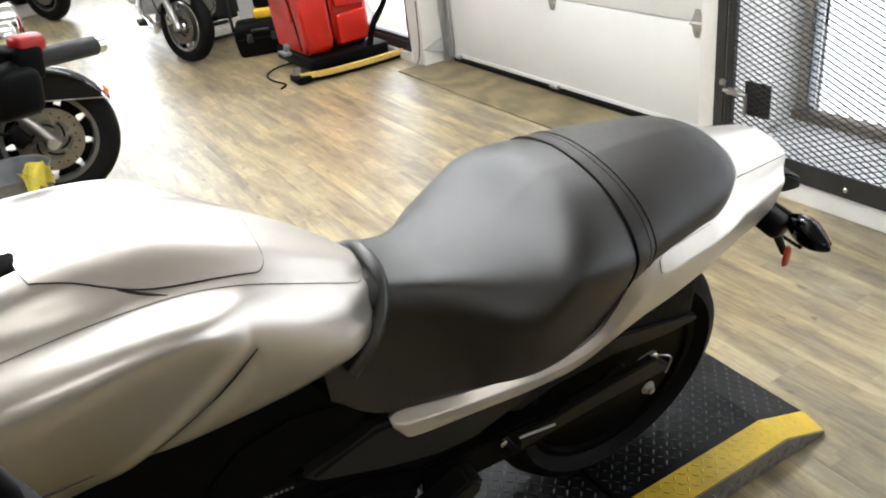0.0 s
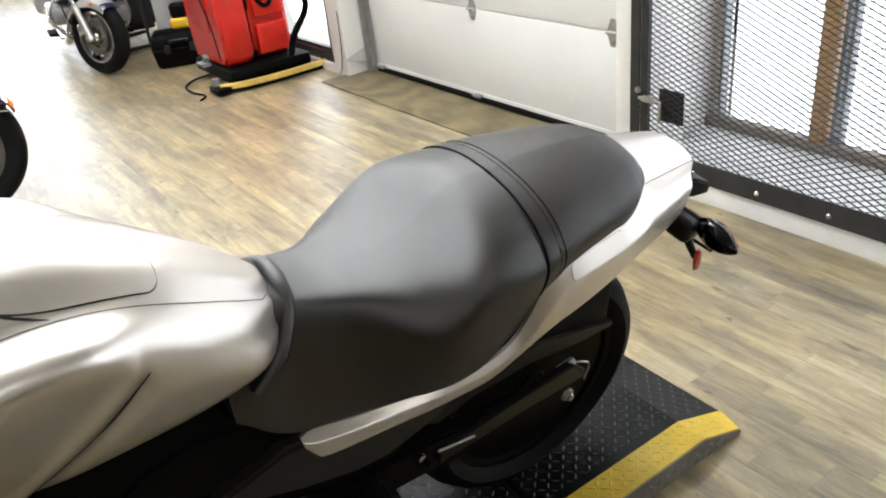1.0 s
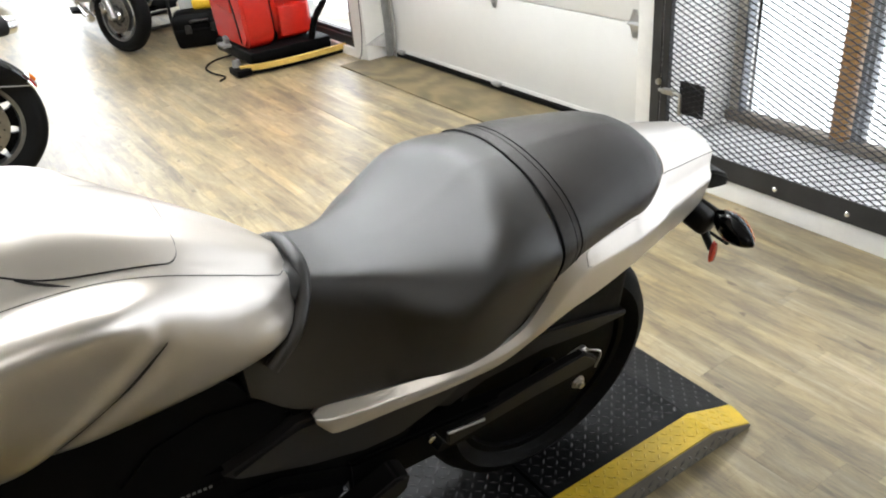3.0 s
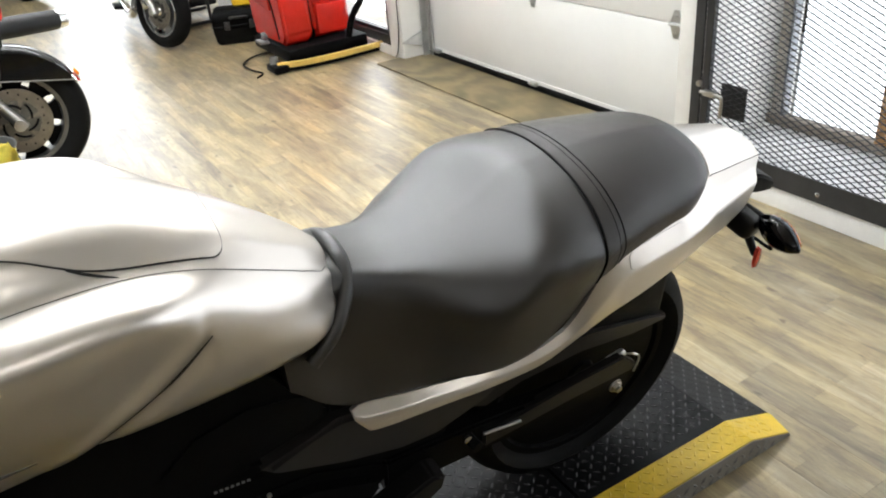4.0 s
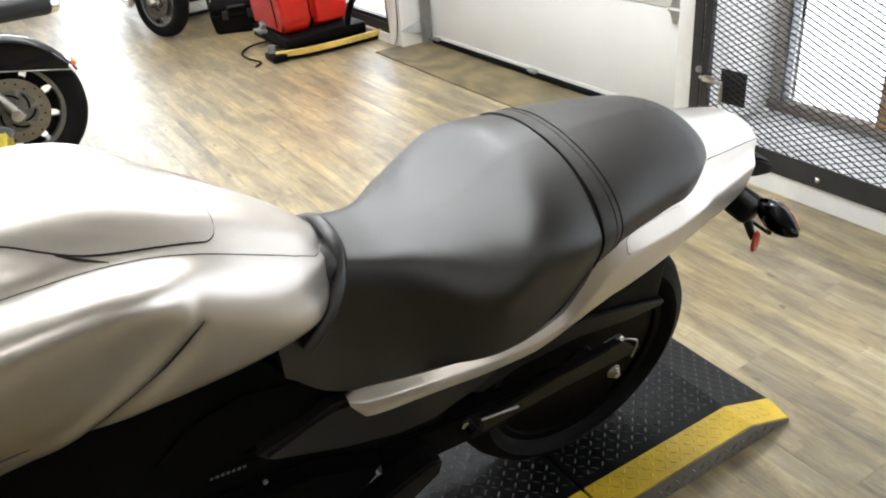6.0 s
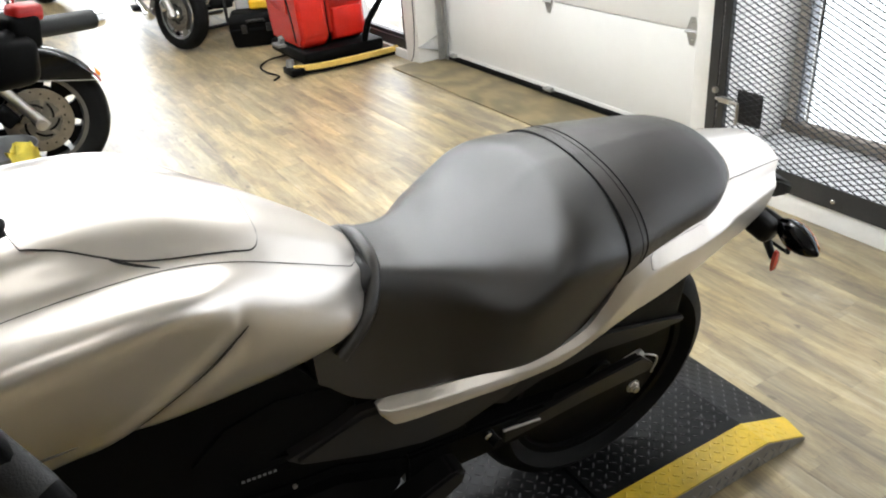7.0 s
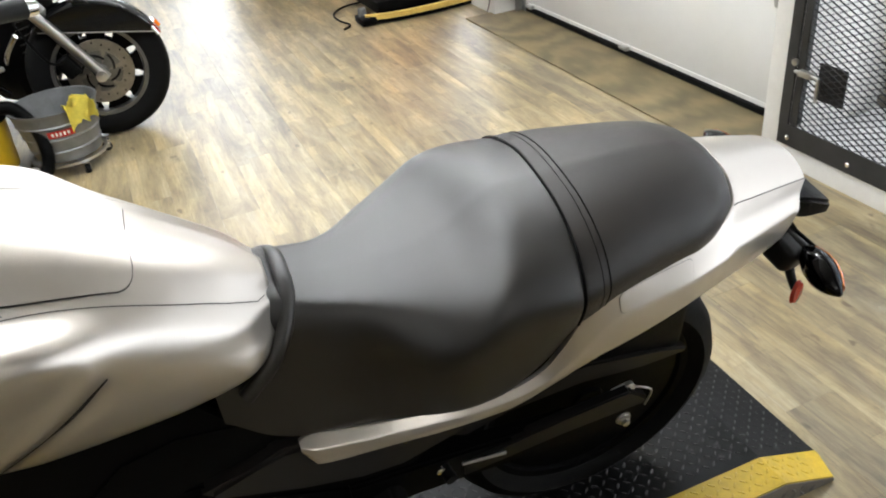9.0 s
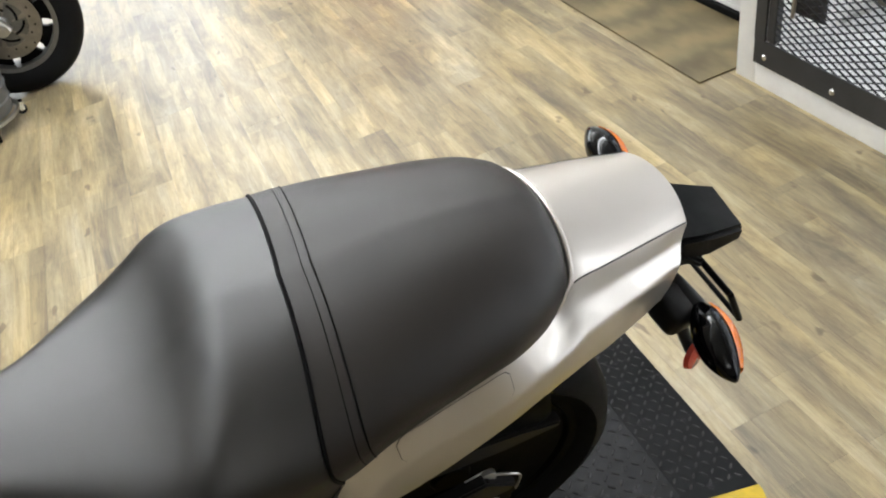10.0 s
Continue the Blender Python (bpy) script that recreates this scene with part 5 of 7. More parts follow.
rings(bm, [[Vector((x, y, z)) for x, y, z in row] for row in (
    ((-0.055, 0.355, 0.665), (0.055, 0.355, 0.665), (0.055, 0.355, 0.625), (-0.055, 0.355, 0.625)),
    ((-0.058, 0.400, 0.652), (0.058, 0.400, 0.652), (0.056, 0.400, 0.605), (-0.056, 0.400, 0.605)),
    ((-0.058, 0.496, 0.592), (0.032, 0.484, 0.597), (0.032, 0.479, 0.570), (-0.058, 0.490, 0.564)))])
bmesh.ops.bevel(bm, geom=bm.edges[:], offset=0.006, segments=2, affect='EDGES')
part("tail_lamp_hood", bm, BLACK_PLASTIC, bike, "black tail lamp hood", 40)
bm = nb()
tube(bm, [(-0.085, 0.432, 0.535), (0.085, 0.432, 0.535)], 0.005, 8)
tube(bm, [(-0.085, 0.462, 0.455), (0.085, 0.462, 0.455)], 0.004, 8)
for x in (-0.085, 0.085):
    tube(bm, [(x, 0.432, 0.535), (x, 0.462, 0.455)], 0.005, 8)
part("plate_frame", bm, BLACK_PLASTIC, bike, "thin black empty plate frame", 50)
for sd in (1, -1):
    zs0, droop, ys0, sweep = (0.596, -0.003, 0.352, -0.024) if sd > 0 else (0.624, 0.0, 0.374, 0.010)
    # turn signal: stalk, tapering body, orange lens on its rear face
    bm = nb()
    tube(bm, smooth_path([(sd * 0.02, 0.335, zs0), (sd * 0.07, 0.345, zs0 + 0.004), (sd * 0.115, 0.352, zs0)], 4), 0.015, 10, 0.012)
    box(bm, 0.060, 0.055, 0.050, pose(sd * 0.092, 0.330, zs0 - 0.010, -12, sd * 12, sd * 8), 0.014, 3)
    tube(bm, [(sd * 0.098, 0.332, zs0 - 0.022), (sd * 0.112, 0.336, 0.548), (sd * 0.130, 0.338, 0.524)], 0.011, 10, 0.007)
    stalk = part("signal_stalk", bm, SATIN_BLACK, bike, "", 50)
    bm = nb()
    loops = []
    for k in range(13):
        u = k / 12
        r = 0.028 * math.sin(math.pi * min(0.98, max(0.06, u * 0.93 + 0.05))) ** 0.75
        cx, cy, cz = sd * (0.105 + 0.118 * u), ys0 + sweep * u, zs0 - droop * u
        loops.append([Vector((cx, cy + r * 0.95 * math.cos(a), cz + r * math.sin(a))) for a in (2 * math.pi * i / 16 for i in range(16))])
    rings(bm, loops)
    sig = part("turn_signal", bm, GLOSS_BLACK, bike, "glossy black turn signal", 60)
    bm = nb()
    loops = []
    for k in range(11):
        u = 0.12 + 0.80 * k / 10
        r = 0.0275 * math.sin(math.pi * min(0.98, max(0.06, u * 0.93 + 0.05))) ** 0.75
        cx, cy, cz = sd * (0.105 + 0.118 * u), ys0 + sweep * u, zs0 - droop * u
        loops.append([Vector((cx, cy + 0.004 + r * 0.98 * math.cos(a), cz + r * 0.96 * math.sin(a))) for a in frange(-1.15, 1.15, 9)])
    rings(bm, loops, False, False)
    part("signal_lens", bm, ORANGE_LENS, sig, "orange lens", 60)
    bm = nb()
    lathe(bm, [(0.0, 0.008), (0.016, 0.006), (0.019, 0.0), (0.0, -0.003)], 20, pose(sd * 0.134, 0.338, 0.520, 0, 80 * sd, 20))
    for v in bm.verts:
        v.co.z = 0.520 + (v.co.z - 0.520) * 1.3
    part("side_reflector", bm, RED_LENS, bike, "red oval reflector", 50)

# ---- front end: fork, yokes, bars ----
STEER = pose(0, -1.12, 0.92) @ pose(0, 0, 0, 0, 0, -12)
for sd in (1, -1):
    bm = nb()
    tube(bm, [STEER @ Vector((sd * 0.095, 0.03, 0.05)), STEER @ Vector((sd * 0.095, -0.20, -0.45)), STEER @ Vector((sd * 0.095, -0.34, -0.66))], 0.024, 14)
    part("fork_leg", bm, STEEL, bike, "fork leg", 50)
bm = nb()
box(bm, 0.25, 0.08, 0.035, STEER @ pose(0, 0.02, 0.06, -22), 0.01)
part("top_yoke", bm, BLACK_PLASTIC, bike, "black top yoke", 40)
bm = nb()
loops = []
for a in frange(20, 150, 14):
    c, s = math.cos(radians(a)), math.sin(radians(a))
    loops.append([Vector((x, -1.475 - r * c * 0.9, 0.292 + r * s)) for x, r in ((-0.065, 0.300), (-0.05, 0.32), (0, 0.326), (0.05, 0.32), (0.065, 0.300), (0, 0.318))])
rings(bm, loops)
part("front_mudguard", bm, SILVER, bike, "silver front mudguard", 50)
bm = nb()
lathe(bm, [(0.0, -0.06), (0.07, -0.05), (0.095, 0.0), (0.095, 0.03), (0.0, 0.035)], 28, STEER @ pose(0, -0.17, -0.02, 90))
part("headlamp", bm, GLOSS_BLACK, bike, "dark round headlamp", 50)
TURN = (pose(0.15, 0, 0.62, 0, 2, 0) @ pose(-0.15, 0, -0.62)).inverted()
BAR_L, BAR_R = TURN @ Vector((0.500, -0.933, 1.063)), TURN @ Vector((-0.47, -0.73, 1.048))
IN_L, IN_R = TURN @ Vector((0.425, -0.985, 1.122)), TURN @ Vector((-0.405, -0.835, 1.072))
bm = nb()
tube(bm, smooth_path([BAR_L.lerp(IN_L, 0.1), IN_L, (0.27, -1.08, 1.125), (0.12, -1.105, 1.04), (-0.10, -1.04, 1.03), (-0.25, -0.97, 1.08), IN_R, BAR_R.lerp(IN_R, 0.1)], 6), 0.0115, 12)
part("handlebar", bm, BLACK_PLASTIC, bike, "black handlebar", 60)
for end, inn, left in ((BAR_L, IN_L, True), (BAR_R, IN_R, False)):
    d = (end - inn).normalized()
    bm = nb()
    tube(bm, [inn, inn + d * 0.006, inn + d * 0.010, end - d * 0.020, end - d * 0.016], 0.0165, 16, 0.0150)
    gr = part("grip", bm, GRIP, bike, "black rubber grip", 50)
    bm = nb()
    tube(bm, [end - d * 0.019, end - d * 0.008, end], 0.0150, 16, 0.0135)
    part("bar_end", bm, CHROME if not left else BLACK_PLASTIC, gr, "bar end weight", 50)
    if left:
        bm = nb()
        box(bm, 0.003, 0.016, 0.004, Matrix.Translation(end + Vector((0.010, 0.004, 0.012))) @ pose(0, 0, 0, 20, 30, 42), 0.001)
        part("bar_end_screw", bm, CHROME, gr)
    # switch housing and lever
    bm = nb()
    q = d.to_track_quat('Z', 'Y').to_matrix().to_4x4()
    box(bm, 0.050, 0.052, 0.052, Matrix.Translation(inn - d * 0.024) @ q, 0.010, 3)
    hs = part("switch_housing", bm, BLACK_PLASTIC, bike, "black switch housing", 50)
    if not left:
        bm = nb()
        box(bm, 0.030, 0.026, 0.050, Matrix.Translation(inn - d * 0.016 + Vector((0.0, 0.010, 0.026))) @ q, 0.008, 3)
        part("kill_switch", bm, RED_PART, hs, "red engine stop switch", 50)
    if not left:
        bm = nb()
        box(bm, 0.085, 0.075, 0.090, Matrix.Translation(inn - d * 0.062 + Vector((0.004, -0.004, -0.036))) @ q, 0.022, 4)
        part("brake_master", bm, BLACK_PLASTIC, bike, "black brake master cylinder", 50)
    fwd = Vector((0, -0.055, -0.004))
    bm = nb()
    tube(bm, smooth_path([inn - d * 0.03 + fwd * 0.7, inn + fwd, inn + d * 0.06 + fwd * 1.05, end + fwd * 0.8 - d * 0.005][:2 if left else 4], 5), 0.006, 8)
    part("lever", bm, BLACK_PLASTIC, bike, "black hand lever", 50)
    bm = nb()
    lathe(bm, [(0.0, 0.045), (0.024, 0.045), (0.026, 0.04), (0.024, 0.0), (0.0, 0.0)], 20, Matrix.Translation(inn - d * 0.05 + Vector((0, -0.035, 0.0))))
    part("fluid_reservoir", bm, BLACK_PLASTIC, bike, "small black fluid reservoir", 50)
    # mirror: stalk and wedge-shaped housing with its glass to the rear
    sd = 1 if left else -1
    mm = TURN @ Matrix.Translation(Vector((0.508, -0.975, 1.236)) if left else Vector((-0.52, -0.86, 1.24)))
    bm = nb()
    tube(bm, smooth_path([inn - d * (0.03 if left else 0.075), inn - d * (0 if left else 0.06) + Vector((0.0, -0.01 if left else -0.05, 0.07)), mm.translation + Vector((-sd * 0.01, -0.01, -0.03))], 5), 0.008, 10)
    st = part("mirror_stalk", bm, BLACK_PLASTIC, bike, "black mirror stalk", 60)
    face = [(-0.022, -0.032, 0.034), (-0.016, 0.006, 0.023), (0.0, 0.036, 0.001), (0.030, 0.041, -0.039), (0.034, 0.037, -0.044), (0.018, -0.052, -0.026), (-0.012, -0.041, 0.016)]
    push = Vector((-0.88, 0.0, -0.30)) * 0.045
    bm = nb()
    F = [Vector(p) for p in face]
    for _ in range(3):
        F = [q for a, b in zip(F, F[1:] + F[:1]) for q in (a.lerp(b, 0.22), a.lerp(b, 0.78))]
    mid = sum(F, Vector()) / len(F)
    loops = [[mid + (p - mid) * k + push * u for p in F] for k, u in ((0.25, -0.30), (0.60, -0.27), (0.84, -0.20), (0.95, -0.10), (1.0, 0.05), (0.97, 0.45), (0.70, 1.0))]
    rings(bm, [[mm @ Vector((sd * p.x, p.y, p.z)) for p in lp] for lp in loops])
    part("mirror", bm, MIRROR_SHELL, bike, "black mirror housing", 60)
# side stand, reaching the platform
foot = BIKE.inverted() @ Vector((0.118, 0.655, PZ + 0.006))
bm = nb()
tube(bm, [(0.10, -0.70, 0.27), foot + Vector((0, 0, 0.012))], 0.014, 10, 0.011)
st = part("side_stand", bm, BLACK_PLASTIC, bike, "black side stand", 50)
bm = nb()
box(bm, 0.05, 0.07, 0.010, Matrix.Translation(foot) @ pose(0, 0, 0, 0, -9, 0), 0.003)
part("stand_foot", bm, BLACK_PLASTIC, st)
bm = nb()
tube(bm, [(0.10, -0.72, 0.26), foot + Vector((-0.02, -0.03, 0.05))], 0.005, 8)
part("stand_spring", bm, SATIN_BLACK, bike, "", 50)
# exhaust and radiator, low and dark
bm = nb()
tube(bm, smooth_path([(0.0, -1.05, 0.30), (0.0, -1.05, 0.20), (-0.02, -1.0, 0.14), (-0.08, -0.6, 0.14), (-0.13, -0.30, 0.22)], 5), 0.024, 12)
part("exhaust_pipe", bm, BLACK_PLASTIC, bike, "dark exhaust pipe", 60)
bm = nb()
tube(bm, smooth_path([(-0.14, -0.32, 0.22), (-0.16, -0.1, 0.27), (-0.17, 0.18, 0.34)], 5), 0.055, 18, 0.05)
part("silencer", bm, BLACK_PLASTIC, bike, "dark silencer", 60)
bm = nb()
box(bm, 0.26, 0.035, 0.30, pose(0, -1.14, 0.56, -16), 0.006)
part("radiator", bm, BLACK_PLASTIC, bike, "black radiator", 40)

# ---- bare plate and small things by the platform ----
# two flat aluminium patches laid over the black deck
bm = nb()
rings(bm, [[Vector((x, y, z)) for x, y in ((-0.069, 0.814), (0.061, 0.655), (-0.072, 0.54), (-0.25, 0.45), (-0.25, 0.78))] for z in (PZ + 0.0005, PZ + 0.0045)])
lugs(bm, -0.245, 0.03, 0.48, 0.79, lambda x, y: PZ + 0.0045, 0.032, 0.0145, 0.005, 0.0018, lambda x, y: -0.24 < x and y < 0.80 - 0.9 * max(0, x + 0.10) * 1.22 - 0.02 and y > 0.56 + 0.5 * x)
tagged(part("cover_plate", bm, ALU_PLATE, None), "patch of bare aluminium tread plate laid over the black deck", "plate")
bm = nb()
rings(bm, [[Vector((x, y, z)) for x, y in ((-0.36, 0.12), (-0.20, 0.17), (-0.14, 0.02), (-0.20, -0.12), (-0.34, -0.10))] for z in (PZ + 0.0005, PZ + 0.0045)])
tagged(part("cover_plate", bm, ALU_PLATE, None), "patch of bare aluminium tread plate laid over the black deck", "plate")
bm = nb()
for a, b, w in (((0.285, 1.296), (0.318, 1.288), 0.002), ((0.318, 1.288), (0.338, 1.262), 0.003), ((0.338, 1.262), (0.352, 1.262), 0.003), ((0.352, 1.262), (0.375, 1.240), 0.0035), ((0.375, 1.240), (0.42, 1.232), 0.003)):
    tube(bm, [(*a, 0.0004), (*b, 0.0004)], w, 6, w * 0.8)
tagged(part("floor_crack", bm, DARK_GREY, None), "thin dark jagged crack in the floor", "crack", kind="structure")

# ---- parked motorcycles ----


def slotted_wheel(parent, R, W, rim_r, m, rim_mat, lip_mat, slots):
    """Cast wheel seen from the side: tyre, polished lip, slotted disc, hub, drilled brake discs."""
    base = m @ pose(0, 0, 0, 90, 0, 0)
    w = W / 2
    bm = nb()
    ring_lathe(bm, [(rim_r, -w * 0.75), (R - 0.06, -w), (R - 0.022, -w * 0.9), (R - 0.004, -w * 0.5), (R, 0), (R - 0.004, w * 0.5), (R - 0.022, w * 0.9), (R - 0.06, w), (rim_r, w * 0.75)], 64, base)
    wh = part("wheel", bm, RUBBER, parent, "black road tyre", 60)
    bm = nb()
    ring_lathe(bm, [(rim_r + 0.002, -w * 0.78), (rim_r + 0.002, w * 0.78), (rim_r - 0.016, w * 0.74), (rim_r - 0.020, w * 0.3), (rim_r - 0.020, -w * 0.3), (rim_r - 0.016, -w * 0.74)], 64, base)
    part("rim", bm, lip_mat, wh, "", 50)
    for k in range(slots):
        a0 = 2 * math.pi * k / slots
        bm = nb()
        loops = []
        for r, da in ((0.05, 0.34), (rim_r * 0.6, 0.22), (rim_r - 0.04, 0.25), (rim_r - 0.012, 0.31)):
            loops.append([base @ Vector((r * math.cos(a0 + s * da), r * math.sin(a0 + s * da), v)) for s, v in ((-1, -0.012), (1, -0.012), (1, 0.012), (-1, 0.012))])
        rings(bm, loops)
        part("spoke", bm, rim_mat, wh, "", 30)
    bm = nb()
    lathe(bm, [(0.0, -0.010), (rim_r * 0.70, -0.010), (rim_r * 0.72, 0.0), (rim_r * 0.70, 0.010), (0.0, 0.010)], 48, base)
    part("wheel_plate", bm, rim_mat, wh, "", 40)
    bm = nb()
    lathe(bm, [(0.0, -w * 1.0), (0.02, -w * 1.0), (0.03, -w * 0.9), (0.06, -0.015), (0.06, 0.015), (0.03, w * 0.9), (0.02, w * 1.0), (0.0, w * 1.0)], 28, base)
    part("hub", bm, lip_mat, wh, "", 40)
    for sd in (1, -1):
        bm = nb()
        z = sd * w * 0.72
        ring_lathe(bm, [(0.150, z), (0.150, z + sd * 0.005), (0.098, z + sd * 0.005), (0.098, z)], 48, base)
        for k in range(6):
            a = 2 * math.pi * k / 6
            loops = [[base @ Vector((r * math.cos(a + q * r * 9), r * math.sin(a + q * r * 9), z + sd * dz)) for q, dz in ((0.02, 0), (0.28, 0), (0.28, 0.004), (0.02, 0.004))] for r in (0.04, 0.07, 0.10)]
            rings(bm, loops)
        disc = part("brake_disc", bm, DISC_STEEL, wh, "drilled steel brake disc", 40)
        bm = nb()
        lathe(bm, [(0.0, z - sd * 0.002), (0.097, z - sd * 0.002), (0.097, z + sd * 0.0035), (0.0, z + sd * 0.0035)], 40, base)
        part("disc_carrier", bm, DARK_ALLOY, disc, "cast alloy disc carrier", 40)
        bm = nb()
        for k in range(6):
            a0 = 2 * math.pi * k / 6
            arc = [base @ Vector(((0.060 + 0.026 * q) * math.cos(a0 + 0.95 * q), (0.060 + 0.026 * q) * math.sin(a0 + 0.95 * q), z + sd * 0.0035)) for q in frange(0, 1, 8)]
            tube(bm, arc, 0.0055, 6)
        part("carrier_slots", bm, BLACK_PLASTIC, disc, "dark curved slots", None, "stuff")
        bm = nb()
        for k in range(20):
            a = 2 * math.pi * k / 20
            r = 0.112 + 0.024 * (k % 3) / 2
            lathe(bm, [(0.0, 0.0), (0.0045, 0.0), (0.0045, 0.0012), (0.0, 0.0012)], 8, base @ pose(r * math.cos(a), r * math.sin(a), z + sd * 0.0052) if sd > 0 else base @ pose(r * math.cos(a), r * math.sin(a), z - 0.0064))
        part("drill_holes", bm, BLACK_PLASTIC, disc, "", None, "stuff")
    return wh


def fender(bm, cx, cz, R, W, a0, a1, n=22, skirt=0.07):
    loops = []
    w = W / 2
    for a in frange(a0, a1, n):
        c, s = math.cos(radians(a)), math.sin(radians(a))
        loops.append([Vector((cx + r * c, y, cz + r * s)) for y, r in ((-w, R - skirt), (-w, R - 0.02), (-w * 0.75, R - 0.004), (0, R + 0.004), (w * 0.75, R - 0.004), (w, R - 0.02), (w, R - skirt), (w - 0.006, R - skirt), (w - 0.007, R - 0.022), (0, R - 0.004), (-w + 0.007, R - 0.022), (-w + 0.006, R - skirt))])
    return rings(bm, loops)


def cruiser(label, m, steer, paint, accent, far):
    """A heavy touring motorcycle; x ahead, origin on the ground under the front axle."""
    b = thing("parked_motorcycle", label, "motorcycle", m, "parked motorcycles")
    R, rr = (0.318, 0.212) if not far else (0.322, 0.222)
    rot = pose(0, 0, 0, 0, 0, steer)
    slotted_wheel(b, R, 0.135, rr, rot @ pose(0, 0, R), BLACK_PLASTIC if not far else ALLOY, DARK_ALLOY if not far else CHROME, 9 if not far else 5)
    slotted_wheel(b, 0.315, 0.15, 0.20, pose(-1.62, 0, 0.315), GLOSS_BLACK, ALLOY, 9)
    dip = rot @ pose(0, 0, R) @ pose(0, 0, 0, 0, 0 if far else 11, 0) @ pose(0, 0, -R)
    # deep fender with straight skirts down to a level trim line
    zl, fr, fw = R + 0.186, R + 0.018, 0.0875
    bm = nb()
    loops = []
    for a in frange(58, 176, 26) if far else frange(38, 146, 26):
        x, z = fr * math.cos(radians(a)), R + fr * math.sin(radians(a))
        lo = min(zl, z - 0.012) if not far else z - 0.03 - 0.05 * math.sin(radians(a))
        loops.append([Vector((x, y, q)) for y, q in ((-fw, lo), (-fw, max(lo, z - 0.022)), (-fw * 0.75, z - 0.005), (0, z), (fw * 0.75, z - 0.005), (fw, max(lo, z - 0.022)), (fw, lo), (fw - 0.006, lo), (fw * 0.7, max(lo, z - 0.016)), (0, z - 0.008), (-fw * 0.7, max(lo, z - 0.016)), (-fw + 0.006, lo))])
    rings(bm, loops)
    bmesh.ops.transform(bm, matrix=dip, verts=bm.verts[:])
    fd = part("front_fender", bm, paint if not far else accent, b, "deep front fender", 50)
    for sd in (() if far else (1, -1)):
        bm = nb()
        tube(bm, [dip @ Vector((x, sd * (fw + 0.001), zl + 0.004)) for x in (-0.24, 0.0, 0.26)], 0.0022, 6)
        part("fender_trim", bm, STEEL, fd, "chrome trim line", 50)
    bm = nb()
    fender(bm, 0, R, fr + 0.004, 0.184, *((52, 62) if far else (33, 41)), 5, 0.026)
    bmesh.ops.transform(bm, matrix=dip, verts=bm.verts[:])
    part("fender_tip", bm, NAVY if far else CHROME, fd, "dark fender nose" if far else "chrome fender tip", 50)
    bm = nb()
    box(bm, 0.035, 0.05, 0.016, dip @ (pose(0.05, -0.09, R + 0.29, 0, 0, 90) if far else pose(0.272, 0, R + 0.212, 0, 48, 0)), 0.006, 3)
    part("fender_lamp", bm, ORANGE_LENS, fd, "orange fender lamp", 50)
    if not far:
        # dark mass of frame, cooler and lower fairing close behind the wheel
        bm = nb()
        loops = []
        for z, x0, x1, hy in ((0.17, -0.42, -0.66, 0.12), (0.30, -0.38, -0.70, 0.20), (0.50, -0.355, -0.72, 0.23), (0.72, -0.36, -0.70, 0.22), (0.86, -0.40, -0.62, 0.16)):
            loops.append([Vector(((x0 + x1) / 2 + (x0 - x1) / 2 * math.copysign(abs(math.cos(a)) ** 0.6, math.cos(a)), hy * math.copysign(abs(math.sin(a)) ** 0.6, math.sin(a)), z)) for a in (2 * math.pi * k / 28 for k in range(28))])
        rings(bm, loops)
        low = part("lower_fairing", bm, BLACK_PLASTIC, b, "black lower fairing", 60)
        for k in range(8):
            bm = nb()
            box(bm, 0.012, 0.20, 0.006, pose(-0.352 - 0.004 * abs(k - 4), 0, 0.34 + k * 0.035, 0, -6, 0), 0.002)
            part("cooler_fin", bm, SATIN_BLACK, low)
        # chrome cover, guard bar and small bright fittings on the side
        bm = nb()
        lathe(bm, [(0.0, 0.030), (0.030, 0.028), (0.052, 0.016), (0.060, 0.0), (0.060, -0.03)], 28, pose(-0.385, -0.19, 0.62, 90))
        part("horn_cover", bm, CHROME, b, "chrome horn cover", 50)
        bm = nb()
        tube(bm, smooth_path([(-0.27, -0.17, 0.52), (-0.31, -0.18, 0.48), (-0.37, -0.18, 0.42), (-0.42, -0.16, 0.37)], 5), 0.013, 12)
        part("guard_bar", bm, CHROME, b, "chrome guard bar", 60)
        for x, z, r in ((-0.45, 0.46, 0.020), (-0.46, 0.40, 0.026), (-0.43, 0.36, 0.014)):
            bm = nb()
            lathe(bm, [(0.0, 0.022), (r * 0.7, 0.018), (r, 0.006), (r, -0.03)], 18, pose(x, -0.215, z, 90))
            part("fitting", bm, STEEL, b, "bright engine fitting", 50)
    for sd in (1, -1):
        bm = nb()
        tube(bm, [rot @ Vector((0.02, sd * 0.105, R - 0.02)), rot @ Vector((-0.16, sd * 0.105, R + 0.27))], 0.031 if far else 0.025, 16)
        lathe(bm, [(0.026, 0), (0.026, 0.012), (0.012, 0.014), (0.012, 0.02), (0.0, 0.021)], 14, rot @ pose(0.0, sd * 0.130, R, -90 * sd))
        leg = part("fork_slider", bm, STEEL, b, "brushed fork slider", 50)
        bm = nb()
        tube(bm, [rot @ Vector((-0.15, sd * 0.105, R + 0.25)), rot @ Vector((-0.40, sd * 0.105, R + 0.66))], 0.024, 16)
        part("fork_tube", bm, CHROME if far else STEEL, b, "bright fork tube", 50)
        bm = nb()
        box(bm, 0.075, 0.05, 0.10, rot @ pose(-0.125, sd * 0.085, R + 0.06, 0, -30, 0), 0.015, 3)
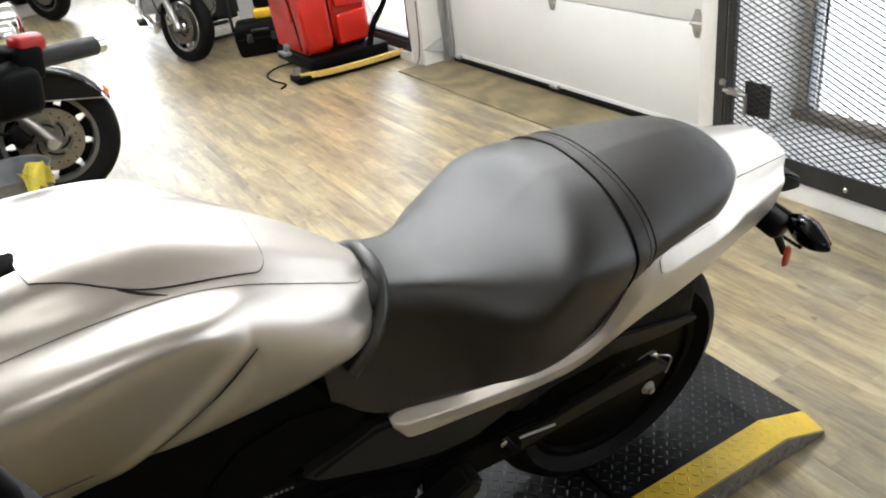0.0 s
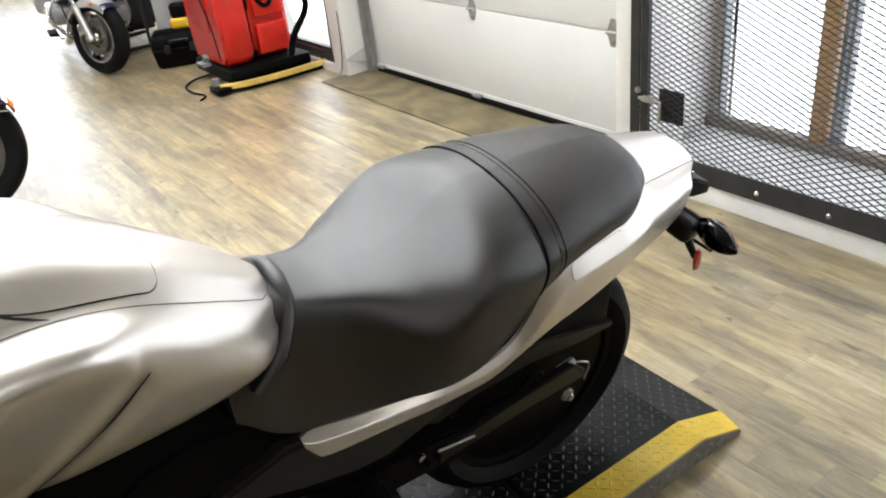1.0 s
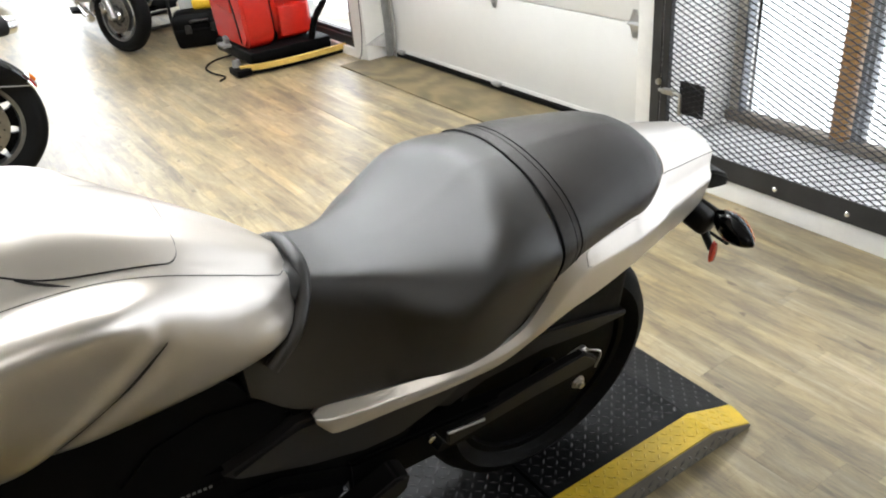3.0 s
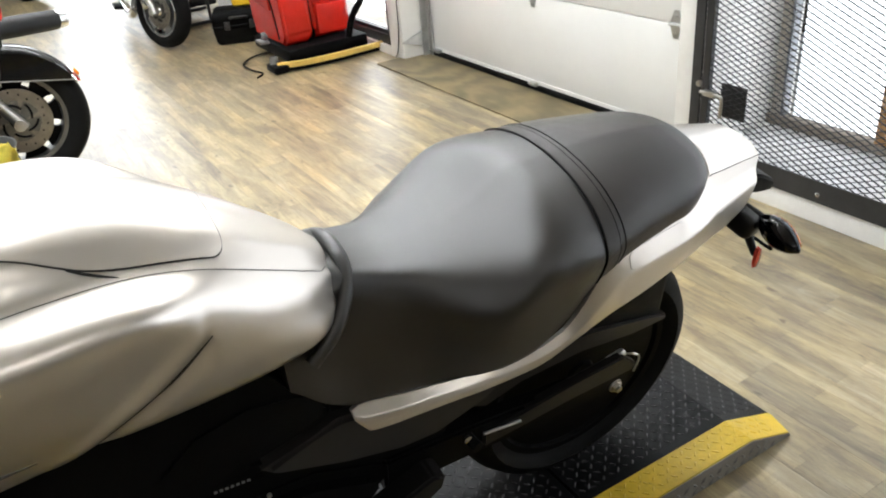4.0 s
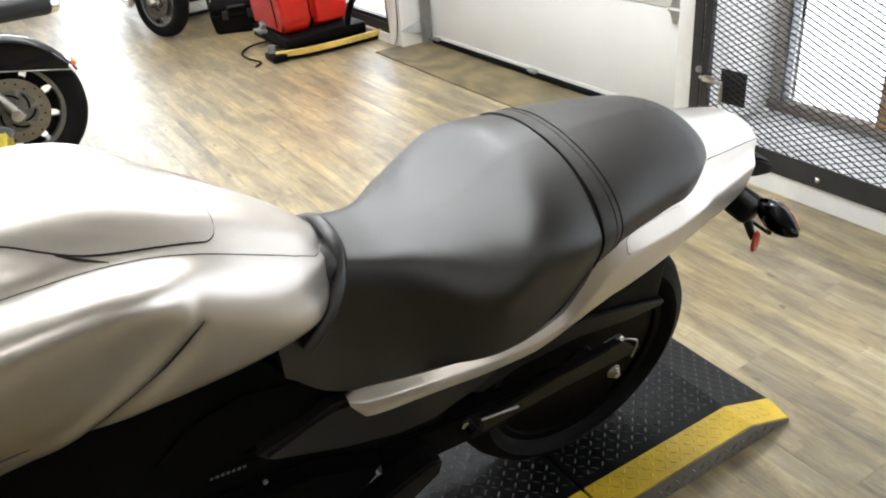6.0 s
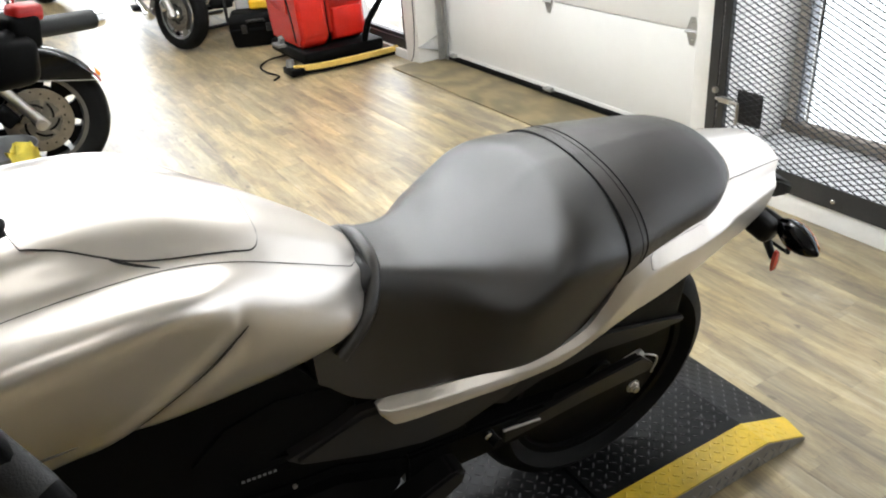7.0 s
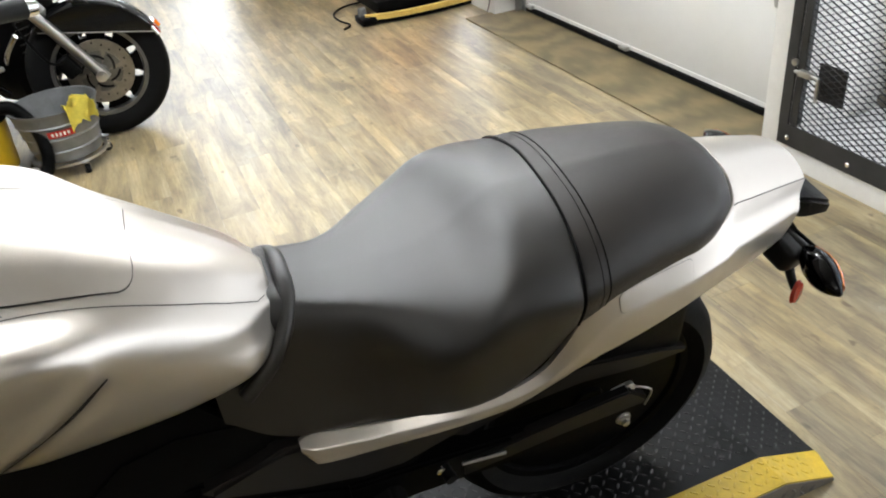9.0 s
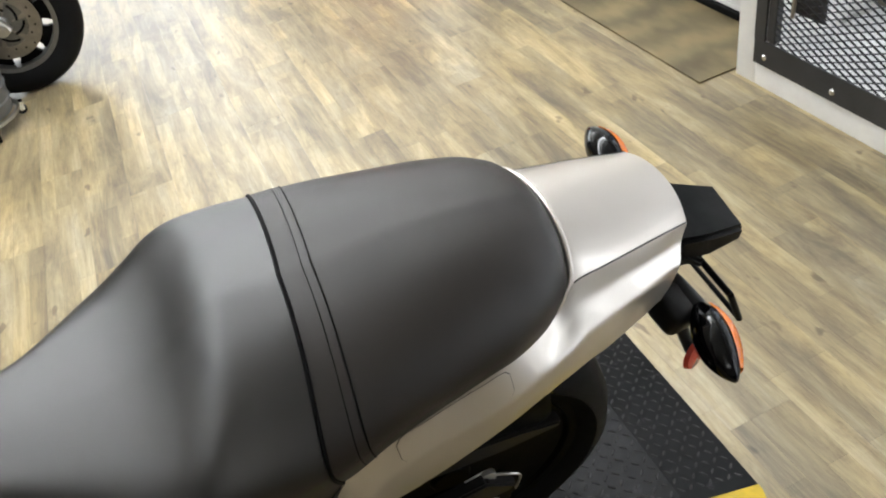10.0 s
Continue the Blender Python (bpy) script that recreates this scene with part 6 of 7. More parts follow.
        part("brake_caliper", bm, BLACK_PLASTIC if not far else CHROME, b, "brake caliper", 50)
    bm = nb()
    tube(bm, smooth_path([rot @ Vector((-0.30, -0.07, R + 0.50)), rot @ Vector((-0.27, -0.15, R + 0.30)), rot @ Vector((-0.20, -0.14, R + 0.12)), rot @ Vector((-0.14, -0.10, R + 0.08))], 5), 0.006, 8)
    part("brake_hose", bm, BLACK_PLASTIC, b, "black brake hose", 50)
    bm = nb()
    loops = []
    for x, z, hy, hz in ((-0.20, 0.88, 0.10, 0.10), (-0.26, 0.95, 0.30, 0.20), (-0.34, 0.98, 0.40, 0.24), (-0.42, 0.98, 0.36, 0.22), (-0.50, 0.97, 0.18, 0.16)):
        loops.append([Vector((x, hy * math.cos(a), z + hz * math.sin(a))) for a in (2 * math.pi * k / 24 for k in range(24))])
    rings(bm, loops)
    part("front_fairing", bm, paint, b, "dark front fairing", 60)
    for sy in (0, 0.14, -0.14):
        bm = nb()
        r = 0.09 if sy == 0 else 0.055
        lathe(bm, [(0.0, 0.03), (r * 0.7, 0.02), (r, 0.0), (r, -0.08), (0.0, -0.10)], 28, pose(-0.16 - 0.04 * (sy != 0), sy, 0.86 - 0.02 * (sy != 0), 0, 90, 0))
        if not far:
            bmesh.ops.transform(bm, matrix=rot @ pose(0.20, 0, -0.01), verts=bm.verts[:])
        part("headlamp", bm, CHROME, b, "chrome headlamp", 50)
    bm = nb()
    tube(bm, smooth_path([(-0.62, 0.44, 1.10), (-0.50, 0.30, 1.16), (-0.44, 0.12, 1.10), (-0.44, -0.12, 1.10), (-0.50, -0.30, 1.16), (-0.62, -0.44, 1.10)], 6), 0.014, 12)
    part("handlebar", bm, CHROME, b, "chrome handlebar", 60)
    bm = nb()
    loops = []
    for x, z, hy, hz in ((-0.48, 0.80, 0.05, 0.06), (-0.56, 0.83, 0.13, 0.11), (-0.75, 0.84, 0.16, 0.13), (-0.92, 0.80, 0.13, 0.10), (-1.02, 0.76, 0.06, 0.05)):
        loops.append([Vector((x, hy * math.cos(a), z + hz * math.sin(a))) for a in (2 * math.pi * k / 20 for k in range(20))])
    rings(bm, loops)
    part("fuel_tank", bm, paint, b, "glossy dark fuel tank", 60)
    bm = nb()
    loops = []
    for x, z, hy, hz in ((-0.92, 0.74, 0.12, 0.05), (-1.10, 0.72, 0.18, 0.06), (-1.35, 0.75, 0.17, 0.07), (-1.55, 0.80, 0.15, 0.05)):
        loops.append([Vector((x, hy * math.cos(a), z + hz * math.sin(a))) for a in (2 * math.pi * k / 20 for k in range(20))])
    rings(bm, loops)
    part("saddle", bm, BLACK_PLASTIC, b, "black leather saddle", 60)
    # engine: case, two finned cylinders, covers, pushrod tubes, air cleaner
    bm = nb()
    box(bm, 0.46, 0.24, 0.22, pose(-0.80, 0, 0.30), 0.05, 3)
    eng = part("engine_case", bm, ALLOY, b, "grey engine case", 50)
    for tilt, cx in ((-22, -0.70), (22, -0.88)):
        for k in range(7):
            bm = nb()
            lathe(bm, [(0.0, 0.0), (0.082, 0.0), (0.085, 0.004), (0.082, 0.008), (0.0, 0.008)], 20, pose(cx, 0, 0.42) @ pose(0, 0, 0, 0, -tilt, 0) @ pose(0, 0, 0.018 * k))
            part("cylinder_fin", bm, ALLOY if k % 2 else BLACK_PLASTIC, eng, "", 40)
        bm = nb()
        box(bm, 0.15, 0.13, 0.06, pose(cx, 0, 0.42) @ pose(0, 0, 0, 0, -tilt, 0) @ pose(0, 0, 0.16), 0.02, 3)
        part("rocker_cover", bm, CHROME, eng, "chrome rocker cover", 50)
    for sd in (1, -1):
        bm = nb()
        lathe(bm, [(0.0, 0.035), (0.06, 0.03), (0.085, 0.01), (0.085, -0.03)], 28, pose(-0.70, sd * 0.13, 0.34, -90 * sd))
        part("case_cover", bm, CHROME, eng, "chrome case cover", 50)
        bm = nb()
        lathe(bm, [(0.0, 0.04), (0.07, 0.036), (0.088, 0.02), (0.088, -0.02)], 28, pose(-0.79, sd * 0.16, 0.56, -90 * sd))
        part("air_cleaner", bm, CHROME if sd < 0 else GLOSS_BLACK, eng, "round chrome air cleaner", 50)
        for k in range(2):
            bm = nb()
            tube(bm, [(-0.77 - 0.05 * k, sd * 0.125, 0.40), (-0.72 - 0.15 * k, sd * 0.115, 0.60)], 0.012, 10)
            part("pushrod_tube", bm, CHROME, eng, "", 50)
        bm = nb()
        tube(bm, smooth_path([(-0.40, sd * 0.13, 0.62), (-0.44, sd * 0.30, 0.58), (-0.44, sd * 0.33, 0.40), (-0.43, sd * 0.20, 0.24)], 6), 0.015, 10)
        part("crash_bar", bm, CHROME if far else GLOSS_BLACK, b, "engine guard bar", 60)
        bm = nb()
        tube(bm, smooth_path([(-0.62, sd * 0.15, 0.42), (-0.56, sd * 0.20, 0.25), (-0.80, sd * 0.21, 0.17), (-1.3, sd * 0.22, 0.18), (-2.0, sd * 0.23, 0.22)], 6), 0.036, 14, 0.045)
        part("exhaust", bm, CHROME, b, "long chrome exhaust", 60)
        bm = nb()
        box(bm, 0.58, 0.19, 0.30, pose(-1.68, sd * 0.30, 0.60), 0.06, 3)
        if far:
            bmesh.ops.translate(bm, vec=(0.10, 0, -0.10), verts=bm.verts[:])
        bag = part("saddlebag", bm, accent, b, "hard saddlebag", 50)
        bm = nb()
        box(bm, 0.30, 0.02, 0.035, pose(-1.62 + 0.10 * far, sd * 0.40, 0.62 - 0.10 * far), 0.006)
        part("bag_trim", bm, CHROME, bag)
        bm = nb()
        box(bm, 0.26, 0.09, 0.03, pose(-0.68, sd * 0.33, 0.27), 0.01)
        part("footboard", bm, BLACK_PLASTIC, b, "rubber footboard", 40)
    if far:
        # wide flat engine with ribbed covers, dark side fairings above it
        for sd in (1, -1):
            bm = nb()
            box(bm, 0.40, 0.20, 0.17, pose(-0.74, sd * 0.25, 0.44), 0.035, 3)
            head = part("cylinder_cover", bm, ALLOY, b, "polished engine cover", 50)
            for k in range(4):
                bm = nb()
                box(bm, 0.36, 0.016, 0.014, pose(-0.74, sd * 0.352, 0.385 + 0.036 * k), 0.005)
                part("cover_rib", bm, CHROME, head)
            bm = nb()
            loops = []
            for z, x0, x1, hy in ((0.54, -0.58, -0.98, 0.05), (0.66, -0.52, -1.02, 0.08), (0.84, -0.48, -0.98, 0.08), (0.96, -0.46, -0.86, 0.04)):
                loops.append([Vector((x, sd * (0.22 + y), z)) for x, y in ((x0, -hy), (x0, hy * 0.5), (x0 - 0.04, hy), (x1 + 0.04, hy), (x1, hy * 0.5), (x1, -hy))])
            rings(bm, loops)
            part("side_fairing", bm, NAVY, b, "glossy navy side fairing", 40)
    bm = nb()
    box(bm, 0.9, 0.16, 0.16, pose(-1.1, 0, 0.50), 0.04)
    part("frame", bm, BLACK_PLASTIC, b, "black frame", 40)
    bm = nb()
    fender(bm, -1.62, 0.315, 0.37, 0.20, 20, 170, 20, 0.09)
    part("rear_fender", bm, paint, b, "rear fender", 50)
    bm = nb()
    tube(bm, [(-0.78, 0.13, 0.20), (-0.72, 0.30, 0.012)], 0.014, 10)
    part("side_stand", bm, BLACK_PLASTIC, b, "", 50)
    return b


cruiser("black touring motorcycle with cast front wheel beside a steel tub", pose(-2.960, 0.570, 0, 0, 0, 42), 48, GLOSS_BLACK, GLOSS_BLACK, False)
cruiser("navy and chrome touring motorcycle parked at the far wall", pose(-5.10, 1.785, 0.009, -8, 0, -7) @ Matrix.Scale(0.82, 4), 31, NAVY, CREAM, True)
cruiser("dark touring motorcycle deep in the room", pose(-8.55, 1.25, 0, 0, 0, 20), 12, GLOSS_BLACK, GLOSS_BLACK, False)


def steel_tub():
    t = thing("metal_tub", "ribbed galvanised steel tub on casters with red label", "tub", pose(-2.675, 0.340, 0))
    bm = nb()
    prof = [(0.0, 0.068), (0.138, 0.066), (0.143, 0.072), (0.150, 0.115), (0.156, 0.118), (0.152, 0.124), (0.160, 0.175), (0.166, 0.178), (0.162, 0.184), (0.172, 0.235), (0.178, 0.238), (0.174, 0.244), (0.184, 0.292), (0.190, 0.296), (0.190, 0.302), (0.182, 0.300), (0.172, 0.245), (0.150, 0.12), (0.135, 0.08), (0.0, 0.078)]
    lathe(bm, prof, 48)
    part("bucket", bm, TUB_STEEL, t, "ribbed galvanised bucket", 40)
    bm = nb()
    lathe(bm, [(0.0, 0.150), (0.150, 0.150)], 32)
    part("grid_plate", bm, TUB_STEEL, t, "steel plate inside")
    bm = nb()
    ring_lathe(bm, [(0.150, 0.052), (0.164, 0.052), (0.164, 0.064), (0.150, 0.064)], 40)
    for a in (0, 90):
        box(bm, 0.32, 0.03, 0.010, pose(0, 0, 0.058, 0, 0, a + 20), 0.002)
    part("dolly", bm, STEEL, t, "steel dolly ring", 40)
    for a in (20, 110, 200, 290):
        x, y = 0.165 * math.cos(radians(a)), 0.165 * math.sin(radians(a))
        bm = nb()
        lathe(bm, [(0.0, -0.010), (0.020, -0.010), (0.022, 0.0), (0.020, 0.010), (0.0, 0.010)], 20, pose(x, y, 0.022, 90, 0, a))
        c = part("caster", bm, RUBBER, t, "small black caster wheel", 50)
        bm = nb()
        for s in (-0.013, 0.013):
            box(bm, 0.022, 0.003, 0.036, pose(x, y, 0.036) @ pose(0, 0, 0, 0, 0, a) @ pose(0, s, 0), 0.001)
        box(bm, 0.034, 0.034, 0.006, pose(x, y, 0.054), 0.001)
        part("caster_fork", bm, CHROME, c)
    bm = nb()
    loops = []
    for a in frange(-16, 22, 8):
        loops.append([Vector((r * math.cos(radians(a)), r * math.sin(radians(a)), z)) for r, z in ((0.1665, 0.192), (0.1735, 0.224))])
    rings(bm, loops, False, False)
    lb = part("label", bm, RED_PART, t, "red label with white bars")
    for k in range(5):
        bm = nb()
        a = radians(-9 + k * 5.5)
        box(bm, 0.002, 0.009, 0.016, pose(0.1712 * math.cos(a), 0.1712 * math.sin(a), 0.208, 0, 12, math.degrees(a)))
        part("bar", bm, WHITE_TRIM, lb)
    return t


steel_tub()


def cloth():
    bm = nb()
    rnd = random.Random(4)
    n, P = 12, []
    for i in range(n + 1):
        for j in range(n + 1):
            u, v = i / n - 0.5, j / n - 0.5
            a = radians(38 + u * 42)
            r = 0.192 + 0.03 * math.sin(v * 5 + u * 3) * 0.35
            z = 0.312 + v * 0.02 - 0.11 * max(0, v - 0.05) * 1.9
            r += (0.055 * -v if v < 0 else 0.012) + 0.010 * math.sin(9 * u + 5 * v) + rnd.uniform(-0.004, 0.004)
            r = r - 0.05 if v < -0.1 else r
            z += 0.016 * math.sin(11 * u - 4 * v) + rnd.uniform(-0.004, 0.004) + (0.02 if abs(u) < 0.2 else 0)
            P.append(bm.verts.new((-2.675 + r * math.cos(a), 0.340 + r * math.sin(a), z)))
    for i in range(n):
        for j in range(n):
            bm.faces.new([P[k] for k in (i * (n + 1) + j, (i + 1) * (n + 1) + j, (i + 1) * (n + 1) + j + 1, i * (n + 1) + j + 1)])
    bmesh.ops.solidify(bm, geom=bm.faces[:], thickness=0.004)
    tagged(part("cleaning_cloth", bm, CLOTH, None, "", 70), "crumpled yellow cloth hung over the tub's rim", "cloth")


cloth()


def vacuum():
    v = thing("shop_vacuum", "yellow and black shop vacuum with an orange hose cuff", "vacuum cleaner", pose(-2.70, -0.045, 0))
    bm = nb()
    lathe(bm, [(0.0, 0.05), (0.16, 0.05), (0.17, 0.06), (0.185, 0.27), (0.19, 0.28), (0.0, 0.285)], 40)
    part("drum", bm, YELLOW_PLASTIC, v, "yellow drum", 40)
    bm = nb()
    lathe(bm, [(0.0, 0.28), (0.195, 0.28), (0.197, 0.30), (0.175, 0.36), (0.12, 0.41), (0.0, 0.42)], 40)
    part("motor_head", bm, BLACK_PLASTIC, v, "black motor head", 40)
    for k in range(4):
        bm = nb()
        box(bm, 0.003, 0.022, 0.035, pose(0.18 * math.cos(0.15 + k * 0.17), 0.18 * math.sin(0.15 + k * 0.17), 0.19, 0, 4, math.degrees(0.15 + k * 0.17)))
        part("print_bar", bm, BLACK_PLASTIC, v)
    bm = nb()
    tube(bm, [(0.07, 0.10, 0.335), (0.085, 0.175, 0.345)], 0.034, 18, 0.030)
    part("hose_cuff", bm, mat("orange_plastic", (0.75, 0.12, 0.015), 0.4), v, "orange hose cuff", 60)
    pts = smooth_path([(0.085, 0.17, 0.345), (0.10, 0.25, 0.32), (0.16, 0.31, 0.20), (0.22, 0.28, 0.06), (0.26, 0.10, 0.035), (0.20, -0.15, 0.035)], 14)
    bm = nb()
    for a, b in zip(pts, pts[1:]):
        tube(bm, [a, a.lerp(b, 0.55)], 0.029, 12)
    tube(bm, pts, 0.025, 12)
    part("hose", bm, BLACK_PLASTIC, v, "ribbed black hose", 60)
    for a in (45, 135, 225, 315):
        bm = nb()
        lathe(bm, [(0.0, -0.012), (0.022, -0.012), (0.024, 0), (0.022, 0.012), (0.0, 0.012)], 16, pose(0.15 * math.cos(radians(a)), 0.15 * math.sin(radians(a)), 0.024, 90, 0, a))
        part("caster", bm, RUBBER, v, "", 50)
        bm = nb()
        box(bm, 0.03, 0.03, 0.02, pose(0.15 * math.cos(radians(a)), 0.15 * math.sin(radians(a)), 0.045), 0.003)
        part("caster_leg", bm, BLACK_PLASTIC, v)
    return v


vacuum()


def scrubber():
    s = thing("floor_scrubber", "red walk-behind floor scrubber with black hoses and rear squeegee", "floor scrubber", pose(-3.80, 2.245, 0))
    # body, x from -0.55 to 0, y from 0 to 0.52; the rear faces +x
    bm = nb()
    out = [(-0.56, 0.13), (-0.05, 0.13), (0.0, 0.20), (-0.03, 0.45), (-0.06, 0.75), (-0.10, 1.02), (-0.46, 1.05), (-0.58, 0.80), (-0.60, 0.35)]
    rings(bm, [[Vector((x, y, z)) for x, z in out] for y in (0.0, 0.20)])
    bmesh.ops.bevel(bm, geom=bm.edges[:], offset=0.022, segments=3, affect='EDGES')
    part("solution_tank", bm, RED_SHELL, s, "glossy red tank", 50)
    bm = nb()
    box(bm, 0.30, 0.02, 0.52, pose(-0.30, -0.004, 0.62, 0, 8, 0), 0.012, 3)
    part("tank_relief", bm, RED_SHELL, s, "raised red tank panel", 50)
    bm = nb()
    rings(bm, [[Vector((x - 0.06, y, z)) for x, z in out] for y in (0.235, 0.50)])
    bmesh.ops.bevel(bm, geom=bm.edges[:], offset=0.022, segments=3, affect='EDGES')
    part("recovery_tank", bm, RED_SHELL, s, "glossy red rear tank", 50)
    for z0, z1 in ((0.16, 0.36), (0.40, 0.60)):
        bm = nb()
        box2(bm, -0.075, -0.035, 0.255, 0.475, z0, z1, 0.012)
        part("rear_panel", bm, RED_SHELL, s, "", 50)
    bm = nb()
    box2(bm, -0.54, -0.09, 0.18, 0.25, 0.14, 1.02, 0.01)
    part("spine", bm, BLACK_PLASTIC, s, "black spine between tanks", 40)
    bm = nb()
    box2(bm, -0.58, 0.06, -0.02, 0.56, 0.045, 0.13, 0.02)
    part("chassis", bm, BLACK_PLASTIC, s, "black chassis", 40)
    for y in (0.06, 0.44):
        bm = nb()
        lathe(bm, [(0.0, -0.025), (0.07, -0.025), (0.08, -0.01), (0.08, 0.01), (0.07, 0.025), (0.0, 0.025)], 28, pose(-0.36, y, 0.08, 90))
        part("wheel", bm, RUBBER, s, "", 50)
    # squeegee: black rubber, timber-yellow bar, steel end knob
    bm = nb()
    pts = smooth_path([(0.02, -0.10, 0.0), (0.085, 0.05, 0.0), (0.105, 0.26, 0.0), (0.10, 0.45, 0.0), (0.085, 0.64, 0.0)], 6)
    rings(bm, [[p + Vector((dx, 0, z)) for dx, z in ((-0.03, 0.004), (0.012, 0.004), (0.012, 0.045), (-0.03, 0.055))] for p in pts])
    sq = part("squeegee", bm, BLACK_PLASTIC, s, "black squeegee assembly", 40)
    bm = nb()
    rings(bm, [[p + Vector((dx, 0, z)) for dx, z in ((0.010, 0.030), (0.026, 0.030), (0.026, 0.062), (0.010, 0.066))] for p in pts])
    part("squeegee_blade", bm, YELLOW_BAR, sq, "dusty yellow squeegee bar", 40)
    bm = nb()
    box(bm, 0.16, 0.10, 0.045, pose(0.01, -0.09, 0.026), 0.01)
    part("side_pad", bm, BLACK_PLASTIC, sq, "", 40)
    bm = nb()
    lathe(bm, [(0.0, 0.05), (0.025, 0.045), (0.03, 0.0), (0.0, -0.002)], 20, pose(-0.02, -0.10, 0.05))
    part("end_roller", bm, LABEL_GREY, sq, "pale end roller", 50)
    for k, pts in enumerate((((0.02, 0.42, 0.07), (0.06, 0.46, 0.25), (0.10, 0.56, 0.42), (0.06, 0.55, 0.56), (-0.05, 0.45, 0.62)),
                             ((-0.04, 0.28, 0.95), (0.03, 0.30, 0.80), (0.04, 0.33, 0.62), (0.0, 0.37, 0.50), (-0.02, 0.33, 0.47), (-0.04, 0.29, 0.52)),
                             ((-0.05, 0.40, 0.98), (0.02, 0.41, 0.80), (0.03, 0.42, 0.64), (-0.03, 0.41, 0.55)))):
        pp = smooth_path(pts, 8)
        bm = nb()
        tube(bm, pp, 0.021 if k == 0 else 0.015, 12)
        for p, q in zip(pp[::2], pp[1::2]):
            tube(bm, [p, p.lerp(q, 0.5)], 0.0235 if k == 0 else 0.0165, 12)
        part("hose", bm, BLACK_PLASTIC, s, "ribbed black hose", 60)
    bm = nb()
    tube(bm, smooth_path([(-0.30, -0.02, 1.0), (-0.22, -0.025, 0.85), (-0.20, -0.022, 0.60), (-0.10, -0.024, 0.40), (-0.06, -0.02, 0.18)], 8), 0.005, 8)
    part("cord", bm, BLACK_PLASTIC, s, "thin black cord", 60)
    bm = nb()
    tube(bm, smooth_path([(-0.35, 0.02, 0.045), (-0.42, -0.10, 0.02), (-0.34, -0.20, 0.008), (-0.18, -0.22, 0.007), (-0.02, -0.19, 0.007), (0.05, -0.25, 0.007)], 8), 0.0065, 8)
    part("floor_cord", bm, BLACK_PLASTIC, s, "black cord lying on the floor", 60)
    bm = nb()
    box(bm, 0.12, 0.06, 0.02, pose(-0.26, -0.07, 0.145), 0.004)
    box(bm, 0.05, 0.03, 0.05, pose(-0.26, -0.05, 0.17, 0, 20, 0), 0.004)
    part("latch", bm, LABEL_GREY, s, "pale grey latch", 40)
    bm = nb()
    tube(bm, smooth_path([(-0.42, 0.05, 1.03), (-0.15, 0.05, 1.10), (0.05, 0.08, 1.08), (0.05, 0.44, 1.08), (-0.15, 0.46, 1.10), (-0.42, 0.46, 1.03)], 5), 0.016, 10)
    part("handle", bm, BLACK_PLASTIC, s, "black push handle", 60)
    return s


scrubber()


def tool_case():
    c = thing("tool_case", "black plastic tool case standing on the floor", "tool case", pose(-4.84, 2.30, 0, 0, 0, 68))
    bm = nb()
    loops = [[Vector((sx * hx, sy * hy, z)) for sx, sy in ((-1, -1), (1, -1), (1, 1), (-1, 1))] for z, hx, hy in ((0.0, 0.17, 0.10), (0.02, 0.185, 0.115), (0.13, 0.20, 0.125), (0.135, 0.195, 0.12), (0.145, 0.20, 0.125), (0.23, 0.19, 0.115), (0.25, 0.165, 0.09))]
    rings(bm, loops)
    bmesh.ops.bevel(bm, geom=bm.edges[:], offset=0.008, segments=2, affect='EDGES')
    part("shell", bm, BLACK_PLASTIC, c, "", 50)
    for x in (-0.09, 0.09):
        bm = nb()
        box(bm, 0.04, 0.014, 0.06, pose(x, -0.127, 0.14), 0.004)
        part("clasp", bm, DARK_GREY, c, "", 40)
    bm = nb()
    tube(bm, smooth_path([(-0.06, -0.12, 0.19), (-0.05, -0.15, 0.20), (0.05, -0.15, 0.20), (0.06, -0.12, 0.19)], 4), 0.010, 8)
    part("handle", bm, DARK_GREY, c, "", 50)
    p = thing("power_tool", "black and yellow power tool lying on the tool case", "power tool", pose(-4.85, 2.36, 0.25, 0, 0, 60))
    bm = nb()
    box(bm, 0.17, 0.11, 0.075, pose(0, 0, 0.0375), 0.02, 3)
    part("housing", bm, YELLOW_PLASTIC, p, "yellow housing", 50)
    bm = nb()
    box(bm, 0.13, 0.09, 0.11, pose(-0.01, 0.01, 0.125), 0.03, 3)
    part("grip", bm, BLACK_PLASTIC, p, "black grip", 50)
    return c


tool_case()


def shelf_unit():
    s = thing("shelf_unit", "white open shelf unit half full of odds and ends", "shelf", pose(-5.29, 2.60, 0))
    for x in (-0.42, 0.42):
        bm = nb()
        box(bm, 0.022, 0.36, 1.5, pose(x, 0, 0.75), 0.002)
        part("side", bm, WHITE_TRIM, s)
    for z in (0.05, 0.52, 0.98, 1.48):
        bm = nb()
        box(bm, 0.818, 0.36, 0.022, pose(0, 0, z), 0.002)
        part("shelf_board", bm, WHITE_TRIM, s)
    bm = nb()
    box(bm, 0.818, 0.008, 1.44, pose(0, 0.172, 0.76))
    part("back", bm, WHITE_TRIM, s)
    return s


shelf_unit()
rnd = random.Random(11)
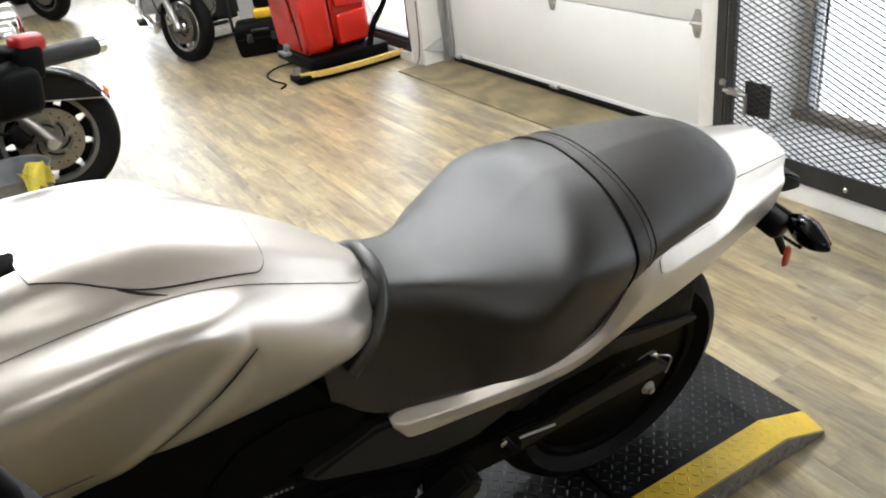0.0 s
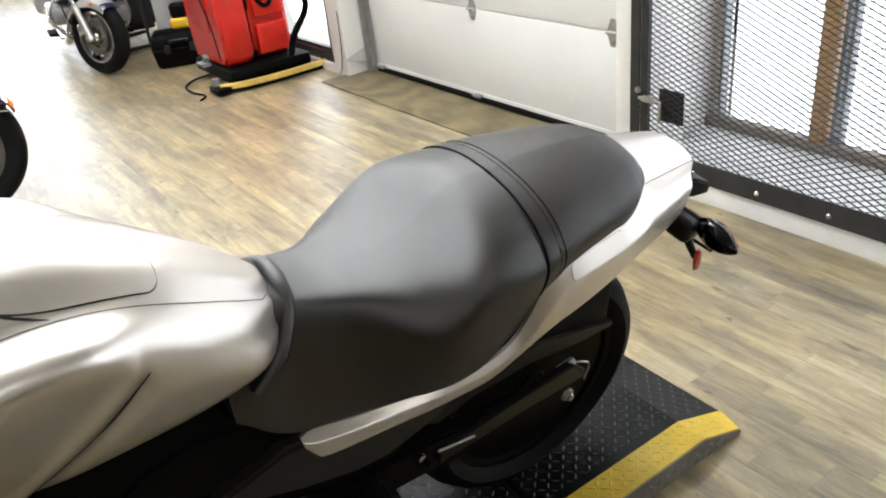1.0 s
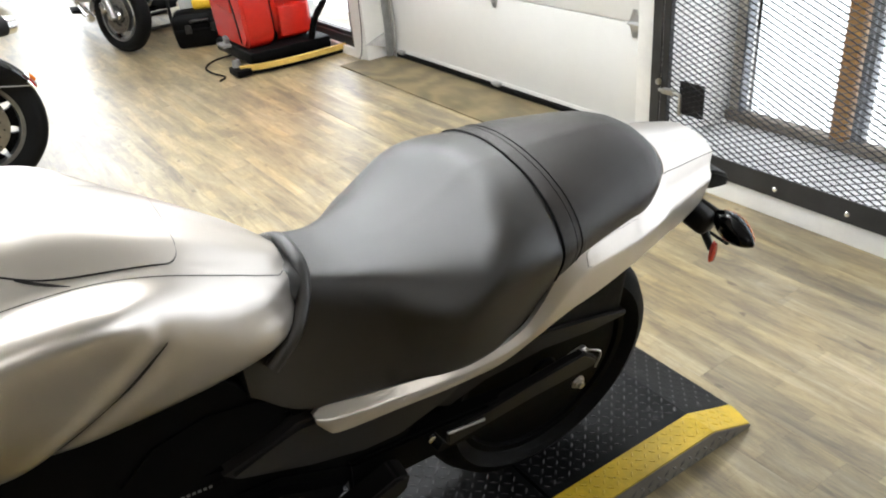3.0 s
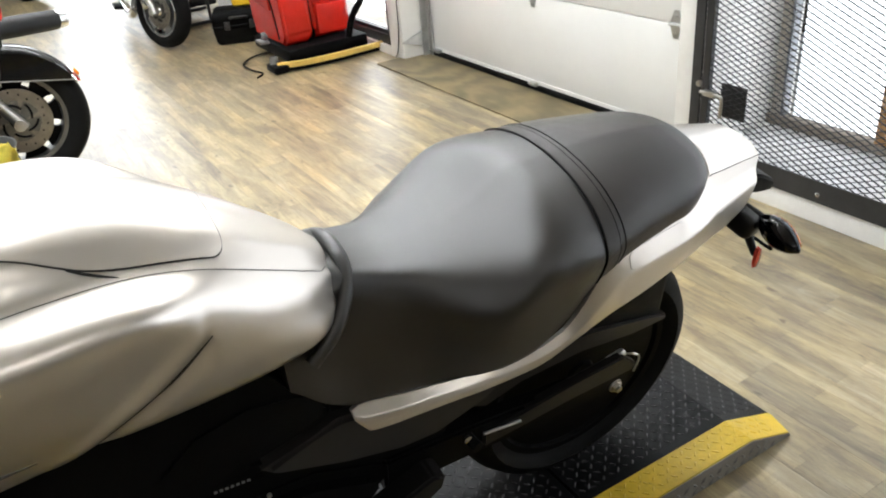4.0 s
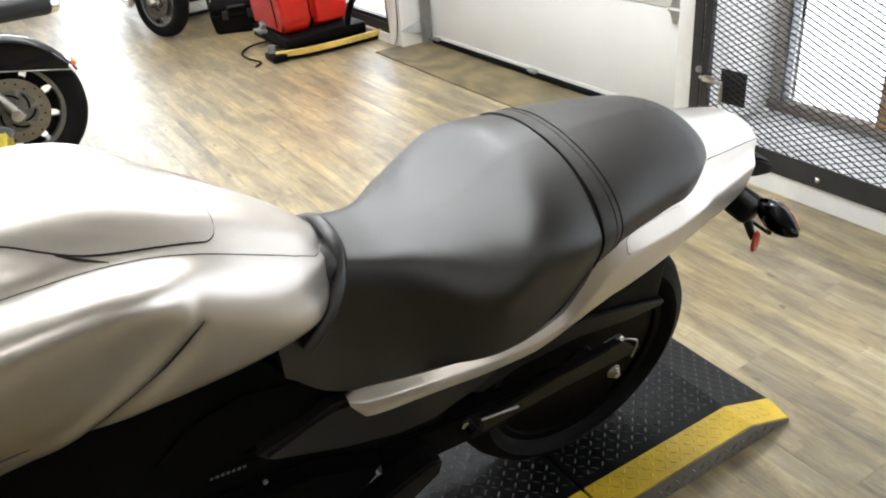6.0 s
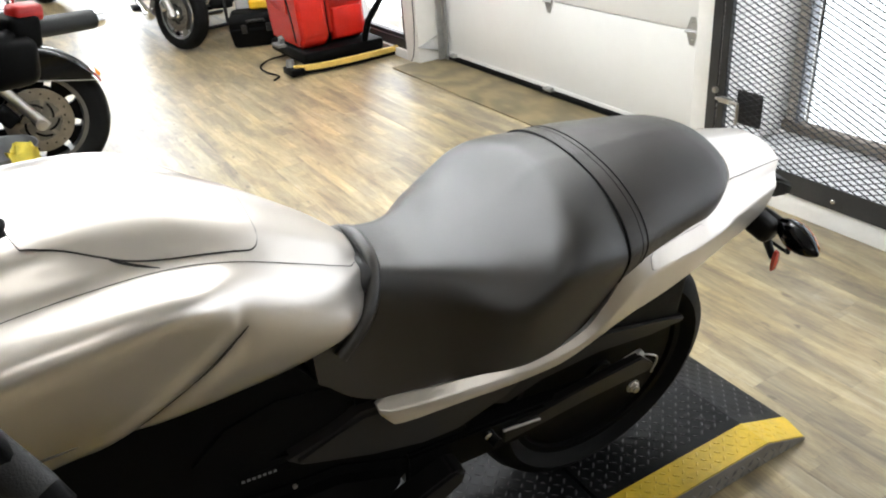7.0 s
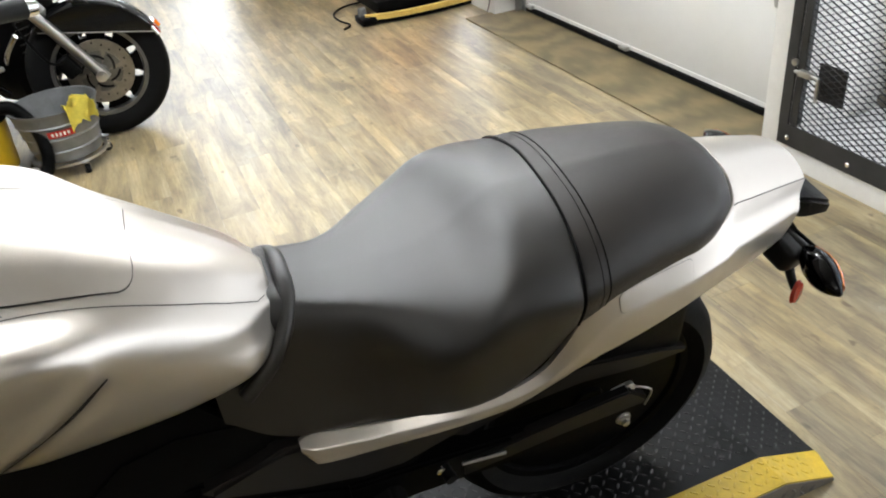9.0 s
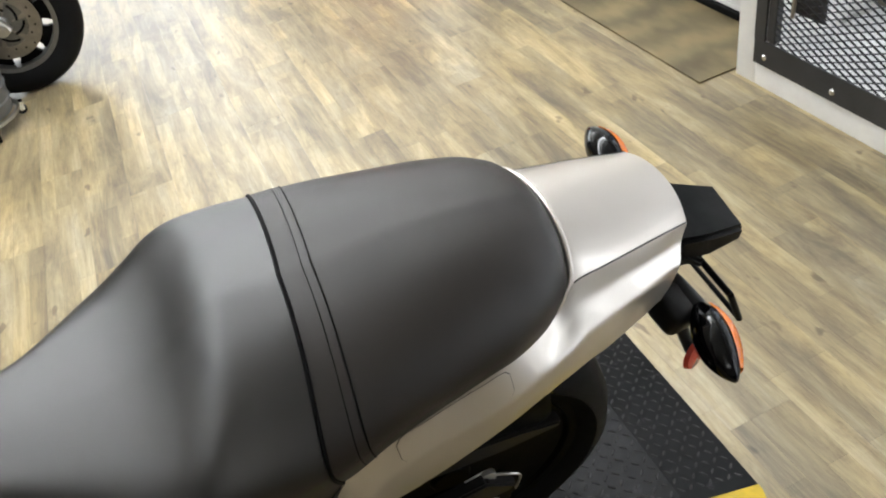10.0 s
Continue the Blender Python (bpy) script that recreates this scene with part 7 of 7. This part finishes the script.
for k, (x, z, material, lab) in enumerate(((-5.40, 0.531, DARK_CLUTTER, "dark cloth bundle on the white shelf"), (-5.17, 0.531, PURPLE, "purple plastic jug on the white shelf"), (-4.93, 0.531, CHROME, "bright metal tin on the white shelf"), (-5.30, 0.061, DARK_CLUTTER, "dark cloth bundle on the lowest shelf"), (-5.0, 0.991, LABEL_GREY, "pale box on the white shelf"))):
    o = thing("shelf_item", lab, "shelf item", pose(x - 0.14, 2.58, z, 0, 0, rnd.uniform(-20, 20)))
    bm = nb()
    h = rnd.uniform(0.16, 0.26)
    lathe(bm, [(0.0, 0.0), (0.075, 0.0), (0.08, 0.01), (0.08, h * 0.7), (0.05, h * 0.85), (0.03, h * 0.9)], 20)
    part("body", bm, material, o, "", 40)
    bm = nb()
    lathe(bm, [(0.032, h * 0.88), (0.034, h), (0.0, h * 1.02)], 16)
    part("cap", bm, DARK_GREY, o, "", 40)
# hanging dark clothing beside the shelf
g = thing("clothes_rack", "rack of dark riding jackets by the far wall", "clothes rack", pose(-5.97, 2.29, 0, 0, 0, 5))
for x in (-0.30, 0.30):
    bm = nb()
    tube(bm, [(x, 0, 0.0), (x, 0, 1.45)], 0.014, 10)
    part("upright", bm, FRAME_BLACK, g, "", 50)
    bm = nb()
    tube(bm, [(x, -0.2, 0.014), (x, 0.2, 0.014)], 0.014, 10)
    part("foot", bm, FRAME_BLACK, g, "", 50)
bm = nb()
tube(bm, [(-0.30, 0, 1.45), (0.30, 0, 1.45)], 0.014, 10)
part("rail", bm, FRAME_BLACK, g, "", 50)
for k in range(5):
    bm = nb()
    x = -0.24 + 0.12 * k
    loops = []
    for z, hx, hy in ((1.44, 0.02, 0.03), (1.36, 0.035, 0.20), (1.0, 0.05, 0.19), (0.6, 0.045, 0.17), (0.12 + 0.06 * (k % 3), 0.03, 0.14)):
        loops.append([Vector((x + hx * math.cos(a) + 0.012 * math.sin(3 * a + k), hy * math.sin(a), z + 0.01 * math.sin(2 * a + k))) for a in (2 * math.pi * i / 16 for i in range(16))])
    rings(bm, loops)
    part("jacket", bm, DARK_CLUTTER, g, "dark riding jacket", 60)
# boards leaning by the far wall
for x, y, w, mt, lab in ((-10.2, 2.0, 0.24, TAN, "tan board leaning by the far wall"), (-10.9, 2.1, 0.4, DARK_CLUTTER, "dark panel leaning by the far wall")):
    bm = nb()
    box(bm, w, 0.03, 1.6, pose(x, y + 0.45, 0.78, -14), 0.004)
    tagged(part("leaning_board", bm, mt, None, "", 30), lab, "board")
c = thing("counter", "white cabinet with dark goods at the far wall", "cabinet", pose(-9.7, 0.3, 0))
bm = nb()
box2(bm, -0.5, 0.5, -0.9, 0.9, 0.0, 0.85, 0.01)
part("body", bm, WHITE_TRIM, c, "", 30)
bm = nb()
box2(bm, -0.53, 0.53, -0.93, 0.93, 0.852, 0.89, 0.005)
part("top", bm, DARK_GREY, c, "", 30)
# cable on the pillar
bm = nb()
tube(bm, smooth_path([(-3.375, 2.853, 0.42), (-3.385, 2.851, 0.20), (-3.415, 2.849, 0.06), (-3.45, 2.845, 0.006)], 6), 0.003, 6)
tagged(part("wall_cable", bm, DARK_GREY, None, "", 60), "thin dark cable running down the white pillar", "cable")

# ---- floor planks, laid along the wall, joints staggered ----
PW, PL = 0.150, 1.22
rnd = random.Random(21)


def plank_mesh(length):
    bm = nb()
    e = 0.0002
    a = [Vector((x, y, -0.0016)) for x, y in ((0.0001, 0.0001), (length - 0.0001, 0.0001), (length - 0.0001, PW - 0.0001), (0.0001, PW - 0.0001))]
    b = [Vector((x, y, 0.0)) for x, y in ((e + 0.0001, e + 0.0001), (length - e - 0.0001, e + 0.0001), (length - e - 0.0001, PW - e - 0.0001), (e + 0.0001, PW - e - 0.0001))]
    va, vb = [bm.verts.new(p) for p in a], [bm.verts.new(p) for p in b]
    bm.faces.new(vb)
    for i in range(4):
        bm.faces.new((va[i], va[(i + 1) % 4], vb[(i + 1) % 4], vb[i]))
    return bm


bm = plank_mesh(PL)
me = bpy.data.meshes.new("plank")
bmesh.ops.recalc_face_normals(bm, faces=bm.faces)
bm.to_mesh(me)
bm.free()
me.materials.append(PLANK)
rest_v, rest_f = [], []
count = 0
row = 0
y = S0
while y < 3.05:
    x = W0 - (row * 0.437 % PL) - rnd.uniform(0, 0.1)
    while x < E0 - 0.01:
        near = -4.6 < x < 1.6 and 0.2 < y < 3.0
        if near and count < 290:
            o = new("plank", me)
            o.parent = floor
            o.location = (x, y, 0)
            count += 1
        else:
            a, b = max(x, W0) + 0.0003, min(x + PL, E0) - 0.0003
            k = len(rest_v)
            rest_v += [(p, q + y, h) for h, d in ((0, 0), (-0.0016, -0.0002)) for p, q in ((a + d, 0.0003 + d), (b - d, 0.0003 + d), (b - d, PW - 0.0003 - d), (a + d, PW - 0.0003 - d))]
            rest_f += [(k, k + 1, k + 2, k + 3)] + [(k + 4 + i, k + 4 + (i + 1) % 4, k + (i + 1) % 4, k + i) for i in range(4)]
        x += PL
    y += PW
    row += 1
me = bpy.data.meshes.new("far_planks")
me.from_pydata(rest_v, [], rest_f)
me.materials.append(PLANK)
o = new("far_planks", me)
o.parent = floor
tagged(o, kind="stuff")
